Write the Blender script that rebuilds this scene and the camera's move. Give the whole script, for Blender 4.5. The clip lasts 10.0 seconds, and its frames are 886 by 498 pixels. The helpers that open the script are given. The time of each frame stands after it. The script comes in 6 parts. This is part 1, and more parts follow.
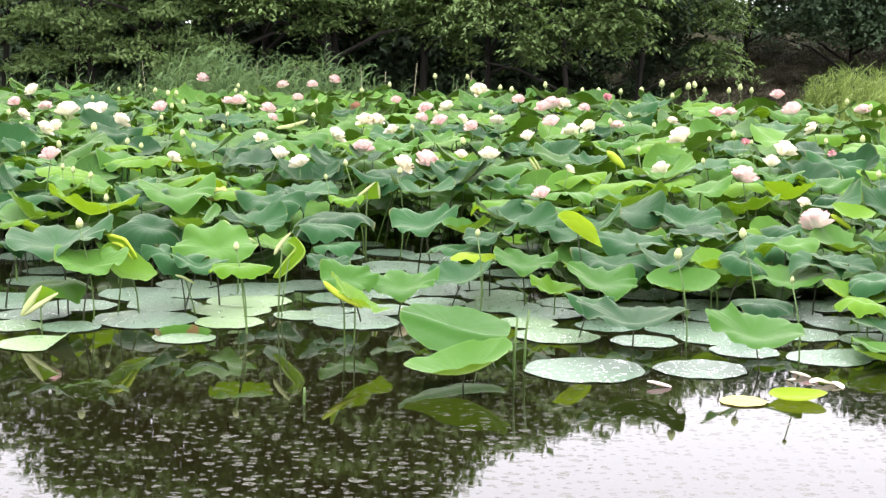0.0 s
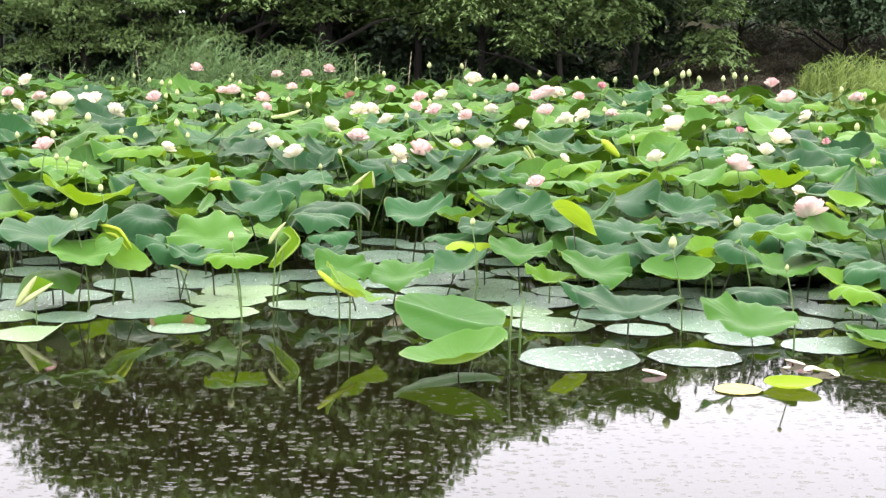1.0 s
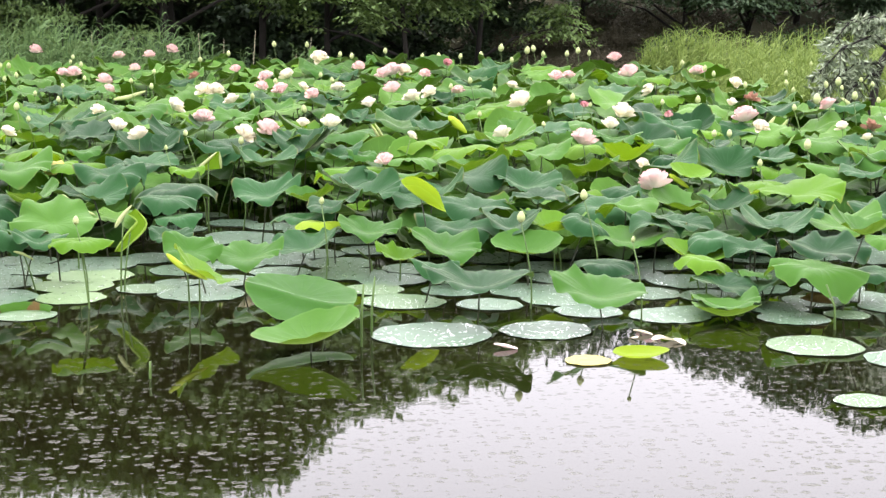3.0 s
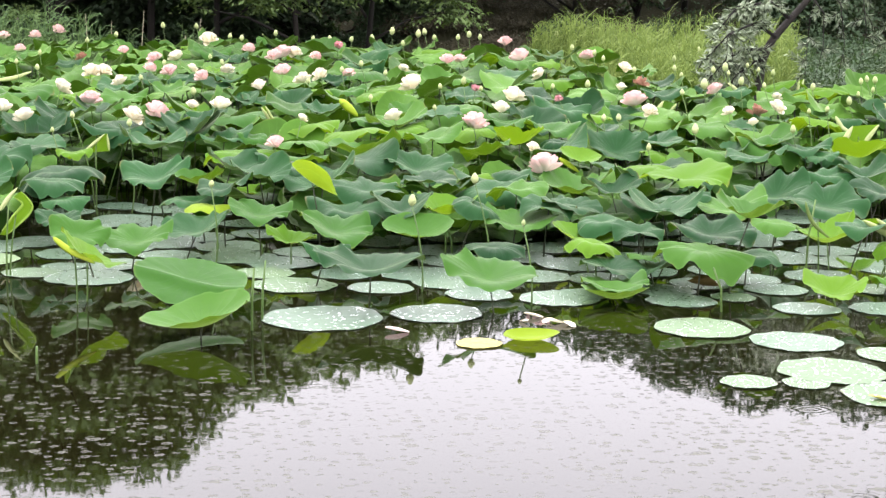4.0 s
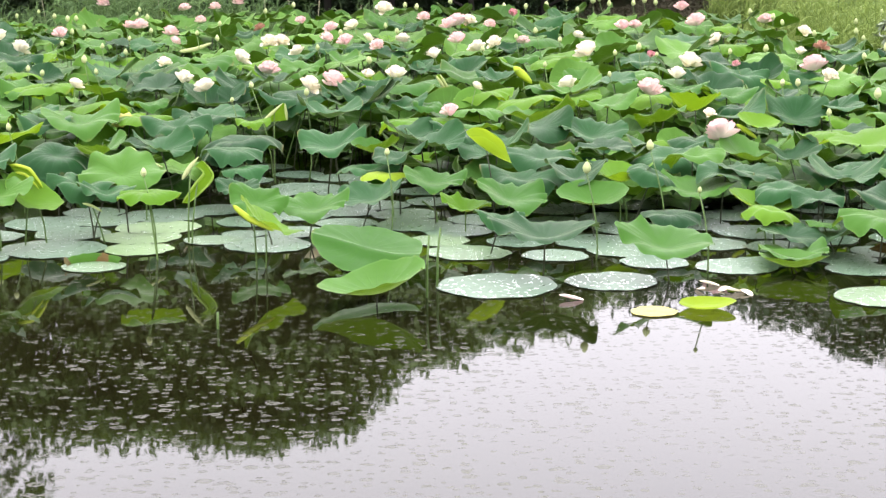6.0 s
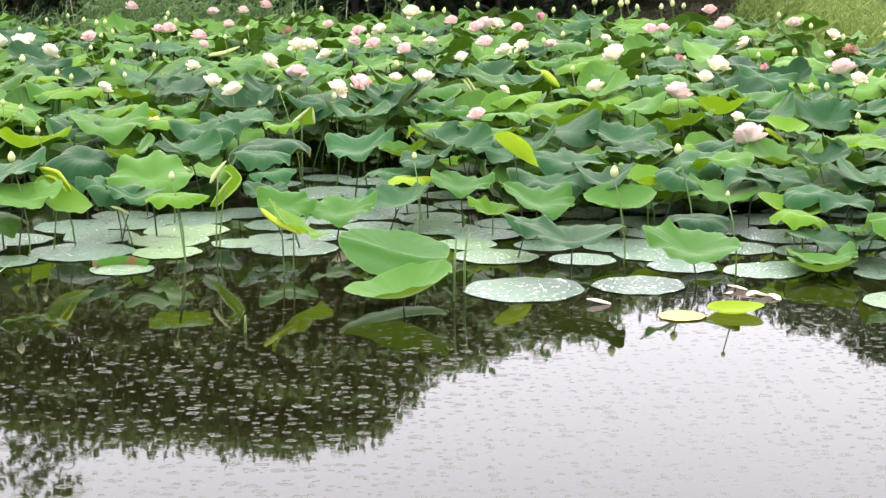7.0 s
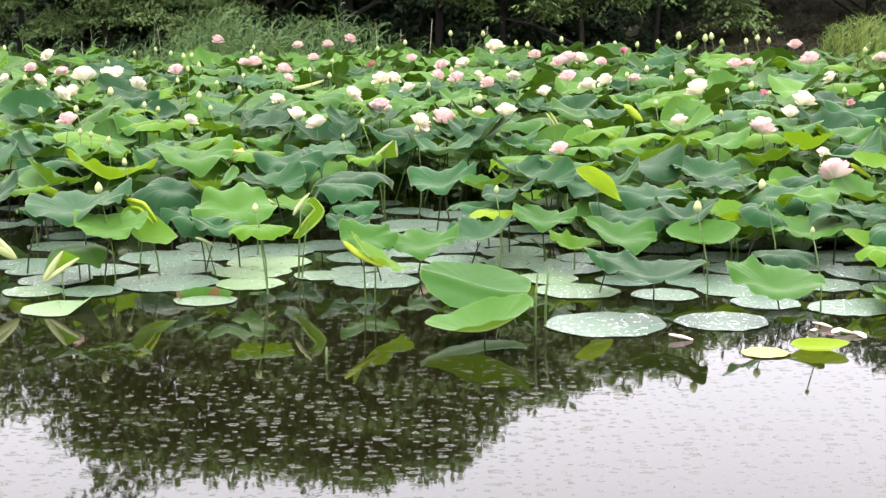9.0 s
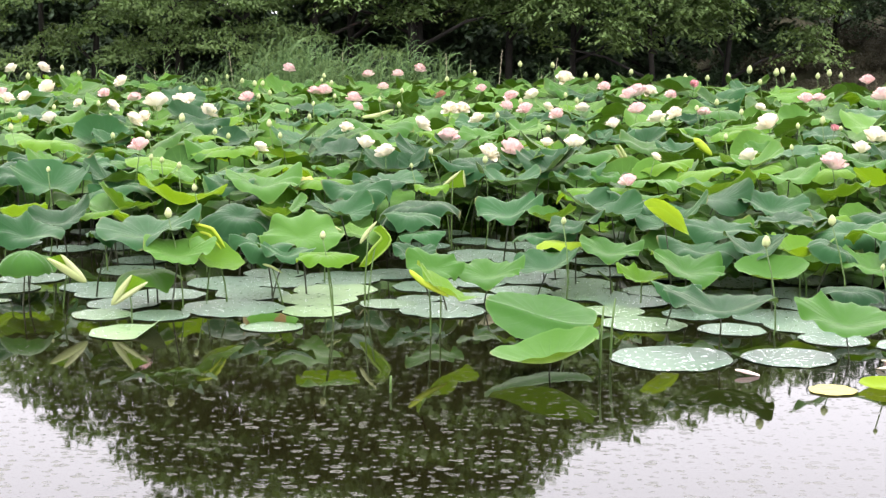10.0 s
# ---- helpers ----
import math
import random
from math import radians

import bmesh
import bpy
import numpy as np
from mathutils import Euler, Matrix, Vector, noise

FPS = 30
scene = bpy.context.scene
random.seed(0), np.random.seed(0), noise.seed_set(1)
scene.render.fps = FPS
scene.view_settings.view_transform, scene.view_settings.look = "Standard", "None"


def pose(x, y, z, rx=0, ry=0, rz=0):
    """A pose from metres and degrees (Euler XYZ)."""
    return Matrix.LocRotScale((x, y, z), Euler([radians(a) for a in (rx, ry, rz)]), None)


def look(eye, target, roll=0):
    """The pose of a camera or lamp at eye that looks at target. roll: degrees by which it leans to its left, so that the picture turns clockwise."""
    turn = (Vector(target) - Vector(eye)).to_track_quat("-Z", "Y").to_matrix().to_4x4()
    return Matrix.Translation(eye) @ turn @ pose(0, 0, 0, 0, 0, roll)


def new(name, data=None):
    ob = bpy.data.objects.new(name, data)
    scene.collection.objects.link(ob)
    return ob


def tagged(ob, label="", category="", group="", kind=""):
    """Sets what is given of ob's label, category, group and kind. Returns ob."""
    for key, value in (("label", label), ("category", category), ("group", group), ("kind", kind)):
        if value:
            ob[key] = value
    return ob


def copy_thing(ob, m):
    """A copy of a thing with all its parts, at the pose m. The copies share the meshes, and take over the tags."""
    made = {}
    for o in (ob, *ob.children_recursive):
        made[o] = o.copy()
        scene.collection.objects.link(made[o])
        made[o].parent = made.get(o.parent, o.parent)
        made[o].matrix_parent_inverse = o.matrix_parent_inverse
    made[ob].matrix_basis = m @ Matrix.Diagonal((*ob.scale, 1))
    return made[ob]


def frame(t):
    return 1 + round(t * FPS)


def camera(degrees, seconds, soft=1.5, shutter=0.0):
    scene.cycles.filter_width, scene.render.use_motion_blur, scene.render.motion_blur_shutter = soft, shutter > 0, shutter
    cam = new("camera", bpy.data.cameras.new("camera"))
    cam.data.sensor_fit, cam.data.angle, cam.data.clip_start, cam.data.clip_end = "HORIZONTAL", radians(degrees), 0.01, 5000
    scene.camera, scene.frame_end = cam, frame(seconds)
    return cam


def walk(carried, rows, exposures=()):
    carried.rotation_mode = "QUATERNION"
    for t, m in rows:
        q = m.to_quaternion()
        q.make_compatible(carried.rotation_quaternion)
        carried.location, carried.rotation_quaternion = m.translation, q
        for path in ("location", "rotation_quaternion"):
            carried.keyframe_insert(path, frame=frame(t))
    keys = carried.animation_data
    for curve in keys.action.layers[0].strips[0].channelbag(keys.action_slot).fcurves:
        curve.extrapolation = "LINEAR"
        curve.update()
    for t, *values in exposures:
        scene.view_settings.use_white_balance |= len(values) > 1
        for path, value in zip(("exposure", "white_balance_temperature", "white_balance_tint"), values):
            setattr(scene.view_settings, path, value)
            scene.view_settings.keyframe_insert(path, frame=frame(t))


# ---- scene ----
# ---- camera: held at one spot on the near bank, turning ----
cam = camera(30.26, 10.0, soft=1.4)
EYE = 1.80
PATH = [
    (0.0, 82.320, -1.090, 0.147),
    (0.5, 82.023, -1.071, -0.568),
    (1.0, 81.945, -0.937, -0.056),
    (1.5, 81.505, -0.807, -1.005),
    (2.0, 81.615, -0.657, -3.395),
    (2.2, 81.960, -0.439, -4.262),
    (3.3, 80.810, -0.673, -6.449),
    (3.5, 80.631, -0.937, -7.608),
    (4.0, 80.695, -0.946, -9.197),
    (4.5, 80.244, -0.944, -9.647),
    (5.0, 79.470, -0.441, -8.435),
    (5.5, 79.397, -0.355, -6.305),
    (6.0, 79.520, 0.098, -3.199),
    (6.2, 79.209, 0.201, -2.746),
    (7.5, 80.100, -0.027, -1.635),
    (8.0, 80.415, -0.069, -0.271),
    (8.5, 80.602, 0.166, 0.598),
    (9.0, 80.832, 0.144, 0.647),
    (9.5, 81.051, 0.107, 1.613),
    (10.0, 81.877, -0.492, 3.088),
]
walk(cam, [(t, pose(0, 0, EYE, rx, ry, rz)) for t, rx, ry, rz in PATH], ((0.0, 0.10), (2.2, 0.10), (3.3, -0.05), (10.0, -0.05)))

# ---- world and light: an even rain-grey sky ----
world = bpy.data.worlds.new("sky")
scene.world = world
world.use_nodes = True
wt = world.node_tree
wt.nodes.clear()
w_out = wt.nodes.new("ShaderNodeOutputWorld")
w_bg = wt.nodes.new("ShaderNodeBackground")
w_sky = wt.nodes.new("ShaderNodeTexSky")
w_sky.sky_type, w_sky.sun_disc = "NISHITA", False
w_sky.sun_elevation, w_sky.sun_rotation = radians(56), radians(-14)
w_mix = wt.nodes.new("ShaderNodeMix")
w_mix.data_type = "RGBA"
w_mix.inputs["Factor"].default_value = 0.9
# cloud cover: three times as bright overhead as at the horizon
w_way = wt.nodes.new("ShaderNodeTexCoord")
w_split = wt.nodes.new("ShaderNodeSeparateXYZ")
w_rise = wt.nodes.new("ShaderNodeMapRange")
w_cloud = wt.nodes.new("ShaderNodeVectorMath")
w_cloud.operation = "SCALE"
w_cloud.inputs[0].default_value = (75.0, 71.6, 77.4)
for key, value in ((1, 0.0), (2, 1.0), (3, 1 / 3), (4, 1.0)):
    w_rise.inputs[key].default_value = value
wt.links.new(w_way.outputs["Generated"], w_split.inputs[0])
wt.links.new(w_split.outputs[2], w_rise.inputs[0])
wt.links.new(w_rise.outputs[0], w_cloud.inputs["Scale"])
wt.links.new(w_cloud.outputs[0], w_mix.inputs["B"])
w_bg.inputs["Strength"].default_value = 0.115
wt.links.new(w_sky.outputs["Color"], w_mix.inputs["A"])
wt.links.new(w_mix.outputs["Result"], w_bg.inputs["Color"])
wt.links.new(w_bg.outputs["Background"], w_out.inputs["Surface"])

sun_data = bpy.data.lights.new("sun", "SUN")
sun_data.energy, sun_data.angle, sun_data.color = 2.0, radians(40), (1.0, 0.95, 0.90)
sun = new("sun", sun_data)
sun.matrix_world = look((-3, 20, 18), (0.0, 8.0, 0.0))


# ---- materials ----
class Nodes:
    """A small builder for node materials."""

    def __init__(self, name):
        self.mat = bpy.data.materials.new(name)
        self.mat.use_nodes = True
        self.tree = self.mat.node_tree
        self.tree.nodes.clear()

    def add(self, kind, inputs=()):
        node = self.tree.nodes.new(kind)
        for key, value in dict(inputs).items():
            if isinstance(value, bpy.types.NodeSocket):
                self.tree.links.new(value, node.inputs[key])
            else:
                node.inputs[key].default_value = value
        return node

    def math(self, op, a, b=0.0, c=0.0):
        node = self.add("ShaderNodeMath", {0: a, 1: b, 2: c})
        node.operation = op
        return node.outputs[0]

    def mix(self, fac, a, b, blend="MIX"):
        node = self.add("ShaderNodeMix")
        node.data_type, node.blend_type = "RGBA", blend
        for key, value in ((0, fac), (6, a), (7, b)):
            if isinstance(value, bpy.types.NodeSocket):
                self.tree.links.new(value, node.inputs[key])
            else:
                node.inputs[key].default_value = value if key == 0 else (*value, 1)
        return node.outputs[2]

    def ramp(self, fac, *stops):
        node = self.add("ShaderNodeValToRGB", {0: fac})
        ramp = node.color_ramp
        while len(ramp.elements) < len(stops):
            ramp.elements.new(0.5)
        for element, (place, shade) in zip(ramp.elements, stops):
            element.position, element.color = place, (*shade, 1) if len(shade) == 3 else shade
        return node.outputs[0]

    def step(self, value, low, high, to_low=0.0, to_high=1.0):
        return self.add("ShaderNodeMapRange", {0: value, 1: low, 2: high, 3: to_low, 4: to_high}).outputs[0]

    def noise(self, scale, detail=3.0, vector=None, rough=0.55):
        inputs = {"Scale": scale, "Detail": detail, "Roughness": rough}
        if vector is not None:
            inputs["Vector"] = vector
        return self.add("ShaderNodeTexNoise", inputs).outputs[0]

    def place(self):
        return self.add("ShaderNodeNewGeometry").outputs["Position"]

    def bump(self, height, strength, distance, normal=None):
        inputs = {"Height": height, "Strength": strength, "Distance": distance}
        if normal is not None:
            inputs["Normal"] = normal
        return self.add("ShaderNodeBump", inputs).outputs[0]

    def done(self, shader):
        out = self.add("ShaderNodeOutputMaterial")
        self.tree.links.new(shader, out.inputs[0])
        return self.mat


def leaf_material(name, low, high, glow, through_share=0.3, rough=0.5, wet=0.0, joined=False, vein=0.15, bloom=0.24):
    """A peltate leaf: radial veins from its uv map, mottling, a waxy gloss and some light let through."""
    n = Nodes(name)
    uv = n.add("ShaderNodeUVMap").outputs[0]
    sep = n.add("ShaderNodeSeparateXYZ", {0: uv})
    u, v = sep.outputs[0], sep.outputs[1]
    radius = n.math("SQRT", n.math("ADD", n.math("MULTIPLY", u, u), n.math("MULTIPLY", v, v)))
    angle = n.math("MULTIPLY", n.math("ARCTAN2", v, u), 21 / (2 * math.pi))
    wobble = n.math("MULTIPLY", n.noise(5.0, 2.0, uv), 0.5)
    saw = n.math("ABSOLUTE", n.math("SUBTRACT", n.math("FRACT", n.math("ADD", angle, wobble)), 0.5))
    veins = n.math("MULTIPLY", n.step(n.math("MULTIPLY", saw, radius), 0.07, 0.015), n.math("MULTIPLY", n.step(radius, 1.0, 0.6), n.step(radius, 0.08, 0.45)))
    hub = n.step(radius, 0.09, 0.04)
    if joined:
        chance = n.add("ShaderNodeNewGeometry").outputs["Random Per Island"]
    else:
        chance = n.add("ShaderNodeObjectInfo").outputs["Random"]
    blot = n.noise(3.1, 4.0, uv)
    spread = n.math("ADD", n.math("MULTIPLY", chance, 0.75), n.math("MULTIPLY", blot, 0.35))
    shade = n.mix(spread, low, high)
    pale = tuple(min(1.0, c * 1.55 + 0.03) for c in high)
    shade = n.mix(n.math("MULTIPLY", veins, vein), shade, pale)
    shade = n.mix(n.math("MULTIPLY", hub, 0.12), shade, pale)
    shade = n.mix(n.math("MULTIPLY", n.step(radius, 0.955, 0.985), 0.0 if wet > 0 else 0.14), shade, tuple(min(1.0, c * 1.9 + 0.05) for c in high))
    edge = n.math("MULTIPLY", n.step(radius, 0.95, 1.0), n.step(n.noise(2.3, 2.0, uv), 0.52, 0.66))
    shade = n.mix(n.math("MULTIPLY", edge, 0.7), shade, (0.16, 0.11, 0.035))
    spot = n.math("MULTIPLY", n.step(n.noise(9.0, 2.0, uv), 0.70, 0.74), n.step(chance, 0.6, 0.75))
    shade = n.mix(n.math("MULTIPLY", spot, 0.6), shade, (0.10, 0.075, 0.025))
    relief = n.math("ADD", n.math("MULTIPLY", veins, 0.1), n.math("ADD", n.math("MULTIPLY", n.noise(9.0, 2.0, uv), 0.2), n.math("MULTIPLY", n.noise(2.0, 1.0, uv), 0.9)))
    normal = n.bump(relief, 0.4, 0.015)
    gloss = n.step(n.noise(4.0, 3.0, uv), 0.3, 0.7, rough - 0.07, rough + 0.09)
    metal = 0.0
    if wet > 0:
        cell = n.add("ShaderNodeTexVoronoi", {"Vector": uv, "Scale": 7.0, "Randomness": 1.0})
        cell.voronoi_dimensions = "2D"
        pick = n.add("ShaderNodeSeparateColor", {0: cell.outputs["Color"]})
        reach = n.math("MULTIPLY", pick.outputs[1], 0.36)
        near = n.step(n.math("SUBTRACT", reach, cell.outputs["Distance"]), 0.0, 0.03)
        drops = n.math("MULTIPLY", near, n.step(pick.outputs[0], wet, wet - 0.02))
        gloss = n.mix(drops, (rough, rough, rough), (0.22, 0.22, 0.22))
        shade = n.mix(drops, shade, (0.75, 0.79, 0.77))
        metal = n.math("MULTIPLY", drops, 0.85)
    body = n.add("ShaderNodeBsdfPrincipled", {"Base Color": shade, "Roughness": gloss, "Normal": normal, "Metallic": metal, "IOR": 1.45, "Specular IOR Level": 0.5 if wet > 0 else 0.04,
                                                 "Sheen Weight": 0.0 if wet > 0 else bloom, "Sheen Roughness": 0.30, "Sheen Tint": (0.88, 0.97, 0.66, 1)})
    behind = n.add("ShaderNodeBsdfTranslucent", {"Color": n.mix(n.math("MULTIPLY", veins, 0.4), glow, tuple(c * 0.55 for c in glow))})
    both = n.add("ShaderNodeMixShader", {0: through_share, 1: body.outputs[0], 2: behind.outputs[0]})
    return n.done(both.outputs[0])


def plain_material(name, low, high, scale=8.0, rough=0.6, through_share=0.0, glow=(0, 0, 0), bump=0.2, chance="object", spread=0.5):
    """A mottled surface with grain at two scales, varied from piece to piece."""
    n = Nodes(name)
    coord = n.add("ShaderNodeTexCoord").outputs["Object"]
    if chance == "object":
        pick = n.add("ShaderNodeObjectInfo").outputs["Random"]
    else:
        pick = n.add("ShaderNodeNewGeometry").outputs["Random Per Island"]
    mixed = n.math("ADD", n.math("MULTIPLY", pick, spread), n.math("MULTIPLY", n.noise(scale, 4.0, coord), 1.0 - spread))
    shade = n.mix(mixed, low, high)
    normal = n.bump(n.noise(scale * 5, 3.0, coord), bump, 0.01)
    body = n.add("ShaderNodeBsdfPrincipled", {"Base Color": shade, "Roughness": rough, "Normal": normal, "Specular IOR Level": 0.25})
    if through_share <= 0:
        return n.done(body.outputs[0])
    behind = n.add("ShaderNodeBsdfTranslucent", {"Color": (*glow, 1)})
    return n.done(n.add("ShaderNodeMixShader", {0: through_share, 1: body.outputs[0], 2: behind.outputs[0]}).outputs[0])


LEAF_DARK = leaf_material("leaf_bluegreen", (0.0036, 0.0200, 0.0064), (0.0190, 0.0640, 0.0190), (0.05, 0.12, 0.003), 0.14, 0.40)
LEAF_MID = leaf_material("leaf_green", (0.0190, 0.0680, 0.0100), (0.0540, 0.1280, 0.0210), (0.10, 0.19, 0.004), 0.24, 0.40, vein=0.07)
LEAF_YOUNG = leaf_material("leaf_young", (0.0436, 0.1181, 0.0064), (0.0910, 0.1839, 0.0171), (0.16, 0.27, 0.006), 0.34, 0.40)
LEAF_YELLOW = leaf_material("leaf_yellow", (0.13, 0.220, 0.008), (0.19, 0.270, 0.020), (0.27, 0.38, 0.02), 0.38, 0.48)
LEAF_STRAW = leaf_material("leaf_straw", (0.30, 0.27, 0.07), (0.36, 0.31, 0.10), (0.25, 0.25, 0.05), 0.1, 0.5)
LEAF_BROWN = leaf_material("leaf_brown", (0.05, 0.038, 0.012), (0.10, 0.066, 0.025), (0.08, 0.06, 0.02), 0.1, 0.6)
PAD_GREY = leaf_material("pad_greygreen", (0.0540, 0.0980, 0.0610), (0.0900, 0.1400, 0.0890), (0.05, 0.1, 0.02), 0.05, 0.34, wet=0.72)
PAD_GREEN = leaf_material("pad_green", (0.0620, 0.1120, 0.0510), (0.0900, 0.1450, 0.0660), (0.05, 0.1, 0.02), 0.05, 0.36, wet=0.74)
PAD_FRESH = leaf_material("pad_fresh", (0.100, 0.165, 0.066), (0.130, 0.200, 0.084), (0.10, 0.16, 0.02), 0.05, 0.38, wet=0.35)
LEAF_FIELD = leaf_material("leaf_field", (0.0056, 0.0280, 0.0066), (0.0660, 0.1480, 0.0190), (0.05, 0.11, 0.003), 0.16, 0.40, joined=True)
ROLL_PALE = plain_material("rolled_leaf_pale", (0.27, 0.33, 0.10), (0.42, 0.45, 0.24), 12.0, 0.5, 0.15, (0.3, 0.36, 0.08), 0.15)
ROLL_LIME = plain_material("rolled_leaf_lime", (0.28, 0.40, 0.015), (0.42, 0.50, 0.05), 10.0, 0.5, 0.3, (0.27, 0.38, 0.02), 0.15)
ROLL_YOUNG = plain_material("rolled_leaf_young", (0.13, 0.24, 0.02), (0.24, 0.36, 0.06), 10.0, 0.5, 0.2, (0.2, 0.32, 0.02), 0.15)
ROLL_GREEN = plain_material("rolled_leaf_green", (0.07, 0.11, 0.02), (0.12, 0.17, 0.045), 10.0, 0.5, 0.15, (0.1, 0.16, 0.02), 0.15)
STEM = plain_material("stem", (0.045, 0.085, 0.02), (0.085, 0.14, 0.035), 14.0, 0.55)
# stalk green with the shade under the leaves put into its colour
STEM_SHADED = plain_material("stem_dark", (0.012, 0.016, 0.007), (0.03, 0.035, 0.014), 14.0, 0.5)
def petal_material(name, base, tip, glow):
    """A petal that deepens from its base towards its tip, with fine lengthwise veins."""
    n = Nodes(name)
    coord = n.add("ShaderNodeTexCoord").outputs["Object"]
    along = n.add("ShaderNodeSeparateXYZ", {0: coord}).outputs[1]
    pick = n.add("ShaderNodeObjectInfo").outputs["Random"]
    rise = n.math("ADD", n.step(along, 0.12, 0.46), n.math("MULTIPLY", n.math("SUBTRACT", pick, 0.5), 0.5))
    fine = n.add("ShaderNodeVectorMath", {0: coord, 1: (60.0, 5.0, 5.0)})
    fine.operation = "MULTIPLY"
    veins = n.noise(1.0, 2.0, fine.outputs[0])
    shade = n.mix(n.math("MULTIPLY", rise, n.step(veins, 0.2, 0.8, 0.75, 1.0)), base, tip)
    body = n.add("ShaderNodeBsdfPrincipled", {"Base Color": shade, "Roughness": 0.6, "Normal": n.bump(veins, 0.15, 0.005), "Specular IOR Level": 0.15})
    behind = n.add("ShaderNodeBsdfTranslucent", {"Color": (*glow, 1)})
    return n.done(n.add("ShaderNodeMixShader", {0: 0.25, 1: body.outputs[0], 2: behind.outputs[0]}).outputs[0])


PETAL_PINK = petal_material("petal_pink", (0.77, 0.68, 0.58), (0.71, 0.43, 0.44), (0.62, 0.45, 0.42))
PETAL_CREAM = petal_material("petal_cream", (0.76, 0.71, 0.50), (0.79, 0.73, 0.64), (0.66, 0.60, 0.46))
PETAL_ROSE = petal_material("petal_rose", (0.60, 0.36, 0.34), (0.50, 0.18, 0.23), (0.5, 0.25, 0.25))
PETAL_BROWN = plain_material("petal_brown", (0.20, 0.09, 0.06), (0.42, 0.24, 0.17), 6.0, 0.6, 0.1, (0.4, 0.2, 0.15), 0.2)
BUD_GREEN = plain_material("bud_green", (0.25, 0.31, 0.12), (0.40, 0.44, 0.21), 9.0, 0.5, 0.1, (0.6, 0.6, 0.3), 0.1)
POD = plain_material("pod", (0.45, 0.48, 0.12), (0.66, 0.62, 0.2), 9.0, 0.6)
BARK = plain_material("bark", (0.010, 0.009, 0.008), (0.028, 0.024, 0.020), 9.0, 0.85, bump=0.8)


# ---- meshes ----
def part(name, bm, material, parent=None, label=""):
    """Link a bmesh as one mesh object, under a thing or a part."""
    data = bpy.data.meshes.new(name)
    bm.to_mesh(data)
    bm.free()
    data.materials.append(material)
    for face in data.polygons:
        face.use_smooth = True
    ob = new(name, data)
    if parent is not None:
        ob.parent = parent
    return tagged(ob, label)


def mesh_of(name, verts, faces, material, uvs=None):
    """A mesh from computed arrays of places and faces."""
    data = bpy.data.meshes.new(name)
    data.from_pydata([tuple(v) for v in verts], [], [tuple(f) for f in faces])
    if uvs is not None:
        layer = data.uv_layers.new(name="UVMap")
        index = np.empty(len(data.loops), dtype=np.int32)
        data.loops.foreach_get("vertex_index", index)
        layer.data.foreach_set("uv", np.asarray(uvs, dtype=np.float32)[index].ravel())
    data.materials.append(material)
    data.polygons.foreach_set("use_smooth", [True] * len(data.polygons))
    return data


def quads_mesh(name, corners, material):
    """A mesh of loose quads from an array of shape (n, 4, 3)."""
    n = len(corners)
    data = bpy.data.meshes.new(name)
    data.vertices.add(n * 4)
    data.vertices.foreach_set("co", np.asarray(corners, dtype=np.float32).ravel())
    data.loops.add(n * 4)
    data.loops.foreach_set("vertex_index", np.arange(n * 4, dtype=np.int32))
    data.polygons.add(n)
    data.polygons.foreach_set("loop_start", np.arange(0, n * 4, 4, dtype=np.int32))
    data.update(calc_edges=True)
    data.materials.append(material)
    return data


def tube(points, radii, sides=6):
    """Arrays of a tapered tube along a line of points."""
    points = [Vector(p) for p in points]
    verts, faces = [], []
    for i, p in enumerate(points):
        along = (points[min(i + 1, len(points) - 1)] - points[max(i - 1, 0)]).normalized()
        side = along.cross(Vector((0.3, 1, 0.1))).normalized()
        other = along.cross(side)
        for k in range(sides):
            a = 2 * math.pi * k / sides
            verts.append(p + (side * math.cos(a) + other * math.sin(a)) * radii[i])
    for i in range(len(points) - 1):
        for k in range(sides):
            a, b = i * sides + k, i * sides + (k + 1) % sides
            faces.append((a, b, b + sides, a + sides))
    faces.append(tuple(range(sides))[::-1])
    faces.append(tuple(range((len(points) - 1) * sides, len(points) * sides)))
    return [tuple(v) for v in verts], faces


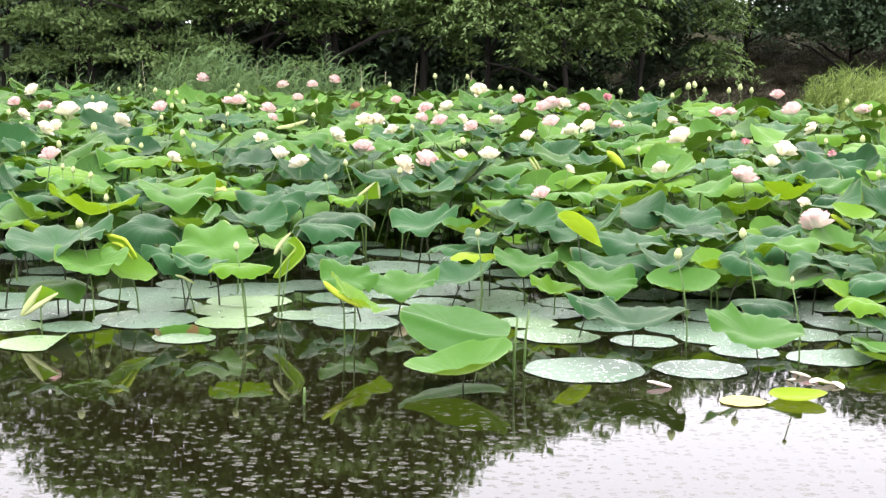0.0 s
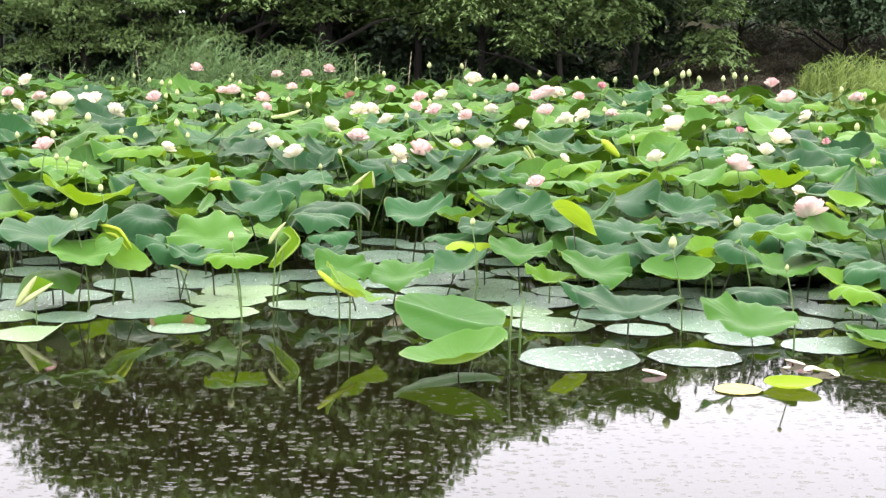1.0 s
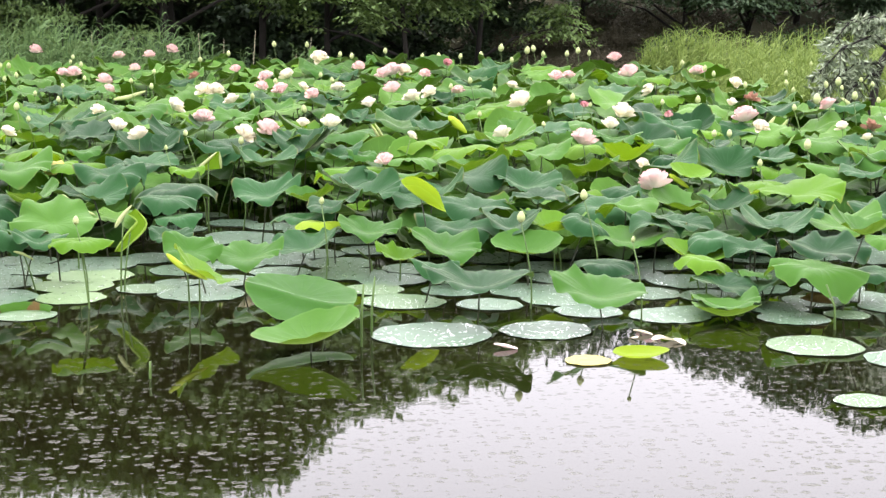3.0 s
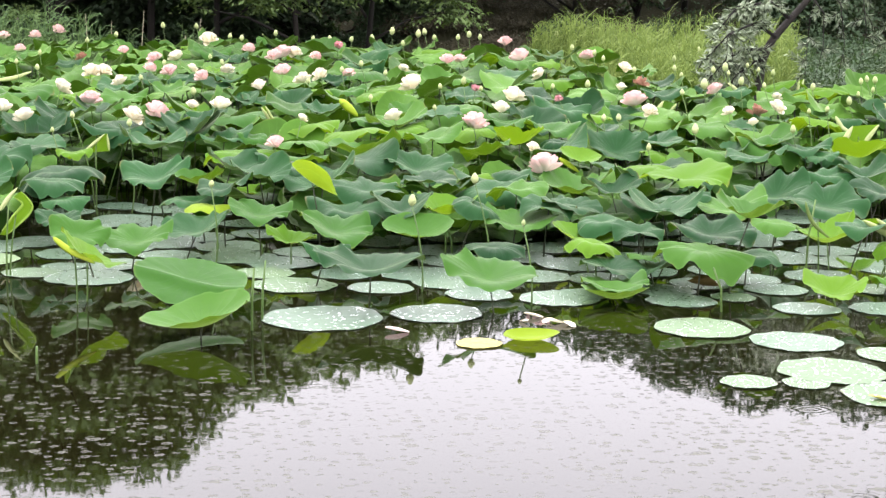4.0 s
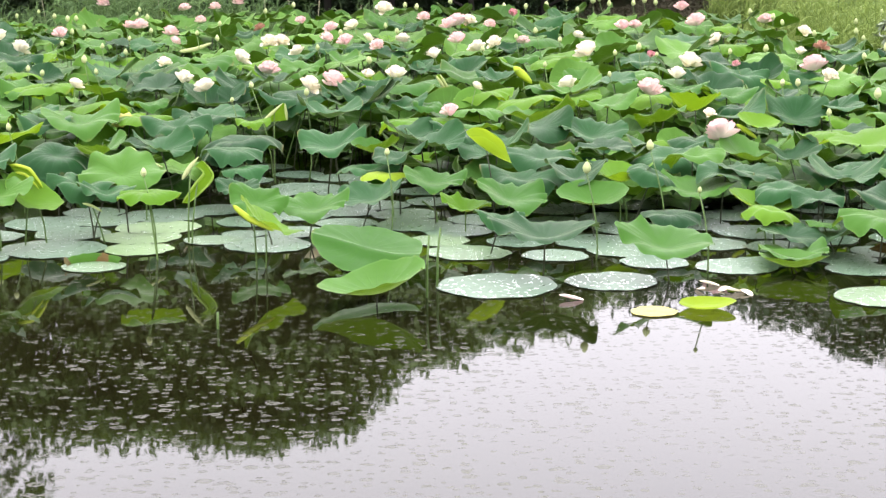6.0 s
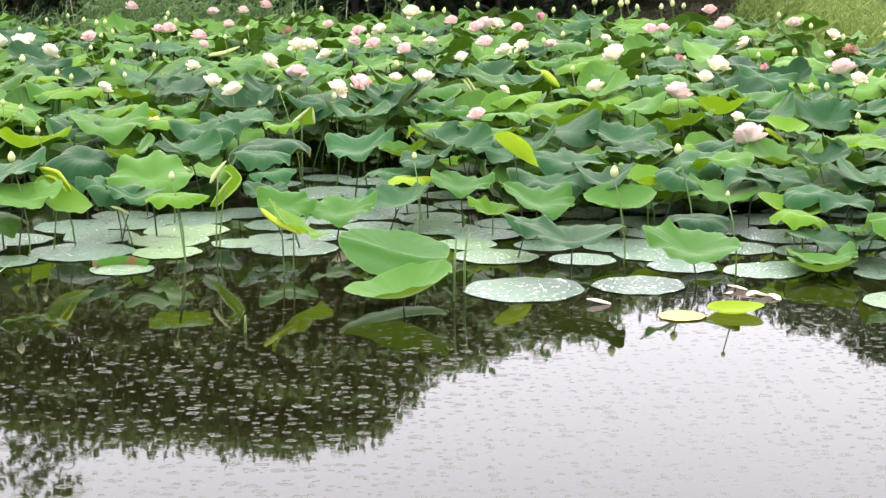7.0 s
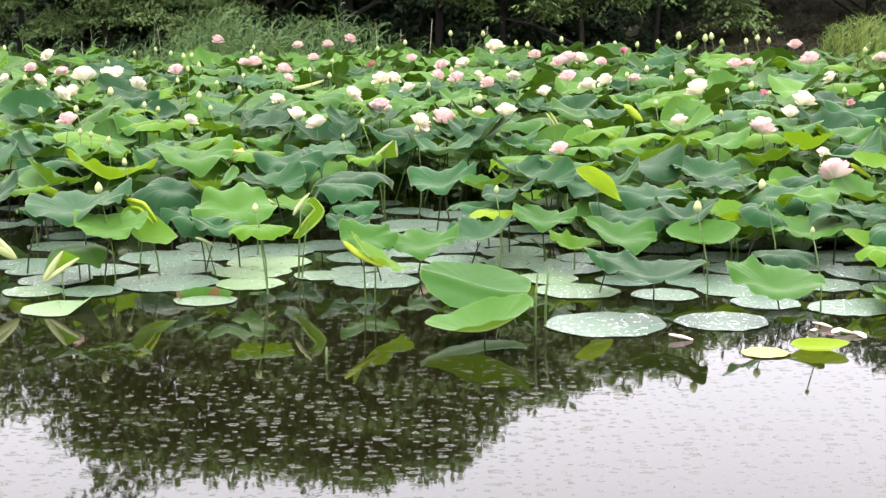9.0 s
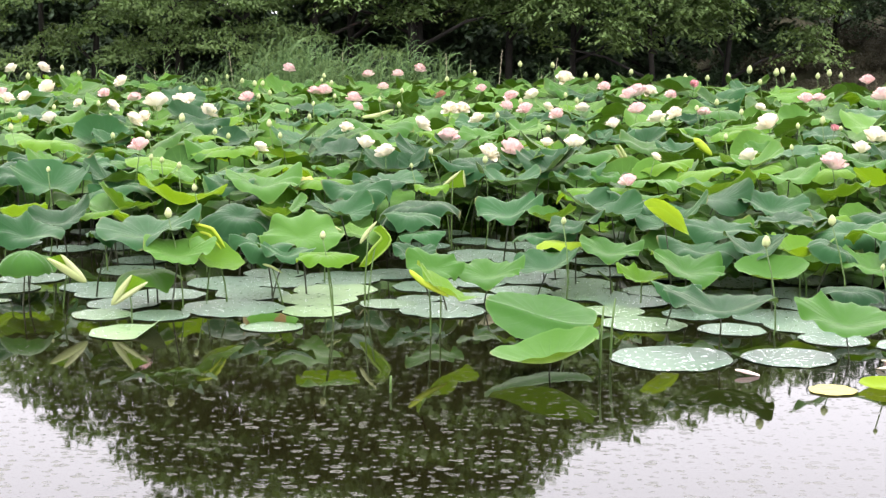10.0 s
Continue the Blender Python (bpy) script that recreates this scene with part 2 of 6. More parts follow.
def blade_arrays(shape, seed, spokes=60, rings=10):
    """A lotus leaf of radius 1, stalk at its middle. Returns places, faces, uvs."""
    rng = random.Random(seed * 7 + 1)
    ph = [rng.uniform(0, 2 * math.pi) for _ in range(8)]
    amp = [rng.uniform(0.6, 1.3) for _ in range(8)]
    bend = rng.choice((0.34, 0.28, 0.20, 0.12, -0.18, -0.26))
    hang = rng.choice((0.06, 0.14, 0.30, 0.46))
    skew = rng.uniform(-0.45, 0.45)
    lobes = rng.choice((4, 5, 6))
    level = shape in ("pad", "lip", "back", "torn")
    verts, uvs, faces = [(0, 0, 0)], [(0, 0)], []
    for i in range(1, rings + 1):
        r = (i / rings) ** 0.8
        for k in range(spokes):
            a = 2 * math.pi * k / spokes
            grow = 1 + 0.05 * math.sin(2 * a + ph[0]) + 0.035 * math.sin(3 * a + ph[1])
            if level:
                grow = 0.5 + 0.5 * grow + (0.02 * amp[2] * math.sin(7 * a + ph[2]) + 0.012 * abs(math.sin(5 * a + ph[3] + math.sin(2 * a))) * (amp[4] - 0.6)) * r ** 2
            else:
                grow += (0.030 * math.sin(lobes * a + ph[2]) + 0.035 * (abs(math.sin((lobes + 3) / 2 * a + ph[4])) - 0.64) + 0.010 * math.sin(13 * a + ph[3])) * r ** 2
            x, y = r * grow * math.cos(a), r * grow * math.sin(a)
            swing = a + 0.35 * math.sin(a + ph[6])
            wave = (0.40 * amp[3] * math.sin(2 * swing + ph[3]) + 0.45 * amp[4] * math.sin(3 * swing + ph[4])
                    + 0.42 * amp[5] * math.sin(lobes * swing + ph[5]))
            ripple = (0.075 * amp[6] * math.sin(lobes * swing + ph[6]) + 0.105 * amp[1] * (0.64 - abs(math.sin((lobes + 3) / 2 * swing + ph[7])))) * r ** 3.5
            frill = 0.030 * (amp[1] * math.sin(11 * swing + ph[7]) + amp[7] * math.sin(15 * swing + ph[1])) * r ** 6
            crimp = 0.012 * math.cos(20 * a) * r * (1 - 0.5 * r)
            bow = bend * (x * math.cos(skew) + y * math.sin(skew)) ** 2 - 0.10 * y * y + 0.16 * x * y * (amp[2] - 0.95) / 0.35
            if shape == "pad":
                z = 0.004 * wave * r * r + 0.004 * (1 - r) + (0.03 * max(0.0, math.sin(a + ph[0]) - 0.6) + 0.006 * math.sin(11 * a + 2 * ph[3] + 2 * math.sin(a)) * amp[4]) * r ** 7
            elif shape == "lip":
                lift = max(0.0, x - 0.35)
                z = 0.006 * wave * r * r + 0.55 * lift
                x -= 0.25 * lift
            elif shape == "back":
                lift = min(1.0, max(0.0, math.sin(a) + 0.35)) * max(0.0, r - 0.5)
                z = 0.03 * wave * r ** 3 + 0.16 * lift + 0.16 * r ** 4
                y -= 0.4 * lift
            elif shape == "torn":
                z = 0.006 * wave * r * r
                y -= 0.4 * max(0.0, y - 0.5)
            elif shape == "dish":
                z = 0.46 * r ** 1.4 - 0.5 * hang * r ** 4.5 + 0.09 * wave * r ** 2.5 + 0.7 * bow + ripple + frill + crimp
            elif shape == "wavy":
                z = 0.42 * r ** 1.2 - (hang + 0.05) * r ** 3.4 + 0.12 * wave * r ** 2.2 + bow + 1.2 * ripple + frill + crimp
            elif shape == "droop":
                z = 0.24 * r - 0.44 * r ** 2.6 + 0.12 * wave * r ** 2.4 + 0.4 * bow + ripple + frill + 2.0 * crimp
            elif shape == "umbrella":
                pleat = abs(math.sin(5.0 * a + ph[0]))
                z = 0.03 * r - 0.62 * r ** 2.2 + 0.07 * (pleat - 0.5) * r + 0.05 * wave * r ** 3
                x, y = x * (1 - 0.16 * r ** 3), y * (1 - 0.16 * r ** 3)
            elif shape == "basin":
                z = 0.36 * r ** 1.4 - (0.4 * hang + 0.08) * r ** 4 + 0.06 * wave * r ** 2.5 + 0.6 * bow + ripple + frill + crimp
            elif shape == "saddle":
                z = 0.14 * r + 0.32 * r * r * math.cos(2 * a) + 0.06 * wave * r ** 3 + 0.6 * ripple + crimp
            elif shape == "crease":
                z = 0.10 * math.exp(-((y + 0.18 + 0.12 * math.sin(2.2 * x)) / 0.16) ** 2) + 0.05 * wave * r ** 3 + 0.06 * x * x + 0.12 * ripple + 0.3 * frill + 0.3 * crimp
            elif shape == "fold":
                roll, girth = y * (1 - 0.5 * x * x) * 2.4, 0.32
                z = girth * (1 - math.cos(roll)) + 0.03 * wave * r ** 3 + 0.12 * x * x
                y = girth * math.sin(roll) * 1.05
            elif shape == "cup":
                z = 0.36 * r ** 1.5 + 0.05 * wave * r ** 3 + 0.2 * ripple + 0.3 * frill + 0.4 * crimp
            else:
                z = 0.32 * r - 0.24 * r ** 3 + 0.10 * wave * r * r + ripple + frill + crimp
            verts.append((x, y, z))
            uvs.append((r * math.cos(a), r * math.sin(a)))
    for k in range(spokes):
        faces.append((0, 1 + k, 1 + (k + 1) % spokes))
    for i in range(rings - 1):
        for k in range(spokes):
            a, b = 1 + i * spokes + k, 1 + i * spokes + (k + 1) % spokes
            faces.append((a, a + spokes, b + spokes, b))
    return verts, faces, uvs


# ---- the setting: ground, water ----
def far_edge(x):
    """Where the lotus bed ends, seen from the near bank, for a bearing x / y."""
    if x < 0.19:
        return 24.0
    return max(17.3, 24.0 - (x - 0.19) * 48.0)


def ground_height(x, y):
    """Bank underfoot, pond bed, far bank."""
    near = 0.25 - 0.75 * min(1.0, max(0.0, (y - 1.2) / 2.2))
    edge = far_edge(x / max(y, 4.0)) + 0.4
    far = max(0.0, y - edge)
    rise = -0.5 + 0.7 * min(1.0, far / 1.6) + 0.035 * min(far, 30.0)
    wide = max(0.0, abs(x - 2) - 16.0) * 0.15
    if x > 3.0:
        slope = min(1.0, max(0.0, (y - 28.5) / 5.5)) * min(1.0, (x - 3.0) / 1.5)
        rise += 1.25 * slope * slope * (3 - 2 * slope)
    h = rise if y > edge - 0.01 else near
    h = max(h, min(1.5, -0.5 + wide))
    return h + 0.05 * noise.noise((x * 0.6, y * 0.6, 3.0)) + 0.02 * noise.noise((x * 2.5, y * 2.5, 9.0))


def soil_material():
    n = Nodes("soil")
    p = n.place()
    shade = n.ramp(n.noise(0.9, 5.0, p), (0.3, (0.022, 0.022, 0.013)), (0.55, (0.038, 0.033, 0.020)), (0.75, (0.024, 0.030, 0.014)))
    shade = n.mix(n.math("MULTIPLY", n.noise(14.0, 3.0, p), 0.5), shade, (0.035, 0.042, 0.018))
    body = n.add("ShaderNodeBsdfPrincipled", {"Base Color": shade, "Roughness": 1.0, "Specular IOR Level": 0.05, "Normal": n.bump(n.noise(22.0, 4.0, p), 0.8, 0.05)})
    return n.done(body.outputs[0])


def make_ground():
    xs = np.concatenate([[-1500, -400, -120, -60], np.arange(-34, 36.1, 1.0), [60, 120, 400, 1500]])
    ys = np.concatenate([[-1500, -300, -60, -20, -8, -3, 0], np.arange(1.0, 46.1, 0.75), [60, 120, 400, 1500]])
    verts = [(x, y, ground_height(x, y)) for y in ys for x in xs]
    w = len(xs)
    faces = [(j * w + i, j * w + i + 1, (j + 1) * w + i + 1, (j + 1) * w + i) for j in range(len(ys) - 1) for i in range(w - 1)]
    ob = new("ground", mesh_of("ground", verts, faces, soil_material()))
    tagged(ob, "muddy pond bed and low earth banks with thin grass", "ground", kind="structure")


def water_material():
    """Dark pond water, roughened by the rings of falling rain."""
    n = Nodes("pond_water")
    p = n.place()
    sep = n.add("ShaderNodeSeparateXYZ", {0: p})
    flat = n.add("ShaderNodeCombineXYZ", {0: sep.outputs[0], 1: sep.outputs[1]}).outputs[0]

    def drops(scale, share, seed):
        """Cells with a drop's mark in some: distance from its middle, whether it is there, its size."""
        slid = n.add("ShaderNodeVectorMath", {0: flat, 1: (seed, seed * 1.7, 0)}).outputs[0]
        longer = n.add("ShaderNodeVectorMath", {0: slid, 1: (0.78, 1.0, 1.0)})
        longer.operation = "MULTIPLY"
        moved = longer.outputs[0]
        cell = n.add("ShaderNodeTexVoronoi", {"Vector": moved, "Scale": scale, "Randomness": 1.0})
        cell.voronoi_dimensions = "2D"
        tone = n.add("ShaderNodeSeparateColor", {0: cell.outputs["Color"]})
        return cell.outputs["Distance"], n.math("MULTIPLY", n.step(tone.outputs[0], share, share - 0.03), n.step(tone.outputs[2], 0.0, 0.8, 0.55, 1.0)), tone.outputs[1]

    def scraps(scale, share, seed):
        """Where little floating scraps and rain rings lie: 0 to 1, some of them open in the middle."""
        far, alive, size = drops(scale, share, seed)
        ragged = n.math("ADD", far, n.math("MULTIPLY", n.math("SUBTRACT", n.noise(60.0, 2.0, flat), 0.5), 0.46))
        edge = n.math("ADD", 0.07, n.math("MULTIPLY", n.math("POWER", size, 1.4), 0.25))
        disc = n.step(n.math("SUBTRACT", edge, ragged), -0.01, 0.04)
        core = n.step(n.math("SUBTRACT", n.math("MULTIPLY", edge, 0.62), ragged), 0.0, 0.06, 0.0, 0.5)
        return n.math("MULTIPLY", alive, n.math("SUBTRACT", disc, n.math("MULTIPLY", core, n.step(size, 0.35, 0.6))))

    drift = n.step(n.noise(0.55, 2.0, flat), 0.35, 0.62, 0.5, 1.0)
    near_bank = n.step(sep.outputs[1], 8.6, 6.2, 0.34, 1.0)
    scum = n.math("MULTIPLY", n.math("MAXIMUM", scraps(13.5, 0.60, 0.0), scraps(22.0, 0.50, 5.1)), n.math("MULTIPLY", drift, near_bank))
    far, alive, size = drops(4.5, 0.05, 3.3)
    wave = n.math("COSINE", n.math("MULTIPLY", far, 48.0))
    large = n.math("MULTIPLY", n.math("MULTIPLY", wave, n.step(far, 0.42, 0.0)), alive)
    swell = n.noise(2.2, 3.0, flat)
    lap = n.noise(16.0, 2.0, flat)
    first = n.bump(swell, 0.010, 0.02)
    second = n.bump(lap, 0.006, 0.01, first)
    third = n.bump(scum, 0.6, 0.0003, second)
    fourth = n.bump(large, 0.045, 0.002, third)
    murk = n.mix(n.noise(0.7, 3.0, flat), (0.0030, 0.0029, 0.0011), (0.0062, 0.0060, 0.0018))
    body = n.add("ShaderNodeBsdfPrincipled", {"Base Color": murk, "Roughness": 0.022, "IOR": 1.333, "Normal": fourth})
    skin = n.add("ShaderNodeBsdfPrincipled", {"Base Color": (0.066, 0.067, 0.052, 1), "Roughness": 0.65, "Specular IOR Level": 0.12, "Normal": second})
    both = n.add("ShaderNodeMixShader", {0: n.math("MULTIPLY", scum, 0.92), 1: body.outputs[0], 2: skin.outputs[0]})
    return n.done(both.outputs[0])


def make_water():
    xs, ys = np.linspace(-30, 34, 33), np.linspace(0.9, 29.9, 15)
    verts = [(x, y, 0.0) for y in ys for x in xs]
    w = len(xs)
    faces = [(j * w + i, j * w + i + 1, (j + 1) * w + i + 1, (j + 1) * w + i) for j in range(len(ys) - 1) for i in range(w - 1)]
    ob = new("water", mesh_of("water", verts, faces, water_material()))
    tagged(ob, "dark pond water dimpled by rain, mirroring trees and sky", "water", kind="structure")


make_ground()
make_water()


# ---- lotus leaves ----
TONES = {"d": (LEAF_DARK, "blue-green"), "m": (LEAF_MID, "mid-green"), "y": (LEAF_YOUNG, "bright young green"),
         "l": (LEAF_YELLOW, "yellow-lime"), "s": (LEAF_STRAW, "pale straw-yellow"), "b": (LEAF_BROWN, "withered brown"), "g": (PAD_GREY, "wet grey-green"), "p": (PAD_GREEN, "wet pale green"), "f": (PAD_FRESH, "fresh light green")}
LOOKS = {"pad": "round floating", "dish": "shallow bowl-shaped", "wavy": "wavy-edged", "droop": "drooping umbrella-like",
         "lip": "part-curled", "back": "upcurled", "torn": "brown-edged part-curled", "basin": "broad shallow", "saddle": "saddle-curved", "fold": "half-folded", "cup": "upturned cupped", "flat": "flat", "umbrella": "pleated umbrella-shaped", "crease": "creased tilted"}
blade_meshes, stem_meshes = {}, {}


def blade_mesh(shape, tone, seed):
    key = (shape, tone, seed)
    if key not in blade_meshes:
        v, f, uv = blade_arrays(shape, seed)
        blade_meshes[key] = mesh_of("blade", v, f, TONES[tone][0], uv)
    return blade_meshes[key]


def stem_mesh(seed, material):
    """A stalk one metre tall, a little bowed, its top at the origin."""
    key = (seed, material.name)
    if key not in stem_meshes:
        rng = random.Random(seed + 50)
        bx, by = rng.uniform(-0.09, 0.09), rng.uniform(-0.07, 0.07)
        line = [(bx * math.sin(math.pi * k / 6) , by * math.sin(math.pi * k / 6), -k / 6) for k in range(7)]
        v, f = tube(line, [0.0042 + 0.0005 * k for k in range(7)], 6)
        stem_meshes[key] = mesh_of("stem", v, f, material)
    return stem_meshes[key]


def curled_rim(name, material, first, last, seed):
    """A torn strip of leaf edge standing up from a floating leaf of radius 1, between two angles."""
    rng = random.Random(seed)
    verts, faces, uvs = [], [], []
    steps = 14
    for k in range(steps + 1):
        a = radians(first + (last - first) * k / steps)
        high = 0.27 * math.sin(math.pi * (0.14 + 0.72 * k / steps)) ** 0.6 * rng.uniform(0.85, 1.1)
        for i in range(4):
            t = i / 3
            r = (0.80 if name == "curled_rim" else 0.785) + 0.10 * t * t
            verts.append((r * math.cos(a), r * math.sin(a) * 0.9, high * t - 0.01))
            uvs.append(((0.6 + 0.4 * t) * math.cos(a), (0.6 + 0.4 * t) * math.sin(a)))
    for k in range(steps):
        for i in range(3):
            faces.append((k * 4 + i, k * 4 + i + 1, k * 4 + i + 5, k * 4 + i + 4))
    return new(name, mesh_of(name, verts, faces, material, uvs))


leaf_spots, pad_spots = [], []
leaf_count = 0


def lotus_leaf(x, y, z, size, shape="wavy", tone="d", tilt=10.0, side=0.0, turn=None, form=None):
    """A leaf with its stalk in the water. size: diameter. tilt: degrees it faces the near bank; side: degrees it leans right."""
    global leaf_count
    leaf_count += 1
    rng = random.Random(leaf_count * 13)
    floats = shape in ("pad", "lip", "back", "torn")
    root = new("floating_lotus_leaf" if floats else "lotus_leaf")
    root.matrix_basis = pose(x, y, 0)
    blade = new("blade", blade_mesh(shape, tone, rng.randrange(11) if form is None else form))
    blade.parent = root
    spin = rng.choice((0, 180)) + rng.uniform(-28, 28) if turn is None else turn
    if shape == "crease":
        spin = 0.0
    if floats and turn is None:
        spin = rng.uniform(0, 360)
    if shape in ("wavy", "droop", "dish", "saddle"):
        tilt *= 0.7
    scale = Matrix.Diagonal((size / 2, size / 2, size / 2, 1))
    blade.matrix_basis = pose(0, 0, z) @ pose(0, 0, 0, tilt, side, 0) @ pose(0, 0, 0, 0, 0, spin) @ scale
    if shape == "torn":
        for name, material, first, last in (("curled_rim", LEAF_MID, 22, 172), ("withered_rim", LEAF_BROWN, 158, 196), ("withered_rim", LEAF_BROWN, 62, 92)):
            curl = curled_rim(name, material, first, last, rng.randrange(99))
            curl.parent, curl.matrix_basis = root, pose(0, 0, z) @ scale
    depth = z + 0.45
    if not floats:
        # only low young stalks keep plain green; the rest carry painted shade
        stem = new("stem", stem_mesh(rng.randrange(5), STEM if tone in "yls" and z < 0.5 else STEM_SHADED))
        stem.parent = root
        stem.matrix_basis = pose(0, 0, z, rng.uniform(-7, 7), rng.uniform(-7, 7), rng.uniform(0, 360)) @ Matrix.Diagonal((1, 1, depth, 1))
    where = "lying on the water" if floats else "on a thin stalk"
    tagged(root, f"{TONES[tone][1]} {LOOKS[shape]} lotus leaf {where}", "lotus leaf", "floating lotus leaves" if floats else "lotus leaves")
    (pad_spots if floats else leaf_spots).append((x, y, size))
    return root


def rolled_mesh(line, width, material, seed):
    """A tight roll of leaf along a line of (x, z): a spindle with a seam, pointed at both ends."""
    rng = random.Random(seed)
    points = [Vector((x, 0, z)) for x, z in line]
    steps, sides = 14, 10
    verts, faces = [], []
    for i in range(steps + 1):
        t = i / steps * (len(points) - 1)
        k = min(int(t), len(points) - 2)
        p = points[k].lerp(points[k + 1], t - k)
        before, after = points[max(k - 1, 0)], points[min(k + 2, len(points) - 1)]
        u = t - k
        p = p + (points[k] - before + points[k + 1] - after) * 0.22 * u * (1 - u)
        along = (points[k + 1] - points[k]).normalized()
        side = Vector((along.z, 0, -along.x))
        half = width / 2 * (0.14 + 0.86 * math.sin(math.pi * (i / steps) ** 0.8) ** 0.7) * rng.uniform(0.94, 1.06)
        for j in range(sides):
            a = 2 * math.pi * j / sides
            seam = 0.72 if j == 7 else 1.0
            verts.append(tuple(p + side * half * seam * math.cos(a) + Vector((0, 1, 0)) * half * 0.8 * seam * math.sin(a)))
    for i in range(steps):
        for j in range(sides):
            a, b = i * sides + j, i * sides + (j + 1) % sides
            faces.append((a, b, b + sides, a + sides))
    faces.append(tuple(range(sides))[::-1])
    faces.append(tuple(range(steps * sides, (steps + 1) * sides)))
    return mesh_of("rolled_edge", verts, faces, material)


def rolled_leaf(x, y, z, rolls, width, edge, web):
    """A young leaf whose two halves are still rolled inwards; rolls are lines of (x, z) round its middle."""
    global leaf_count
    leaf_count += 1
    tones = {"w": (ROLL_PALE, "pale green-white"), "l": (ROLL_LIME, "yellow-lime"), "g": (ROLL_GREEN, "olive-green"), "y": (ROLL_YOUNG, "bright yellow-green")}
    root = new("rolled_lotus_leaf")
    root.matrix_basis = pose(x, y, 0)
    for k, line in enumerate(rolls):
        roll = new("rolled_edge", rolled_mesh(line, width * (1.0 if k == 0 else 0.8), tones[edge[k % len(edge)]][0], leaf_count * 3 + k))
        roll.parent, roll.matrix_basis = root, pose(0, 0, z)
    if web:
        verts, uvs, n = [], [], 8
        for i in range(n + 1):
            t = i / n
            a, b = (Vector((np.interp(t, np.linspace(0, 1, len(r)), [q[0] for q in r]), 0, np.interp(t, np.linspace(0, 1, len(r)), [q[1] for q in r]))) for r in rolls)
            for j in range(n + 1):
                u = j / n
                p = a.lerp(b, u)
                verts.append((p.x, 0.10 * width + 0.9 * width * 4 * u * (1 - u) * 0.4, p.z))
                uvs.append((u * 1.2 - 0.6, t * 1.2 - 0.6))
        faces = [(i * (n + 1) + j, i * (n + 1) + j + 1, (i + 1) * (n + 1) + j + 1, (i + 1) * (n + 1) + j) for i in range(n) for j in range(n)]
        blade = new("blade", mesh_of("blade", verts, faces, TONES[web][0], uvs))
        blade.parent, blade.matrix_basis = root, pose(0, 0, z)
    stem = new("stem", stem_mesh(leaf_count % 5, STEM))
    stem.parent = root
    stem.matrix_basis = pose(0, width * 0.3, z, 0, 0, leaf_count * 40) @ Matrix.Diagonal((1, 1, z + 0.45, 1))
    tagged(root, f"{tones[edge[0]][1]} young lotus leaf still rolled up on its stalk", "lotus leaf", "rolled lotus leaves")
    leaf_spots.append((x, y, width))
    return root


# ---- lotus flowers and buds ----
def petal_mesh(material, length, width, cup, seed):
    rng = random.Random(seed)
    verts, faces, nu, nv = [], [], 5, 6
    for j in range(nv + 1):
        t = j / nv
        half = width / 2 * (math.sin(math.pi * (0.10 + 0.84 * t ** 1.1)) ** 0.5)
        for i in range(nu + 1):
            s = i / nu * 2 - 1
            lift = cup * (0.5 * (s * half / (width / 2)) ** 2 * width + length * 0.35 * t * t)
            verts.append((s * half, t * length, lift + rng.uniform(-1, 1) * 0.012 * length * t))
    w = nu + 1
    faces = [(j * w + i, j * w + i + 1, (j + 1) * w + i + 1, (j + 1) * w + i) for j in range(nv) for i in range(nu)]
    return mesh_of("petal", verts, faces, material)


def flower_thing(material, label, openness, petals, seed):
    """A blossom of unit width on its stalk: rings of petals round a pod."""
    rng = random.Random(seed)
    root = new("lotus_flower")
    outer = petal_mesh(material, 0.48, 0.38, 0.95, seed)
    middle = petal_mesh(material, 0.45, 0.36, 1.1, seed + 1)
    inner = petal_mesh(material, 0.36, 0.30, 1.25, seed + 2)
    for k in range(petals):
        ring = k / petals
        petal = new("petal", outer if ring < 0.4 else middle if ring < 0.75 else inner)
        petal.parent = root
        rise = openness + 68 * ring ** 0.9 + rng.uniform(-26, 24)
        petal.matrix_basis = pose(0, 0, 0.10 * ring, 0, 0, k * 137.5 + rng.uniform(-18, 18)) @ pose(0, 0.03, 0, rise, rng.uniform(-14, 14), 0)
    bm = bmesh.new()
    bmesh.ops.create_cone(bm, cap_ends=True, segments=10, radius1=0.05, radius2=0.10, depth=0.16)
    bmesh.ops.translate(bm, verts=bm.verts, vec=(0, 0, 0.12))
    part("seed_pod", bm, POD, root, "yellow seed pod")
    stem = new("stem", stem_mesh(1, STEM))
    stem.parent = root
    stem.matrix_basis = Matrix.Diagonal((4.5, 4.5, 4.5, 1))
    return tagged(root, label, "lotus flower", "lotus flowers")


FLOWERS = {
    "p": flower_thing(PETAL_PINK, "pale pink double lotus flower on a tall stalk", 8, 34, 1),
    "c": flower_thing(PETAL_CREAM, "open cream-white lotus flower on a tall stalk", 2, 30, 2),
    "o": flower_thing(PETAL_CREAM, "half-open cream lotus flower with cupped petals", 22, 20, 3),
    "r": flower_thing(PETAL_ROSE, "small rose-pink lotus flower just opening", 48, 13, 4),
    "b": flower_thing(PETAL_BROWN, "withered brown lotus flower losing its petals", -15, 11, 5),
}


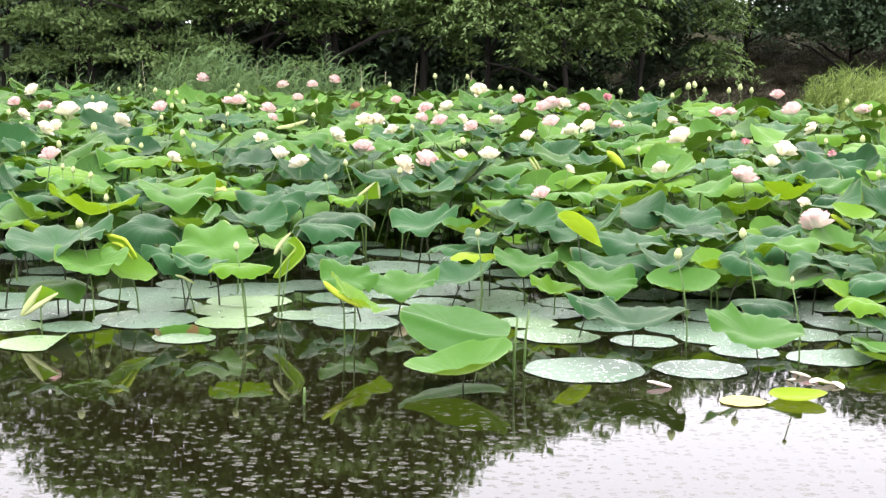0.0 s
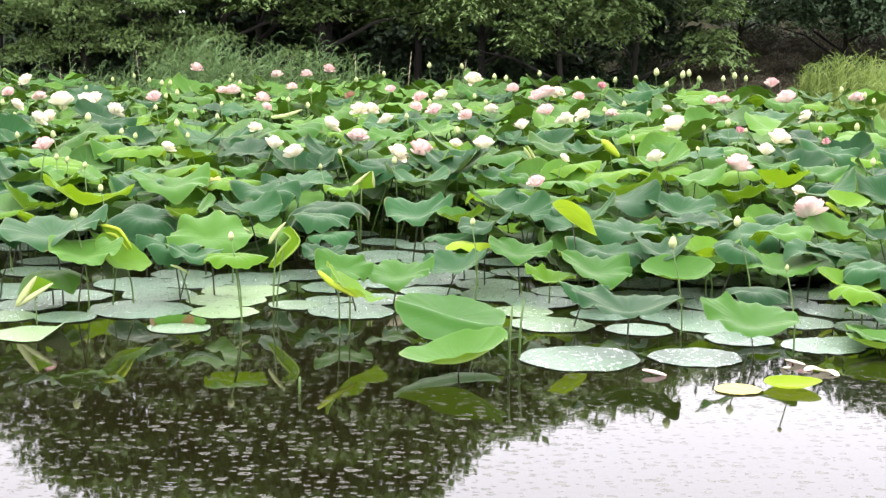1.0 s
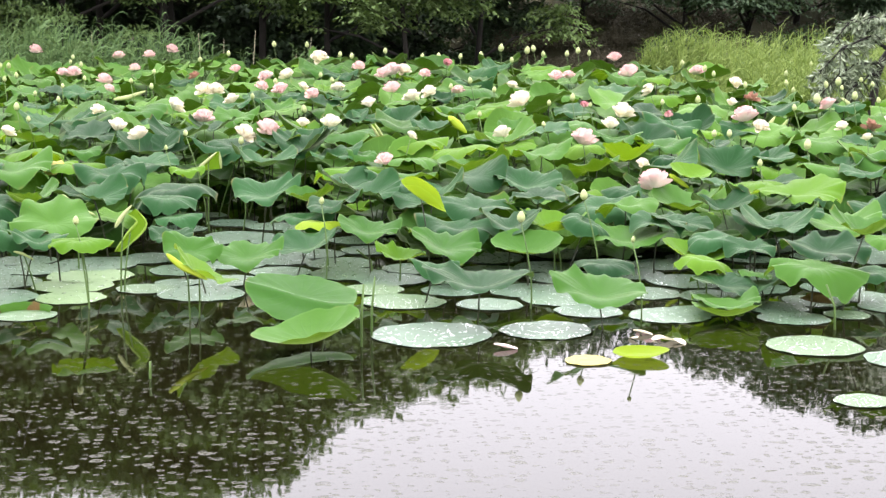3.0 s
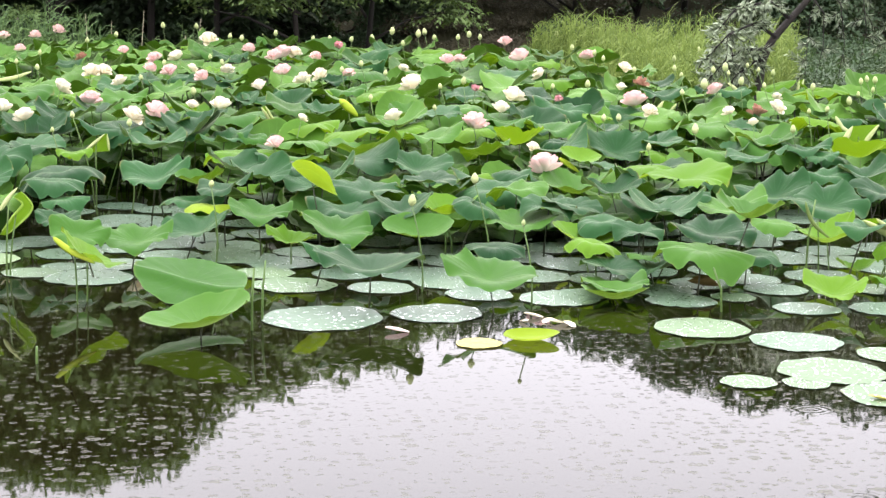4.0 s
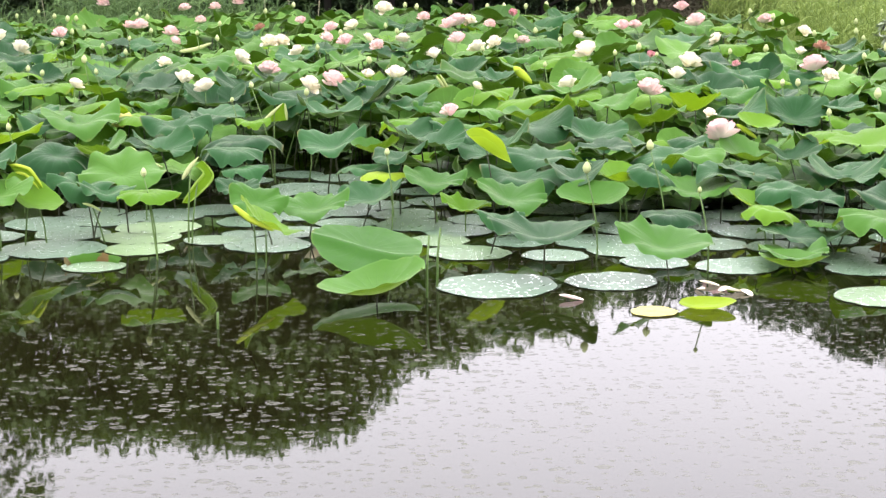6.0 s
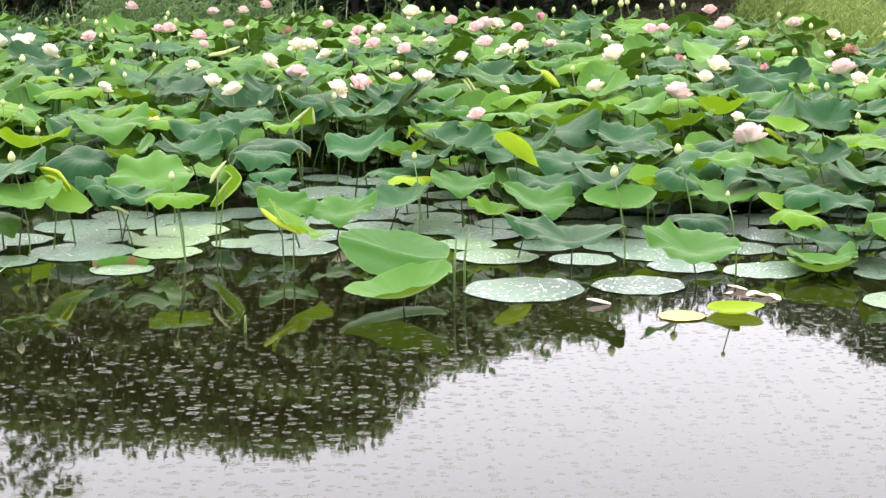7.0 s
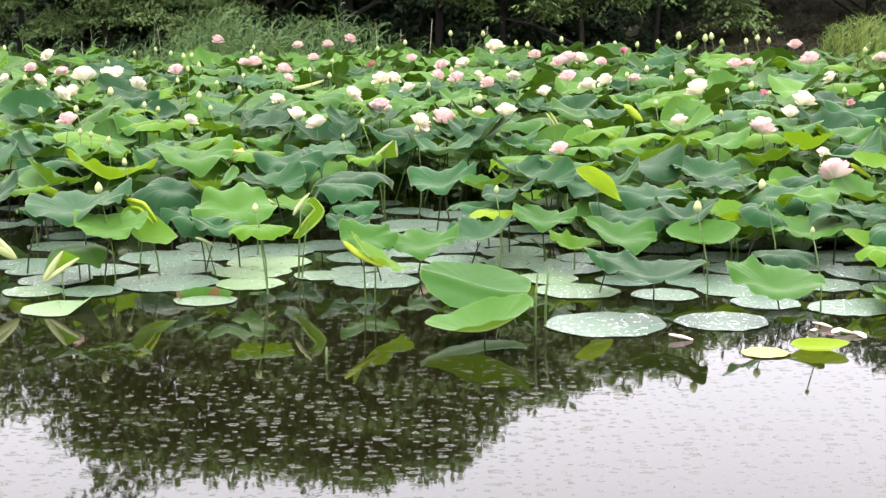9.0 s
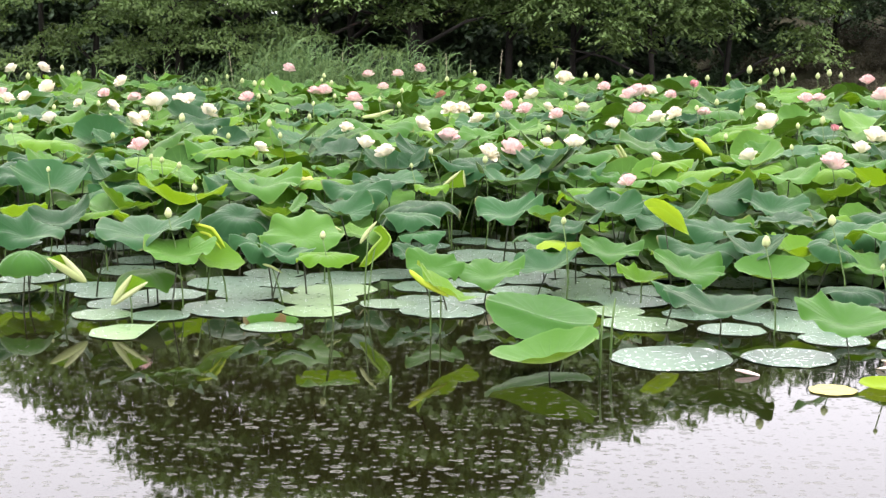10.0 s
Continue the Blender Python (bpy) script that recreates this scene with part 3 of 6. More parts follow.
def bud_thing():
    """A pointed bud of unit height on its stalk."""
    root = new("lotus_bud")
    bm = bmesh.new()
    bmesh.ops.create_uvsphere(bm, u_segments=12, v_segments=9, radius=0.5)
    for v in bm.verts:
        t = v.co.z + 0.5
        pinch = 0.74 * (1 - 0.55 * max(0.0, t - 0.42) ** 1.0)
        ridge = 1 + 0.05 * math.sin(4 * math.atan2(v.co.y, v.co.x) + t * 3)
        v.co.x, v.co.y, v.co.z = v.co.x * pinch * ridge, v.co.y * pinch * ridge, t * 1.08 - 0.03
    part("closed_petals", bm, BUD_GREEN, root, "pale green closed petals")
    stem = new("stem", stem_mesh(2, STEM))
    stem.parent = root
    stem.matrix_basis = Matrix.Diagonal((9.0, 9.0, 14.0, 1))
    return tagged(root, "pointed pale green lotus bud on a thin stalk", "lotus bud", "lotus buds")


BUD = bud_thing()
used_models = set()


def plant_at(model, x, y, z, size, tip=0.0, roll=0.0, turn=0.0):
    """A copy of a model flower or bud, its stalk running down into the water."""
    m = pose(x, y, z, tip, roll, turn) @ Matrix.Scale(size, 4)
    if model.name not in used_models:
        used_models.add(model.name)
        ob = model
    else:
        ob = copy_thing(model, pose(0, 0, 0))
    ob.matrix_basis = m
    for child in ob.children:
        if child.name.startswith("stem"):
            child.matrix_basis = Matrix.Scale(1 / size, 4) @ Matrix.Diagonal((0.9, 0.9, z + 0.4, 1))
    return ob


def lotus_flower(x, y, z, size, kind="p", tip=12.0, roll=0.0, turn=0.0):
    return plant_at(FLOWERS[kind], x, y, z, size, tip, roll, turn)


def lotus_bud(x, y, z, size, roll=0.0):
    return plant_at(BUD, x, y, z, size, 0.0, roll)


# ---- small litter ----
def fallen_petal(x, y, size, kind="c", turn=0.0):
    """One curled petal lying on the water."""
    material = {"c": PETAL_CREAM, "p": PETAL_PINK, "s": LEAF_STRAW}[kind]
    ob = new("fallen_petal", petal_mesh(material, size, size * 0.62, 0.35, int(turn) + 5))
    ob.matrix_basis = pose(x, y, 0.006, 4, 6, turn) @ pose(0, -size / 2, 0)
    words = {"c": "curled white lotus petal", "p": "pale pink lotus petal", "s": "pale yellow leaf scrap"}[kind]
    return tagged(ob, words + " floating on the water", "petal", "fallen petals")


def cut_stalk(x, y, lean, top):
    """A bare leaf stalk standing out of the water."""
    v, f = tube([(0, 0, -0.3), (lean * 0.3, 0, top * 0.5), (lean, 0, top)], [0.0075, 0.0065, 0.0055], 7)
    ob = new("bare_stalk", mesh_of("bare_stalk", v, f, STEM))
    ob.matrix_basis = pose(x, y, 0)
    return tagged(ob, "bare green-brown lotus stalk standing in the water", "lotus stalk", "bare stalks")


# ---- floating leaves ----
lotus_leaf(1.774, 7.99, 0.008, 0.29, "back", "l", -3, -3, 12)
lotus_leaf(1.493, 7.911, 0.006, 0.235, "pad", "s", 0, 0)
lotus_leaf(-2.254, 9.04, 0.006, 0.46, "lip", "f", 0, 0, 0)
lotus_leaf(-1.485, 9.289, 0.006, 0.368, "torn", "p", 0, 0, 0)
lotus_leaf(-1.815, 9.845, 0.006, 0.621, "pad", "g", 0, 0)
lotus_leaf(-1.292, 9.805, 0.006, 0.423, "pad", "f", 0, 0)
lotus_leaf(-1.33, 10.224, 0.006, 0.511, "pad", "f", 0, 0)
lotus_leaf(-1.787, 10.385, 0.006, 0.483, "pad", "g", 0, 0)
lotus_leaf(-1.265, 10.578, 0.006, 0.54, "pad", "f", 0, 0)
lotus_leaf(-2.201, 9.556, 0.006, 0.369, "pad", "g", 0, 0)
lotus_leaf(-2.549, 9.556, 0.006, 0.362, "pad", "p", 0, 0)
lotus_leaf(-2.513, 9.947, 0.006, 0.446, "pad", "g", 0, 0)
lotus_leaf(-0.871, 10.089, 0.006, 0.355, "pad", "p", 0, 0)
lotus_leaf(-0.526, 9.907, 0.006, 0.54, "pad", "g", 0, 0)
lotus_leaf(-0.691, 10.295, 0.006, 0.284, "pad", "g", 0, 0)
lotus_leaf(-2.007, 10.788, 0.006, 0.558, "pad", "g", 0, 0)
lotus_leaf(-2.313, 10.303, 0.006, 0.462, "pad", "g", 0, 0)
lotus_leaf(-1.64, 10.856, 0.006, 0.449, "pad", "g", 0, 0)
lotus_leaf(-1.285, 11.067, 0.006, 0.572, "pad", "g", 0, 0)
lotus_leaf(-0.936, 11.284, 0.006, 0.467, "pad", "g", 0, 0)
lotus_leaf(-0.687, 10.782, 0.006, 0.446, "pad", "g", 0, 0)
lotus_leaf(-2.751, 10.253, 0.006, 0.318, "pad", "g", 0, 0)
lotus_leaf(-1.775, 11.231, 0.006, 0.426, "pad", "g", 0, 0)
lotus_leaf(-0.369, 10.353, 0.006, 0.428, "pad", "g", 0, 0)
lotus_leaf(-0.355, 10.986, 0.006, 0.417, "pad", "g", 0, 0)
lotus_leaf(-0.045, 10.674, 0.006, 0.405, "pad", "g", 0, 0)
lotus_leaf(0.771, 8.599, 0.006, 0.652, "pad", "g", 0, 0)
lotus_leaf(1.401, 8.673, 0.006, 0.493, "pad", "g", 0, 0)
lotus_leaf(0.683, 9.566, 0.006, 0.495, "pad", "p", 0, 0)
lotus_leaf(1.188, 9.44, 0.006, 0.391, "pad", "g", 0, 0)
lotus_leaf(1.735, 9.205, 0.006, 0.397, "pad", "g", 0, 0)
lotus_leaf(2.171, 9.037, 0.006, 0.452, "pad", "g", 0, 0)
lotus_leaf(0.356, 10.999, 0.006, 0.474, "pad", "g", 0, 0)
lotus_leaf(0.399, 10.57, 0.006, 0.51, "pad", "g", 0, 0)
lotus_leaf(0.662, 10.342, 0.006, 0.464, "pad", "g", 0, 0)
lotus_leaf(0.536, 9.983, 0.006, 0.379, "pad", "p", 0, 0)
lotus_leaf(1.499, 9.873, 0.006, 0.511, "pad", "g", 0, 0)
lotus_leaf(0.856, 10.756, 0.006, 0.445, "pad", "g", 0, 0)
lotus_leaf(1.646, 9.611, 0.006, 0.497, "pad", "g", 0, 0)
lotus_leaf(2.183, 9.757, 0.006, 0.437, "pad", "g", 0, 0)
lotus_leaf(2.554, 10.16, 0.006, 0.526, "pad", "g", 0, 0)
lotus_leaf(2.574, 9.616, 0.006, 0.365, "pad", "g", 0, 0)
lotus_leaf(1.802, 10.343, 0.006, 0.499, "pad", "g", 0, 0)
lotus_leaf(1.365, 10.614, 0.006, 0.476, "pad", "g", 0, 0)
lotus_leaf(2.227, 10.474, 0.006, 0.47, "pad", "g", 0, 0)
lotus_leaf(0.188, 11.423, 0.006, 0.433, "pad", "g", 0, 0)
lotus_leaf(-0.014, 12.075, 0.006, 0.5, "pad", "g", 0, 0)
lotus_leaf(-0.358, 12.322, 0.006, 0.51, "pad", "g", 0, 0)
lotus_leaf(-0.602, 12.055, 0.006, 0.457, "pad", "g", 0, 0)
lotus_leaf(-0.426, 13.041, 0.006, 0.405, "pad", "g", 0, 0)
lotus_leaf(-0.814, 12.725, 0.006, 0.395, "pad", "g", 0, 0)
lotus_leaf(-0.106, 12.823, 0.006, 0.442, "pad", "g", 0, 0)
lotus_leaf(-0.678, 13.525, 0.006, 0.373, "pad", "g", 0, 0)
lotus_leaf(2.745, 8.179, 0.006, 0.51, "pad", "p", 0, 0)
lotus_leaf(3.126, 7.81, 0.006, 0.463, "pad", "g", 0, 0)
lotus_leaf(3.062, 7.171, 0.006, 0.524, "pad", "p", 0, 0)
lotus_leaf(2.588, 7.007, 0.006, 0.261, "pad", "p", 0, 0)
lotus_leaf(2.848, 6.958, 0.006, 0.221, "pad", "p", 0, 0)
lotus_leaf(3.471, 7.478, 0.006, 0.304, "pad", "p", 0, 0)
lotus_leaf(3.164, 6.705, 0.006, 0.474, "pad", "p", 0, 0)
lotus_leaf(3.512, 8.631, 0.006, 0.372, "pad", "g", 0, 0)
lotus_leaf(2.864, 8.918, 0.006, 0.4, "pad", "g", 0, 0)
lotus_leaf(3.203, 8.993, 0.006, 0.267, "pad", "p", 0, 0)
lotus_leaf(3.546, 9.214, 0.006, 0.381, "pad", "g", 0, 0)
lotus_leaf(3.953, 8.592, 0.006, 0.385, "pad", "g", 0, 0)
lotus_leaf(4.207, 9.16, 0.006, 0.379, "pad", "p", 0, 0)
lotus_leaf(2.343, 9.152, 0.006, 0.347, "pad", "g", 0, 0)
lotus_leaf(3.157, 9.431, 0.006, 0.39, "pad", "g", 0, 0)
lotus_leaf(3.491, 9.559, 0.006, 0.396, "pad", "g", 0, 0)
lotus_leaf(4.394, 10.114, 0.006, 0.488, "pad", "g", 0, 0)
lotus_leaf(4.001, 10.322, 0.006, 0.534, "pad", "g", 0, 0)
lotus_leaf(3.996, 9.618, 0.006, 0.464, "pad", "g", 0, 0)
lotus_leaf(4.532, 9.887, 0.006, 0.443, "pad", "g", 0, 0)
lotus_leaf(3.412, 9.867, 0.006, 0.408, "pad", "g", 0, 0)
lotus_leaf(2.848, 9.235, 0.006, 0.382, "pad", "g", 0, 0)
lotus_leaf(4.424, 10.573, 0.006, 0.437, "pad", "g", 0, 0)
lotus_leaf(4.878, 10.663, 0.006, 0.441, "pad", "g", 0, 0)
lotus_leaf(2.571, 9.631, 0.006, 0.399, "pad", "g", 0, 0)
lotus_leaf(-3.303, 9.958, 0.006, 0.137, "pad", "p", 0, 0)
lotus_leaf(-3.359, 10.849, 0.006, 0.449, "pad", "g", 0, 0)
lotus_leaf(-2.863, 10.525, 0.006, 0.436, "pad", "g", 0, 0)
lotus_leaf(-3.398, 10.423, 0.006, 0.395, "pad", "g", 0, 0)
lotus_leaf(-3.524, 12.255, 0.006, 0.38, "pad", "g", 0, 0)
lotus_leaf(-3.179, 12.451, 0.006, 0.472, "pad", "g", 0, 0)
lotus_leaf(-3.524, 11.393, 0.006, 0.432, "pad", "g", 0, 0)
lotus_leaf(-2.833, 11.744, 0.006, 0.405, "pad", "g", 0, 0)
lotus_leaf(-3.57, 13.248, 0.006, 0.411, "pad", "g", 0, 0)
lotus_leaf(-4.002, 12.516, 0.006, 0.388, "pad", "g", 0, 0)
lotus_leaf(-2.798, 11.261, 0.006, 0.466, "pad", "g", 0, 0)

# ---- leaves on stalks at the water's edge and over the bed ----
lotus_leaf(0.076, 8.819, 0.173, 0.608, "crease", "m", 16, 10)
lotus_leaf(0.12, 8.151, 0.067, 0.528, "cup", "m", 3, -12)
lotus_leaf(-0.581, 9.915, 0.263, 0.356, "basin", "m", 25, 8, form=5)
lotus_leaf(-0.237, 10.153, 0.18, 0.427, "basin", "m", 13, -3, form=2)
lotus_leaf(0.135, 10.51, 0.183, 0.435, "basin", "d", 10, -10, form=6)
lotus_leaf(0.22, 10.856, 0.300, 0.33, "droop", "l", -6, 2)
lotus_leaf(0.526, 10.665, 0.264, 0.427, "basin", "m", 10, 8, form=2)
lotus_leaf(0.714, 10.257, 0.142, 0.318, "dish", "y", 10, 6)
lotus_leaf(0.983, 10.165, 0.227, 0.498, "basin", "m", 11, 12, form=2)
lotus_leaf(0.108, 11.079, 0.293, 0.428, "wavy", "d", 5, -4)
lotus_leaf(1.053, 8.835, 0.215, 0.58, "basin", "d", 2, 0, form=1)
lotus_leaf(1.698, 8.745, 0.175, 0.52, "basin", "m", 12, 5, form=1)
lotus_leaf(1.505, 10.102, 0.215, 0.418, "cup", "m", 14, -4)
lotus_leaf(1.748, 10.585, 0.275, 0.423, "dish", "y", 6, 3)
lotus_leaf(2.196, 10.422, 0.227, 0.525, "basin", "m", 8, 2, form=1)
lotus_leaf(2.782, 11.141, 0.335, 0.48, "dish", "m", 8, -3, form=6)
lotus_leaf(2.505, 9.861, 0.197, 0.401, "cup", "y", 8, 12)
lotus_leaf(1.928, 9.801, 0.179, 0.408, "droop", "d", 6, 0)
lotus_leaf(2.445, 8.838, 0.035, 0.40, "cup", "m", -3, 0, form=4)
lotus_leaf(1.115, 10.622, 0.281, 0.531, "wavy", "d", 10, 4)
lotus_leaf(1.277, 10.939, 0.384, 0.49, "wavy", "d", 12, 1)
lotus_leaf(1.74, 11.191, 0.407, 0.432, "wavy", "d", 2, -3)
lotus_leaf(1.751, 11.88, 0.42, 0.492, "dish", "d", 21, 2)
lotus_leaf(1.386, 12.01, 0.481, 0.505, "saddle", "d", 14, -4)
lotus_leaf(2.019, 12.841, 0.543, 0.487, "wavy", "m", 4, -10)
lotus_leaf(1.421, 13.086, 0.581, 0.516, "droop", "y", -3, -12)
lotus_leaf(2.758, 13.621, 0.602, 0.564, "wavy", "m", 6, 9)
lotus_leaf(2.737, 12.92, 0.509, 0.401, "dish", "y", -30, -1)
lotus_leaf(2.389, 12.438, 0.474, 0.386, "dish", "m", -26, -12)
lotus_leaf(3.251, 12.7, 0.532, 0.315, "flat", "y", 36, 18)
lotus_leaf(0.868, 10.529, 0.505, 0.356, "fold", "l", 26, 34, 0)
lotus_leaf(-0.176, 12.452, 0.514, 0.498, "wavy", "d", 1, 5)
lotus_leaf(-0.133, 11.584, 0.394, 0.487, "dish", "d", 21, -11)
lotus_leaf(-0.783, 11.562, 0.441, 0.598, "wavy", "d", 4, -6)
lotus_leaf(-0.827, 11.197, 0.425, 0.45, "droop", "d", 2, 3)
lotus_leaf(0.482, 12.143, 0.513, 0.566, "droop", "y", 1, -1)
lotus_leaf(0.735, 11.784, 0.461, 0.39, "wavy", "d", 7, 17)
lotus_leaf(0.385, 11.672, 0.45, 0.402, "wavy", "d", 13, 14)
lotus_leaf(0.159, 11.324, 0.387, 0.32, "dish", "m", -4, -2)
lotus_leaf(0.98, 12.627, 0.543, 0.417, "droop", "m", -6, 1)
lotus_leaf(-2.568, 11.836, 0.403, 0.62, "dish", "y", -13, 5)
lotus_leaf(-1.964, 9.95, 0.285, 0.37, "cup", "y", 15, 33)
lotus_leaf(-2.118, 9.749, 0.345, 0.417, "basin", "m", 14, 4, form=1)
lotus_leaf(-2.363, 9.998, 0.424, 0.638, "basin", "d", 7, -4, form=2)
lotus_leaf(-1.693, 11.211, 0.409, 0.356, "wavy", "m", -5, -13)
lotus_leaf(-1.467, 10.435, 0.368, 0.525, "flat", "m", 26, 0)
lotus_leaf(-1.198, 9.565, 0.38, 0.364, "droop", "y", 2, 0)
lotus_leaf(-1.524, 10.091, 0.293, 0.348, "wavy", "d", 6, 6)
lotus_leaf(-1.692, 10.302, 0.324, 0.426, "wavy", "d", 11, 5)
lotus_leaf(-1.986, 11.147, 0.403, 0.507, "wavy", "d", 22, 12)
lotus_leaf(-2.012, 12.253, 0.499, 0.6, "wavy", "m", 10, 4)
lotus_leaf(-2.627, 10.091, 0.392, 0.313, "wavy", "d", -8, 0)
lotus_leaf(-0.731, 10.411, 0.261, 0.294, "dish", "d", 18, 3)
lotus_leaf(-0.734, 10.978, 0.33, 0.323, "droop", "d", 4, -5)
lotus_leaf(-2.364, 9.918, 0.2, 0.441, "droop", "m", 4, -6)
lotus_leaf(-2.586, 13.808, 0.637, 0.555, "droop", "y", -6, -6)
lotus_leaf(-1.98, 12.966, 0.573, 0.521, "droop", "y", -17, -7)
lotus_leaf(-3.248, 16.159, 0.7, 0.501, "wavy", "d", 16, 3)
lotus_leaf(2.424, 10.447, 0.332, 0.396, "wavy", "d", 10, 0)
lotus_leaf(2.29, 10.868, 0.383, 0.412, "wavy", "m", 0, -8)
lotus_leaf(2.574, 10.464, 0.332, 0.397, "wavy", "d", 8, 6)
lotus_leaf(1.952, 10.451, 0.341, 0.36, "wavy", "d", 9, 23)
lotus_leaf(1.439, 10.422, 0.317, 0.395, "wavy", "d", 10, 0)
lotus_leaf(0.874, 9.51, 0.203, 0.328, "wavy", "d", 6, 4)
lotus_leaf(0.573, 11.362, 0.423, 0.431, "wavy", "d", 13, -0)
lotus_leaf(0.327, 10.977, 0.388, 0.379, "wavy", "d", 3, -12)
lotus_leaf(-1.281, 12.096, 0.487, 0.501, "wavy", "d", 14, 4)
lotus_leaf(-1.312, 11.283, 0.415, 0.428, "wavy", "d", 14, 8)
lotus_leaf(-1.063, 12.478, 0.516, 0.473, "wavy", "d", 9, -4)
lotus_leaf(-1.574, 12.422, 0.529, 0.445, "droop", "y", -1, 1)
lotus_leaf(-2.9, 11.52, 0.393, 0.437, "dish", "m", -20, 17)
lotus_leaf(-2.958, 11.132, 0.416, 0.359, "droop", "y", -12, -4)
lotus_leaf(-3.166, 12.248, 0.499, 0.465, "wavy", "d", -7, 12)
lotus_leaf(-2.27, 12.225, 0.497, 0.422, "wavy", "d", 10, 5)
lotus_leaf(-0.399, 13.34, 0.581, 0.506, "wavy", "d", 12, 0)
lotus_leaf(-0.885, 13.714, 0.609, 0.473, "wavy", "d", 8, 2)
lotus_leaf(-1.167, 13.68, 0.559, 0.472, "dish", "d", 16, 6)
lotus_leaf(-1.621, 13.926, 0.624, 0.48, "wavy", "d", 18, 1)
lotus_leaf(0.155, 13.266, 0.575, 0.503, "wavy", "d", 23, -5)
lotus_leaf(-0.123, 13.457, 0.589, 0.464, "wavy", "m", 19, 8)
lotus_leaf(1.075, 15.371, 0.632, 0.424, "dish", "d", 29, -11)
lotus_leaf(1.832, 13.458, 0.589, 0.51, "wavy", "m", 4, -11)
lotus_leaf(2.536, 14.596, 0.649, 0.503, "wavy", "m", 6, -7)
lotus_leaf(3.479, 14.535, 0.647, 0.551, "wavy", "d", 13, 10)
lotus_leaf(3.083, 11.687, 0.452, 0.322, "wavy", "d", 4, 12)
lotus_leaf(2.084, 16.233, 0.723, 0.524, "droop", "y", 6, -9)
lotus_leaf(-1.354, 15.856, 0.69, 0.601, "wavy", "m", 4, 0)
lotus_leaf(-3.006, 16.207, 0.668, 0.335, "dish", "y", 12, -5)
lotus_leaf(-4.103, 19.116, 0.777, 0.593, "wavy", "d", 28, 6)
lotus_leaf(-2.993, 13.177, 0.59, 0.567, "droop", "y", 5, 15)
lotus_leaf(-2.679, 13.797, 0.615, 0.476, "wavy", "m", 13, 3)
lotus_leaf(-1.723, 12.406, 0.51, 0.171, "flat", "s", 30, -20)
lotus_leaf(3.03, 9.072, 0.265, 0.56, "droop", "m", 9, 4, form=5)
lotus_leaf(2.547, 9.291, 0.12, 0.416, "wavy", "d", 7, 7)
lotus_leaf(2.88, 9.355, 0.114, 0.452, "wavy", "d", -10, -12)
lotus_leaf(2.5, 9.031, 0.05, 0.42, "basin", "m", 1, 0, form=2)
lotus_leaf(4.149, 8.979, 0.085, 0.248, "wavy", "m", 2, 0)
lotus_leaf(3.121, 10.181, 0.316, 0.492, "wavy", "d", 6, 3)
lotus_leaf(3.428, 9.404, 0.168, 0.389, "wavy", "d", 1, 3)
lotus_leaf(3.301, 9.049, 0.46, 0.38, "dish", "m", 2, 2, form=6)
lotus_leaf(4.116, 9.846, 0.184, 0.42, "dish", "y", 3, -10, form=6)
lotus_leaf(3.195, 9.422, 0.3, 0.52, "basin", "d", 8, 3, form=5)
lotus_leaf(3.601, 10.295, 0.327, 0.56, "basin", "m", 3, -6, form=2)
lotus_leaf(3.596, 11.216, 0.42, 0.66, "wavy", "y", 9, -4, form=3)
lotus_leaf(4.173, 10.941, 0.334, 0.506, "dish", "d", 19, -15)
lotus_leaf(4.336, 10.406, 0.337, 0.538, "basin", "d", 18, -2, form=5)
lotus_leaf(4.885, 10.777, 0.37, 0.446, "wavy", "d", 13, 5)
lotus_leaf(3.679, 8.678, 0.075, 0.345, "dish", "y", 20, 0, form=1)
lotus_leaf(4.191, 9.537, 0.05, 0.243, "dish", "y", 0, -1)
lotus_leaf(3.423, 11.634, 0.464, 0.434, "droop", "y", -4, -6)
lotus_leaf(2.667, 10.01, 0.301, 0.4, "wavy", "d", 9, -5)
lotus_leaf(2.838, 9.745, 0.275, 0.336, "wavy", "d", 12, 0)
lotus_leaf(2.784, 9.455, 0.175, 0.203, "droop", "m", -6, 8)
lotus_leaf(2.512, 9.572, 0.228, 0.363, "wavy", "y", 2, 11)
lotus_leaf(6.692, 16.92, 0.714, 0.175, "fold", "y", 20, 40, 0)
lotus_leaf(5.392, 12.314, 0.463, 0.408, "dish", "y", -31, 2)
lotus_leaf(4.388, 11.938, 0.474, 0.461, "wavy", "d", -7, -4)
lotus_leaf(4.65, 12.419, 0.511, 0.514, "wavy", "m", 29, 8)
lotus_leaf(4.485, 13.423, 0.607, 0.53, "droop", "m", 8, -2)
lotus_leaf(3.823, 12.862, 0.496, 0.488, "dish", "d", 13, -1)
lotus_leaf(5.06, 16.889, 0.724, 0.349, "wavy", "d", 12, -1)
lotus_leaf(3.305, 12.783, 0.539, 0.309, "flat", "y", 32, 20)
lotus_leaf(3.35, 10.553, 0.35, 0.4, "wavy", "d", 4, -7)
lotus_leaf(3.044, 10.313, 0.328, 0.391, "wavy", "d", 5, 11)
lotus_leaf(4.718, 11.352, 0.422, 0.391, "wavy", "d", 9, -3)
lotus_leaf(5.024, 11.346, 0.421, 0.391, "wavy", "d", 7, -11)
lotus_leaf(4.928, 12.341, 0.506, 0.426, "wavy", "d", 1, 1)
lotus_leaf(3.787, 9.898, 0.302, 0.319, "droop", "m", 11, 3)
lotus_leaf(5.574, 13.733, 0.627, 0.443, "droop", "y", -12, 10)
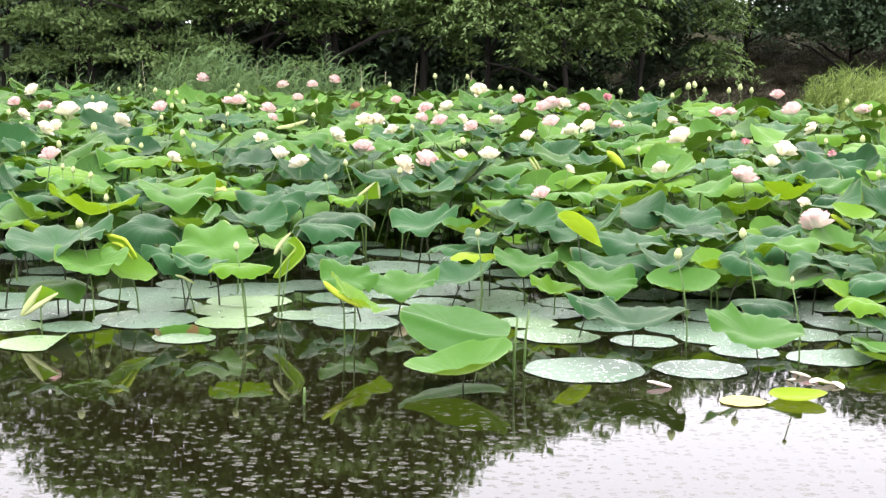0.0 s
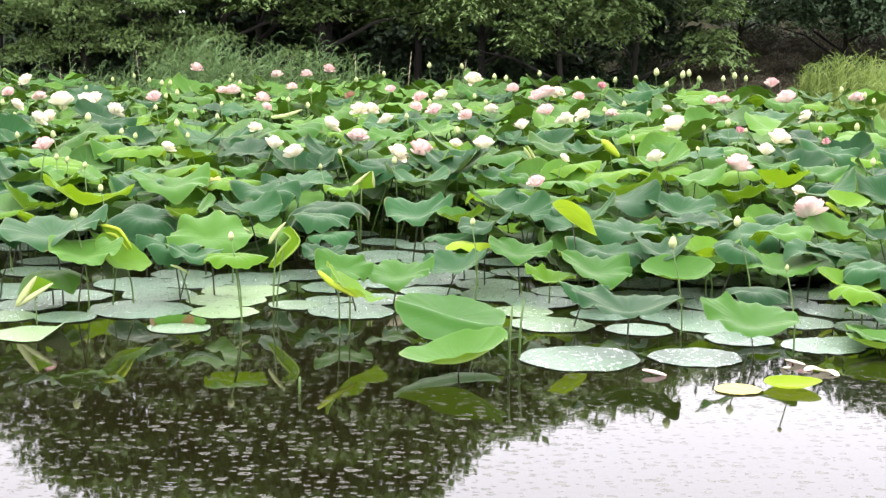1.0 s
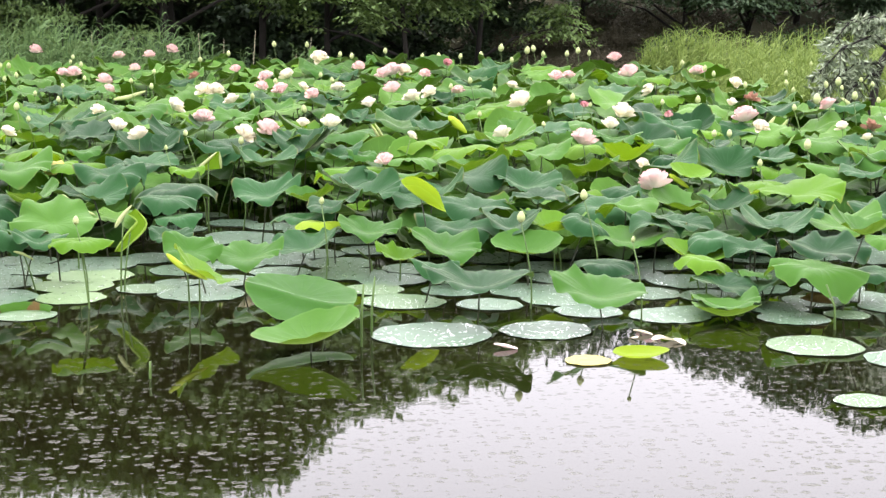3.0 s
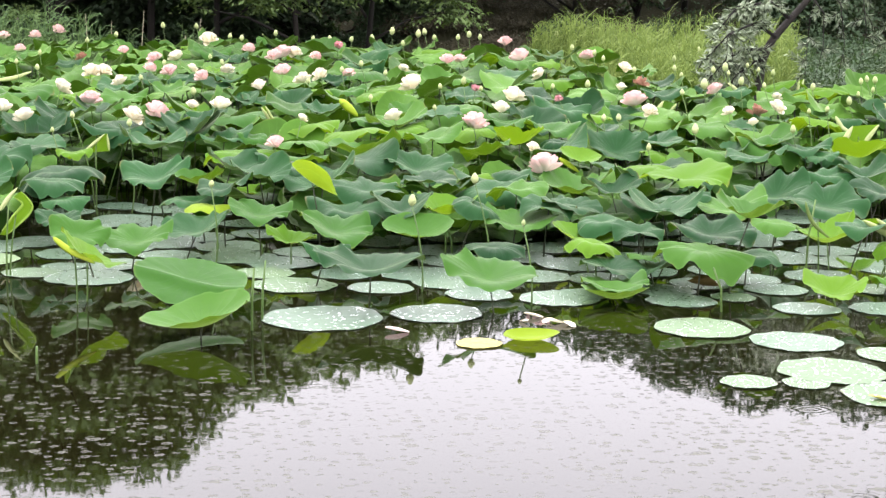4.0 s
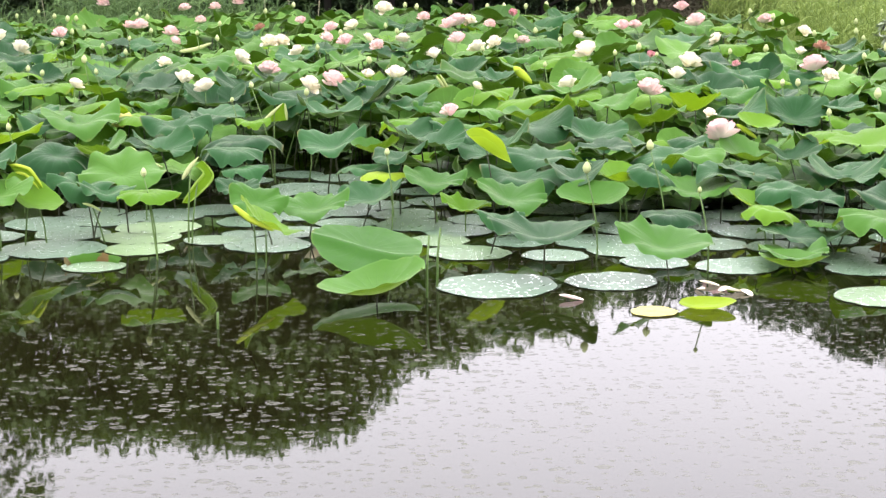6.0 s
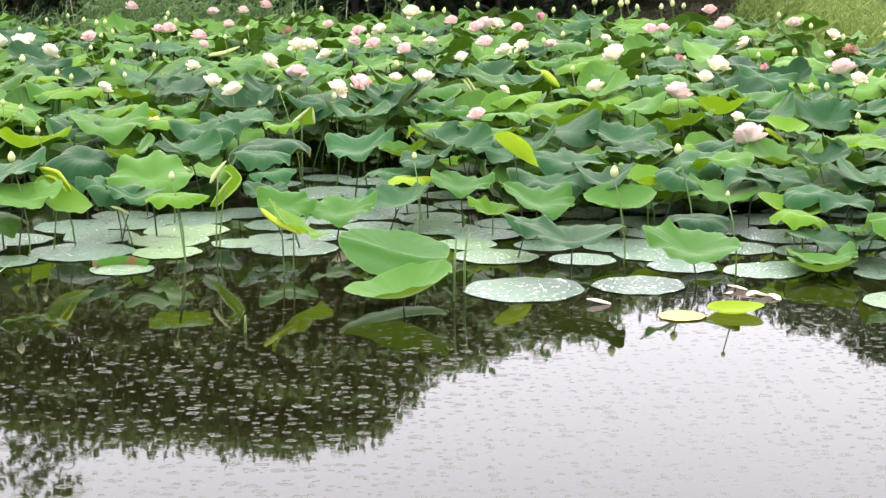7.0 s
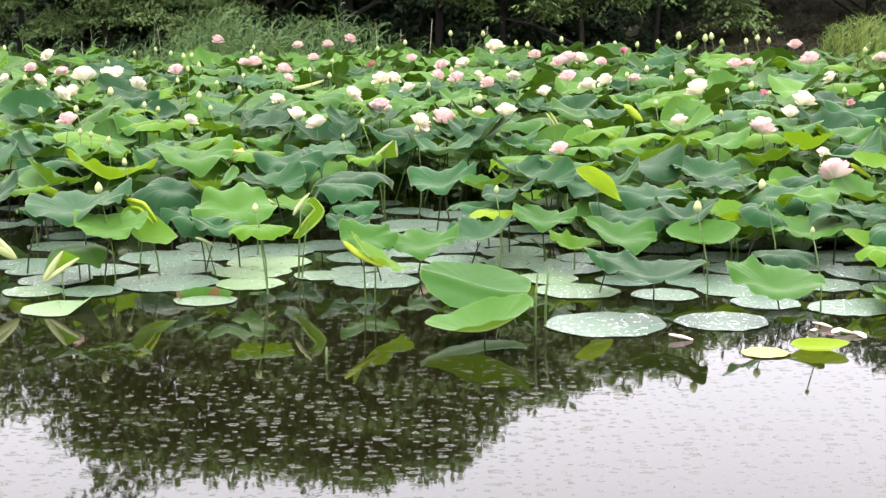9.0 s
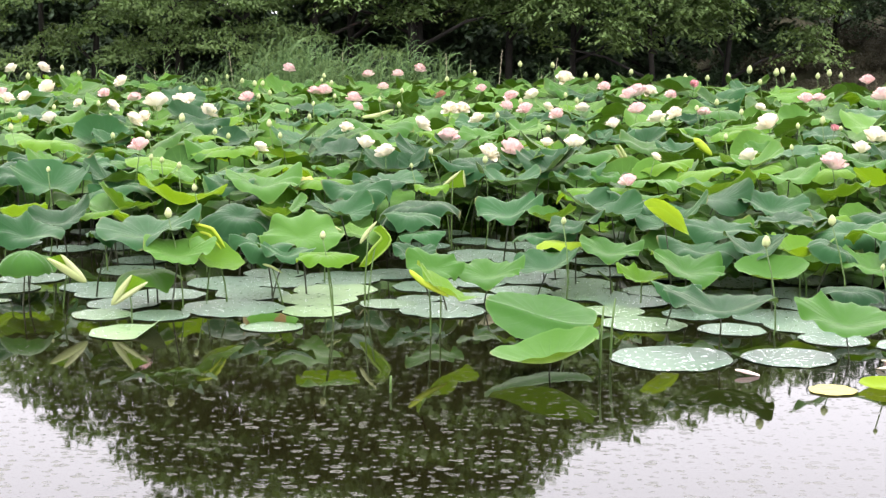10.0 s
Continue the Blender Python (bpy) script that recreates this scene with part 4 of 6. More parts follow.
lotus_leaf(6.241, 14.301, 0.64, 0.444, "wavy", "d", 13, 13)
lotus_leaf(5.708, 12.595, 0.49, 0.347, "dish", "y", -7, -10)
lotus_leaf(6.821, 16.385, 0.73, 0.588, "droop", "y", -1, -1)
lotus_leaf(4.157, 9.344, 0.352, 0.354, "wavy", "d", 2, -6)
lotus_leaf(4.257, 9.15, 0.277, 0.284, "wavy", "y", 2, -14)
lotus_leaf(4.139, 12.223, 0.514, 0.438, "droop", "m", 4, 8)
lotus_leaf(2.95, 10.825, 0.374, 0.411, "wavy", "d", 8, -3)
lotus_leaf(3.067, 13.27, 0.575, 0.458, "wavy", "m", 10, 3)
lotus_leaf(-3.135, 10.135, 0.25, 0.451, "droop", "m", -5, 2)
lotus_leaf(-3.617, 12.165, 0.492, 0.554, "wavy", "d", 28, 8)
lotus_leaf(-3.641, 11.282, 0.365, 0.506, "dish", "y", -20, 5)
lotus_leaf(-3.265, 10.451, 0.341, 0.468, "wavy", "d", 24, 7)
lotus_leaf(-3.071, 11.974, 0.478, 0.619, "wavy", "d", -5, -10)
lotus_leaf(-3.003, 11.464, 0.384, 0.474, "dish", "m", 9, 3)
lotus_leaf(-4.105, 12.892, 0.547, 0.445, "wavy", "d", 15, 4)
lotus_leaf(-4.317, 14.297, 0.657, 0.461, "droop", "y", -1, 2)
lotus_leaf(-3.566, 12.936, 0.55, 0.491, "wavy", "d", 11, 5)
lotus_leaf(-4.095, 13.312, 0.578, 0.413, "wavy", "d", 12, 2)
lotus_leaf(-3.166, 10.889, 0.38, 0.413, "wavy", "d", 26, -7)
lotus_leaf(-3.838, 14.775, 0.619, 0.367, "dish", "d", 18, 12)
lotus_leaf(-3.458, 13.762, 0.612, 0.351, "wavy", "m", -5, 6)
lotus_leaf(-3.63, 15.856, 0.656, 0.339, "dish", "d", -15, 7)
lotus_leaf(-3.531, 17.076, 0.678, 0.518, "dish", "d", 28, 5)
lotus_leaf(-3.016, 16.321, 0.676, 0.293, "dish", "y", 25, -1)
lotus_leaf(-2.937, 14.94, 0.673, 0.332, "droop", "y", -14, 2)
lotus_leaf(-2.757, 14.973, 0.623, 0.382, "dish", "d", 29, 4)
lotus_leaf(-2.724, 13.852, 0.638, 0.487, "droop", "y", -5, -8)
lotus_leaf(-2.441, 13.826, 0.628, 0.278, "droop", "y", -5, 20)
lotus_leaf(-2.092, 14.803, 0.656, 0.47, "wavy", "d", 6, -7)
lotus_leaf(-2.094, 13.868, 0.58, 0.402, "dish", "m", -7, 2)
lotus_leaf(-2.945, 12.963, 0.567, 0.39, "droop", "y", -8, 6)
lotus_leaf(-3.085, 12.58, 0.523, 0.382, "wavy", "m", 17, -6)
lotus_leaf(-3.092, 12.089, 0.487, 0.4, "wavy", "d", 20, -5)
lotus_leaf(-3.422, 13.071, 0.572, 0.309, "droop", "m", 7, -11)
lotus_leaf(-3.277, 13.256, 0.54, 0.338, "dish", "d", 25, 3)
lotus_leaf(-2.596, 12.533, 0.52, 0.32, "wavy", "m", 2, 11)
lotus_leaf(-2.413, 12.759, 0.537, 0.326, "wavy", "d", 2, -5)
lotus_leaf(-4.351, 16.652, 0.716, 0.367, "wavy", "d", 0, 11)
lotus_leaf(-5.54, 22.101, 0.822, 0.427, "wavy", "m", 4, 3)
lotus_leaf(-5.075, 22.264, 0.824, 0.43, "wavy", "m", 6, 8)
lotus_leaf(-4.153, 21.003, 0.805, 0.333, "wavy", "m", 1, -2)
lotus_leaf(-3.341, 18.646, 0.77, 0.399, "wavy", "d", 2, 2)
lotus_leaf(-3.153, 21.082, 0.751, 0.553, "dish", "m", 19, 12)
lotus_leaf(-2.757, 17.775, 0.753, 0.405, "wavy", "m", 10, 14)
lotus_leaf(-2.46, 17.839, 0.755, 0.344, "wavy", "d", 14, 10)
lotus_leaf(-2.754, 16.373, 0.707, 0.282, "wavy", "m", 3, -3)
lotus_leaf(-2.359, 16.219, 0.702, 0.336, "wavy", "d", 2, -5)
lotus_leaf(-1.495, 15.721, 0.686, 0.705, "wavy", "m", 2, 7)
lotus_leaf(-1.877, 15.134, 0.667, 0.438, "wavy", "d", 11, -18)
lotus_leaf(-1.666, 14.061, 0.591, 0.407, "dish", "d", 24, -1)
lotus_leaf(-1.114, 13.341, 0.533, 0.478, "dish", "d", 22, 4)
lotus_leaf(-0.899, 13.366, 0.547, 0.35, "dish", "d", 31, -5)
lotus_leaf(-0.618, 13.287, 0.577, 0.403, "wavy", "d", -4, 9)
lotus_leaf(-1.12, 12.399, 0.51, 0.445, "wavy", "d", 4, 6)
lotus_leaf(-1.602, 13.064, 0.56, 0.297, "wavy", "m", 1, -0)
lotus_leaf(-1.71, 12.531, 0.532, 0.315, "droop", "y", -4, -6)
lotus_leaf(-0.737, 12.248, 0.499, 0.253, "wavy", "y", 1, -1)
lotus_leaf(-0.461, 15.293, 0.672, 0.401, "wavy", "m", 21, 1)
lotus_leaf(-0.547, 16.232, 0.703, 0.414, "wavy", "d", 12, 1)
lotus_leaf(-0.274, 17.24, 0.735, 0.38, "wavy", "d", 11, 3)
lotus_leaf(-0.392, 13.714, 0.627, 0.492, "droop", "m", 6, -20)
lotus_leaf(-0.625, 14.238, 0.638, 0.393, "wavy", "d", 4, -2)
lotus_leaf(-0.114, 13.458, 0.589, 0.39, "wavy", "m", 11, 1)
lotus_leaf(-1.697, 20.83, 0.802, 0.575, "wavy", "m", 14, 8)
lotus_leaf(-1.499, 22.129, 0.839, 0.444, "droop", "y", -4, 8)
lotus_leaf(-2.39, 22.638, 0.783, 0.468, "dish", "m", 7, 26)
lotus_leaf(-1.249, 19.246, 0.779, 0.372, "wavy", "d", 12, 9)
lotus_leaf(-0.9, 17.629, 0.724, 0.243, "dish", "y", 14, -7)
lotus_leaf(-0.897, 15.518, 0.679, 0.342, "wavy", "y", 15, -7)
lotus_leaf(-2.18, 17.762, 0.752, 0.404, "wavy", "d", 16, 1)
lotus_leaf(-2.174, 16.256, 0.715, 0.291, "droop", "y", 4, -8)
lotus_leaf(-1.952, 17.811, 0.754, 0.405, "wavy", "m", 15, -6)
lotus_leaf(-1.167, 14.873, 0.658, 0.359, "wavy", "d", 7, 8)
lotus_leaf(0.332, 16.869, 0.674, 0.489, "dish", "d", 12, 11)
lotus_leaf(0.591, 15.186, 0.669, 0.335, "wavy", "d", 10, 6)
lotus_leaf(0.792, 15.222, 0.67, 0.346, "wavy", "d", 10, -2)
lotus_leaf(0.978, 18.729, 0.788, 0.443, "droop", "y", -10, 1)
lotus_leaf(0.446, 18.585, 0.741, 0.282, "dish", "y", 9, -1)
lotus_leaf(0.452, 21.501, 0.813, 0.489, "wavy", "m", 11, 11)
lotus_leaf(0.288, 22.719, 0.846, 0.407, "droop", "y", -2, -3)
lotus_leaf(1.424, 24.275, 0.852, 0.502, "wavy", "m", 10, 4)
lotus_leaf(1.323, 14.569, 0.608, 0.402, "dish", "d", 9, -4)
lotus_leaf(1.406, 16.16, 0.712, 0.313, "droop", "y", -0, -1)
lotus_leaf(1.691, 16.105, 0.698, 0.355, "wavy", "m", 4, -7)
lotus_leaf(2.286, 20.054, 0.791, 0.636, "wavy", "d", 21, -21)
lotus_leaf(2.042, 17.976, 0.78, 0.542, "droop", "m", -2, -4)
lotus_leaf(1.076, 13.427, 0.606, 0.482, "droop", "y", -7, -4)
lotus_leaf(0.494, 13.82, 0.637, 0.545, "droop", "m", -9, -7)
lotus_leaf(0.09, 13.313, 0.52, 0.588, "dish", "d", 12, -12)
lotus_leaf(0.6, 12.941, 0.551, 0.25, "wavy", "m", 16, 4)
lotus_leaf(0.378, 13.021, 0.512, 0.449, "dish", "d", 4, -9)
lotus_leaf(1.622, 13.661, 0.605, 0.396, "wavy", "m", 10, 3)
lotus_leaf(1.868, 15.716, 0.698, 0.316, "droop", "y", 7, -8)
lotus_leaf(0.072, 17.568, 0.746, 0.303, "wavy", "d", 12, -1)
lotus_leaf(0.588, 17.041, 0.729, 0.329, "wavy", "d", -8, -3)
lotus_leaf(1.542, 20.255, 0.794, 0.391, "wavy", "m", -5, -3)
lotus_leaf(1.652, 17.505, 0.715, 0.29, "dish", "d", 28, -1)
lotus_leaf(-0.097, 15.986, 0.695, 0.331, "wavy", "m", 17, 5)
lotus_leaf(0.014, 14.798, 0.669, 0.35, "droop", "y", -6, 2)
lotus_leaf(0.073, 13.889, 0.622, 0.364, "wavy", "m", 8, -5)
lotus_leaf(0.669, 20.426, 0.796, 0.423, "wavy", "d", 10, 4)
lotus_leaf(2.837, 21.999, 0.82, 0.425, "wavy", "d", 17, 2)
lotus_leaf(2.819, 17.487, 0.701, 0.422, "dish", "m", 29, 2)
lotus_leaf(2.939, 17.263, 0.751, 0.396, "droop", "m", -10, -0)
lotus_leaf(2.05, 15.958, 0.706, 0.32, "droop", "y", 2, 3)
lotus_leaf(2.051, 14.515, 0.614, 0.33, "dish", "m", 18, -10)
lotus_leaf(2.257, 14.041, 0.631, 0.445, "wavy", "d", 7, -7)
lotus_leaf(1.788, 13.855, 0.619, 0.411, "wavy", "m", -6, -7)
lotus_leaf(1.831, 13.239, 0.59, 0.437, "droop", "y", -0, -15)
lotus_leaf(2.79, 15.781, 0.688, 0.414, "wavy", "d", 14, 2)
lotus_leaf(3.677, 17.916, 0.757, 0.531, "wavy", "d", 16, -2)
lotus_leaf(4.1, 20.361, 0.795, 0.562, "wavy", "m", 4, 8)
lotus_leaf(4.002, 17.229, 0.753, 0.482, "droop", "y", 2, -2)
lotus_leaf(4.427, 17.557, 0.71, 0.351, "dish", "m", 28, 6)
lotus_leaf(4.586, 20.093, 0.805, 0.36, "droop", "y", 8, -2)
lotus_leaf(3.047, 13.827, 0.564, 0.534, "dish", "d", 28, 10)
lotus_leaf(2.667, 13.443, 0.588, 0.51, "wavy", "m", 11, 2)
lotus_leaf(3.95, 15.2, 0.669, 0.346, "wavy", "m", 10, 0)
lotus_leaf(3.675, 14.025, 0.641, 0.272, "droop", "y", 5, 3)
lotus_leaf(3.529, 13.322, 0.579, 0.303, "wavy", "d", 4, 13)
lotus_leaf(3.021, 12.749, 0.536, 0.29, "wavy", "d", 8, 1)
lotus_leaf(3.577, 22.476, 0.845, 0.451, "droop", "y", -4, 1)
lotus_leaf(3.589, 19.625, 0.797, 0.324, "droop", "y", -2, 5)
lotus_leaf(3.492, 15.704, 0.685, 0.455, "wavy", "d", 16, 9)
lotus_leaf(2.448, 13.255, 0.589, 0.38, "droop", "y", 4, -3)
lotus_leaf(3.595, 20.849, 0.803, 0.359, "wavy", "m", 0, -5)
lotus_leaf(3.644, 14.599, 0.602, 0.473, "dish", "d", 32, -11)
lotus_leaf(3.451, 12.576, 0.476, 0.468, "dish", "d", 37, 2)
lotus_leaf(3.714, 12.783, 0.512, 0.264, "dish", "d", 25, 12)
lotus_leaf(4.026, 14.248, 0.638, 0.373, "wavy", "d", 23, 2)
lotus_leaf(4.808, 15.84, 0.69, 0.448, "wavy", "d", 8, -6)
lotus_leaf(4.373, 13.872, 0.598, 0.22, "dish", "m", 14, -4)
lotus_leaf(4.799, 13.455, 0.589, 0.306, "wavy", "d", 19, 5)
lotus_leaf(4.687, 12.52, 0.519, 0.484, "wavy", "m", 2, -8)
lotus_leaf(4.307, 12.42, 0.476, 0.36, "dish", "d", 1, 3)
lotus_leaf(5.644, 16.212, 0.702, 0.425, "wavy", "d", -2, -1)
lotus_leaf(5.409, 16.2, 0.702, 0.358, "wavy", "d", 3, 8)
lotus_leaf(6.427, 16.967, 0.741, 0.389, "droop", "y", 2, -18)
lotus_leaf(6.431, 15.911, 0.716, 0.628, "droop", "y", -19, -7)
lotus_leaf(7.381, 16.897, 0.671, 0.536, "dish", "m", 44, 4)
lotus_leaf(5.689, 14.022, 0.631, 0.319, "wavy", "m", 3, 7)
lotus_leaf(5.094, 13.636, 0.603, 0.301, "wavy", "d", 5, 12)
lotus_leaf(5.958, 13.893, 0.622, 0.316, "wavy", "d", -3, -2)
lotus_leaf(6.31, 13.898, 0.622, 0.335, "wavy", "d", 21, 9)
lotus_leaf(4.981, 12.119, 0.489, 0.276, "wavy", "d", 14, -10)
lotus_leaf(6.962, 15.291, 0.672, 0.369, "wavy", "d", 11, 5)
lotus_leaf(-3.913, 14.865, 0.603, 0.554, "dish", "d", 28, 7)
lotus_leaf(-6.098, 19.898, 0.788, 0.549, "wavy", "d", 16, -2)
lotus_leaf(-5.105, 16.833, 0.722, 0.534, "wavy", "d", 12, -1)
lotus_leaf(-4.495, 15.729, 0.703, 0.429, "droop", "m", -13, -10)
lotus_leaf(-5.242, 16.324, 0.719, 0.351, "droop", "y", -7, -14)
lotus_leaf(-4.078, 14.189, 0.647, 0.285, "droop", "y", 6, 9)
lotus_leaf(-6.594, 22.571, 0.829, 0.389, "wavy", "y", -9, 11)
lotus_leaf(-5.882, 20.625, 0.76, 0.398, "dish", "y", 26, -13)
lotus_leaf(-3.701, 13.431, 0.587, 0.352, "wavy", "m", 9, 7)
lotus_leaf(-3.791, 12.918, 0.549, 0.445, "wavy", "m", 10, 1)
lotus_leaf(-4.008, 12.583, 0.524, 0.39, "wavy", "d", 12, 0)
lotus_leaf(-3.463, 12.89, 0.547, 0.338, "wavy", "d", 4, -2)
lotus_leaf(-3.447, 13.222, 0.584, 0.313, "droop", "m", -10, 2)

lotus_leaf(-0.492, 9.130, 0.247, 0.39, "basin", "y", -3, 31, 0)
lotus_leaf(3.004, 11.980, 0.478, 0.31, "cup", "y", 16, 8)
lotus_leaf(-3.114, 9.900, 0.325, 0.41, "umbrella", "m", 5, 3)

# ---- young leaves still rolled up ----
rolled_leaf(-2.329, 9.350, 0.190, (((-0.109, -0.091), (0.015, 0.091)), ((-0.109, -0.091), (0.109, 0.050)),), 0.042, "w", "y")
rolled_leaf(-2.785, 9.650, 0.265, (((0.119, -0.083), (-0.119, 0.061)), ((0.119, -0.083), (-0.032, 0.083)),), 0.053, "w", "y")
rolled_leaf(-0.598, 12.660, 0.535, (((-0.099, -0.074), (0.066, 0.074)), ((0.099, -0.057), (0.084, 0.074)),), 0.026, "w", "y")
rolled_leaf(4.473, 14.700, 0.631, (((-0.122, -0.082), (0.001, 0.102)), ((-0.007, -0.102), (0.122, 0.077)),), 0.046, "w", "m")
rolled_leaf(5.759, 13.200, 0.544, (((-0.170, -0.104), (-0.069, 0.089)), ((0.018, -0.090), (0.170, 0.104)),), 0.055, "w", "y")
rolled_leaf(5.818, 13.700, 0.603, (((-0.076, 0.075), (-0.012, -0.025), (0.076, -0.075)),), 0.043, "w", "")
rolled_leaf(6.667, 16.900, 0.744, (((-0.031, -0.073), (-0.019, 0.049)), ((0.014, -0.073), (0.031, 0.073)),), 0.035, "w", "y")
rolled_leaf(-1.353, 10.800, 0.439, (((-0.105, 0.070), (-0.023, -0.004), (0.105, -0.070)),), 0.026, "w", "")
rolled_leaf(-1.589, 10.000, 0.231, (((-0.061, 0.027), (-0.005, 0.011), (0.061, -0.027)),), 0.017, "w", "")
rolled_leaf(3.990, 9.700, 0.348, (((-0.091, 0.121), (-0.056, 0.017), (0.005, -0.055), (0.091, -0.121)),), 0.027, "g", "")
rolled_leaf(4.251, 9.335, 0.343, (((0.127, -0.069), (-0.127, 0.059)), ((0.127, -0.062), (-0.040, 0.069)),), 0.045, "w", "y")
rolled_leaf(0.784, 14.170, 0.646, (((0.021, -0.059), (-0.055, 0.053)), ((0.055, -0.063), (-0.021, 0.063)),), 0.029, "w", "y")
rolled_leaf(1.509, 14.420, 0.679, (((-0.082, 0.073), (0.082, -0.073)),), 0.075, "l", "")
rolled_leaf(-0.955, 10.070, 0.372, (((-0.099, -0.131), (-0.012, -0.009), (0.043, 0.056), (-0.013, 0.098)), ((-0.061, -0.134), (0.058, -0.028), (0.099, 0.050), (0.032, 0.134)),), 0.017, "y", "y")
rolled_leaf(-0.993, 10.040, 0.461, (((-0.052, -0.070), (-0.010, -0.002), (0.052, 0.070)),), 0.028, "w", "")
rolled_leaf(-1.629, 17.400, 0.760, (((-0.171, -0.045), (-0.009, -0.024), (0.171, 0.045)),), 0.048, "w", "")
rolled_leaf(-1.988, 10.030, 0.419, (((-0.099, 0.076), (0.019, 0.050), (0.099, -0.068)), ((-0.065, 0.027), (-0.002, 0.014), (0.074, -0.076)),), 0.024, "l", "y")
rolled_leaf(2.915, 11.940, 0.447, (((-0.079, 0.053), (-0.002, 0.004), (0.079, -0.053)),), 0.041, "l", "")
rolled_leaf(-0.551, 9.000, 0.319, (((-0.111, 0.074), (-0.028, -0.000), (0.111, -0.074)),), 0.037, "l", "")
rolled_leaf(6.838, 15.000, 0.663, (((-0.101, 0.030), (0.101, -0.030)),), 0.041, "w", "")
rolled_leaf(5.922, 16.900, 0.713, (((-0.075, 0.051), (0.075, -0.051)),), 0.041, "w", "")
rolled_leaf(5.633, 16.800, 0.718, (((-0.104, 0.092), (-0.007, 0.003), (0.104, -0.092)),), 0.052, "g", "")

# ---- flowers ----
lotus_flower(-3.639, 24.5, 0.952, 0.221, "p", 6, -11, 143)
lotus_flower(-1.671, 24.5, 0.968, 0.21, "p", 4, -12, 145)
lotus_flower(-2.3, 23.215, 0.922, 0.188, "p", 22, 8, 275)
lotus_flower(-1.913, 23.547, 0.929, 0.18, "p", 5, 1, 100)
lotus_flower(-4.836, 18.453, 0.856, 0.166, "p", 4, -11, 77)
lotus_flower(-5.25, 20.949, 0.879, 0.226, "c", 22, 9, 290)
lotus_flower(-4.358, 16.863, 0.812, 0.167, "c", 19, -9, 112)
lotus_flower(-4.333, 17.819, 0.841, 0.176, "p", 15, 6, 308)
lotus_flower(-4.008, 17.415, 0.802, 0.282, "c", 21, -12, 218)
lotus_flower(-3.78, 17.527, 0.82, 0.221, "c", 16, 0, 64)
lotus_flower(-3.709, 17.709, 0.83, 0.207, "c", 11, -11, 336)
lotus_flower(-3.788, 15.433, 0.759, 0.195, "c", 21, 1, 108)
lotus_flower(-3.703, 15.638, 0.768, 0.183, "c", 22, 2, 318)
lotus_flower(-3.256, 16.401, 0.787, 0.207, "c", 20, 0, 149)
lotus_flower(-3.13, 18.021, 0.843, 0.195, "p", 14, -2, 58)
lotus_flower(-2.565, 19.325, 0.871, 0.157, "p", 7, 9, 16)
lotus_flower(-2.449, 19.409, 0.86, 0.21, "p", 1, 4, 101)
lotus_flower(-1.974, 18.176, 0.845, 0.196, "p", 13, -1, 123)
lotus_flower(-1.805, 17.001, 0.826, 0.13, "p", 24, -9, 149)
lotus_flower(-1.829, 20.303, 0.886, 0.155, "p", 5, 4, 99)
lotus_flower(-2.231, 13.396, 0.679, 0.145, "c", 9, 7, 115)
lotus_flower(-1.396, 13.693, 0.689, 0.197, "o", 13, 11, 36)
lotus_flower(-1.173, 13.265, 0.658, 0.191, "c", 1, -8, 275)
lotus_flower(-1.034, 15.308, 0.752, 0.207, "c", 15, -7, 119)
lotus_flower(-1.674, 14.851, 0.752, 0.147, "c", 4, -1, 15)
lotus_flower(-0.837, 16.945, 0.807, 0.198, "c", 17, 11, 344)
lotus_flower(-0.722, 16.984, 0.812, 0.184, "c", 18, 13, 7)
lotus_flower(-0.71, 14.241, 0.718, 0.205, "p", 7, 13, 279)
lotus_flower(-0.508, 15.843, 0.778, 0.171, "c", 10, 12, 223)
lotus_flower(-0.345, 13.332, 0.66, 0.204, "c", 20, -6, 69)
lotus_flower(-0.164, 13.552, 0.67, 0.232, "p", 11, -10, 137)
lotus_flower(-0.218, 18.711, 0.851, 0.202, "p", 23, -5, 3)
lotus_flower(0.021, 19.097, 0.856, 0.206, "c", 1, -9, 282)
lotus_flower(-0.049, 16.985, 0.808, 0.199, "p", 9, -6, 35)
lotus_flower(-0.259, 17.318, 0.83, 0.156, "p", 24, -2, 75)
lotus_flower(0.27, 16.425, 0.795, 0.177, "p", 1, -12, 61)
lotus_flower(0.463, 23.039, 0.899, 0.27, "c", 16, -10, 15)
lotus_flower(0.377, 13.85, 0.697, 0.212, "o", 12, -7, 359)
lotus_flower(0.137, 13.826, 0.713, 0.137, "o", 3, 1, 279)
lotus_flower(0.785, 15.471, 0.763, 0.181, "o", 10, 14, 172)
lotus_flower(1.15, 19.318, 0.854, 0.226, "p", 6, -3, 13)
lotus_flower(1.298, 19.98, 0.854, 0.27, "p", 10, -7, 320)
lotus_flower(1.431, 20.114, 0.873, 0.199, "c", 20, -0, 11)
lotus_flower(0.921, 20.807, 0.886, 0.187, "p", 6, -7, 75)
lotus_flower(1.104, 17.089, 0.808, 0.215, "p", 6, 10, 51)
lotus_flower(1.248, 16.179, 0.781, 0.204, "c", 1, 12, 204)
lotus_flower(1.468, 16.739, 0.805, 0.181, "c", 24, -3, 324)
lotus_flower(1.766, 16.828, 0.815, 0.152, "p", 16, 8, 268)
lotus_flower(1.63, 19.338, 0.872, 0.157, "p", 12, -11, 76)
lotus_flower(2.122, 21.618, 0.901, 0.175, "r", 21, 11, 333)
lotus_flower(2.283, 15.811, 0.753, 0.27, "c", 8, 4, 288)
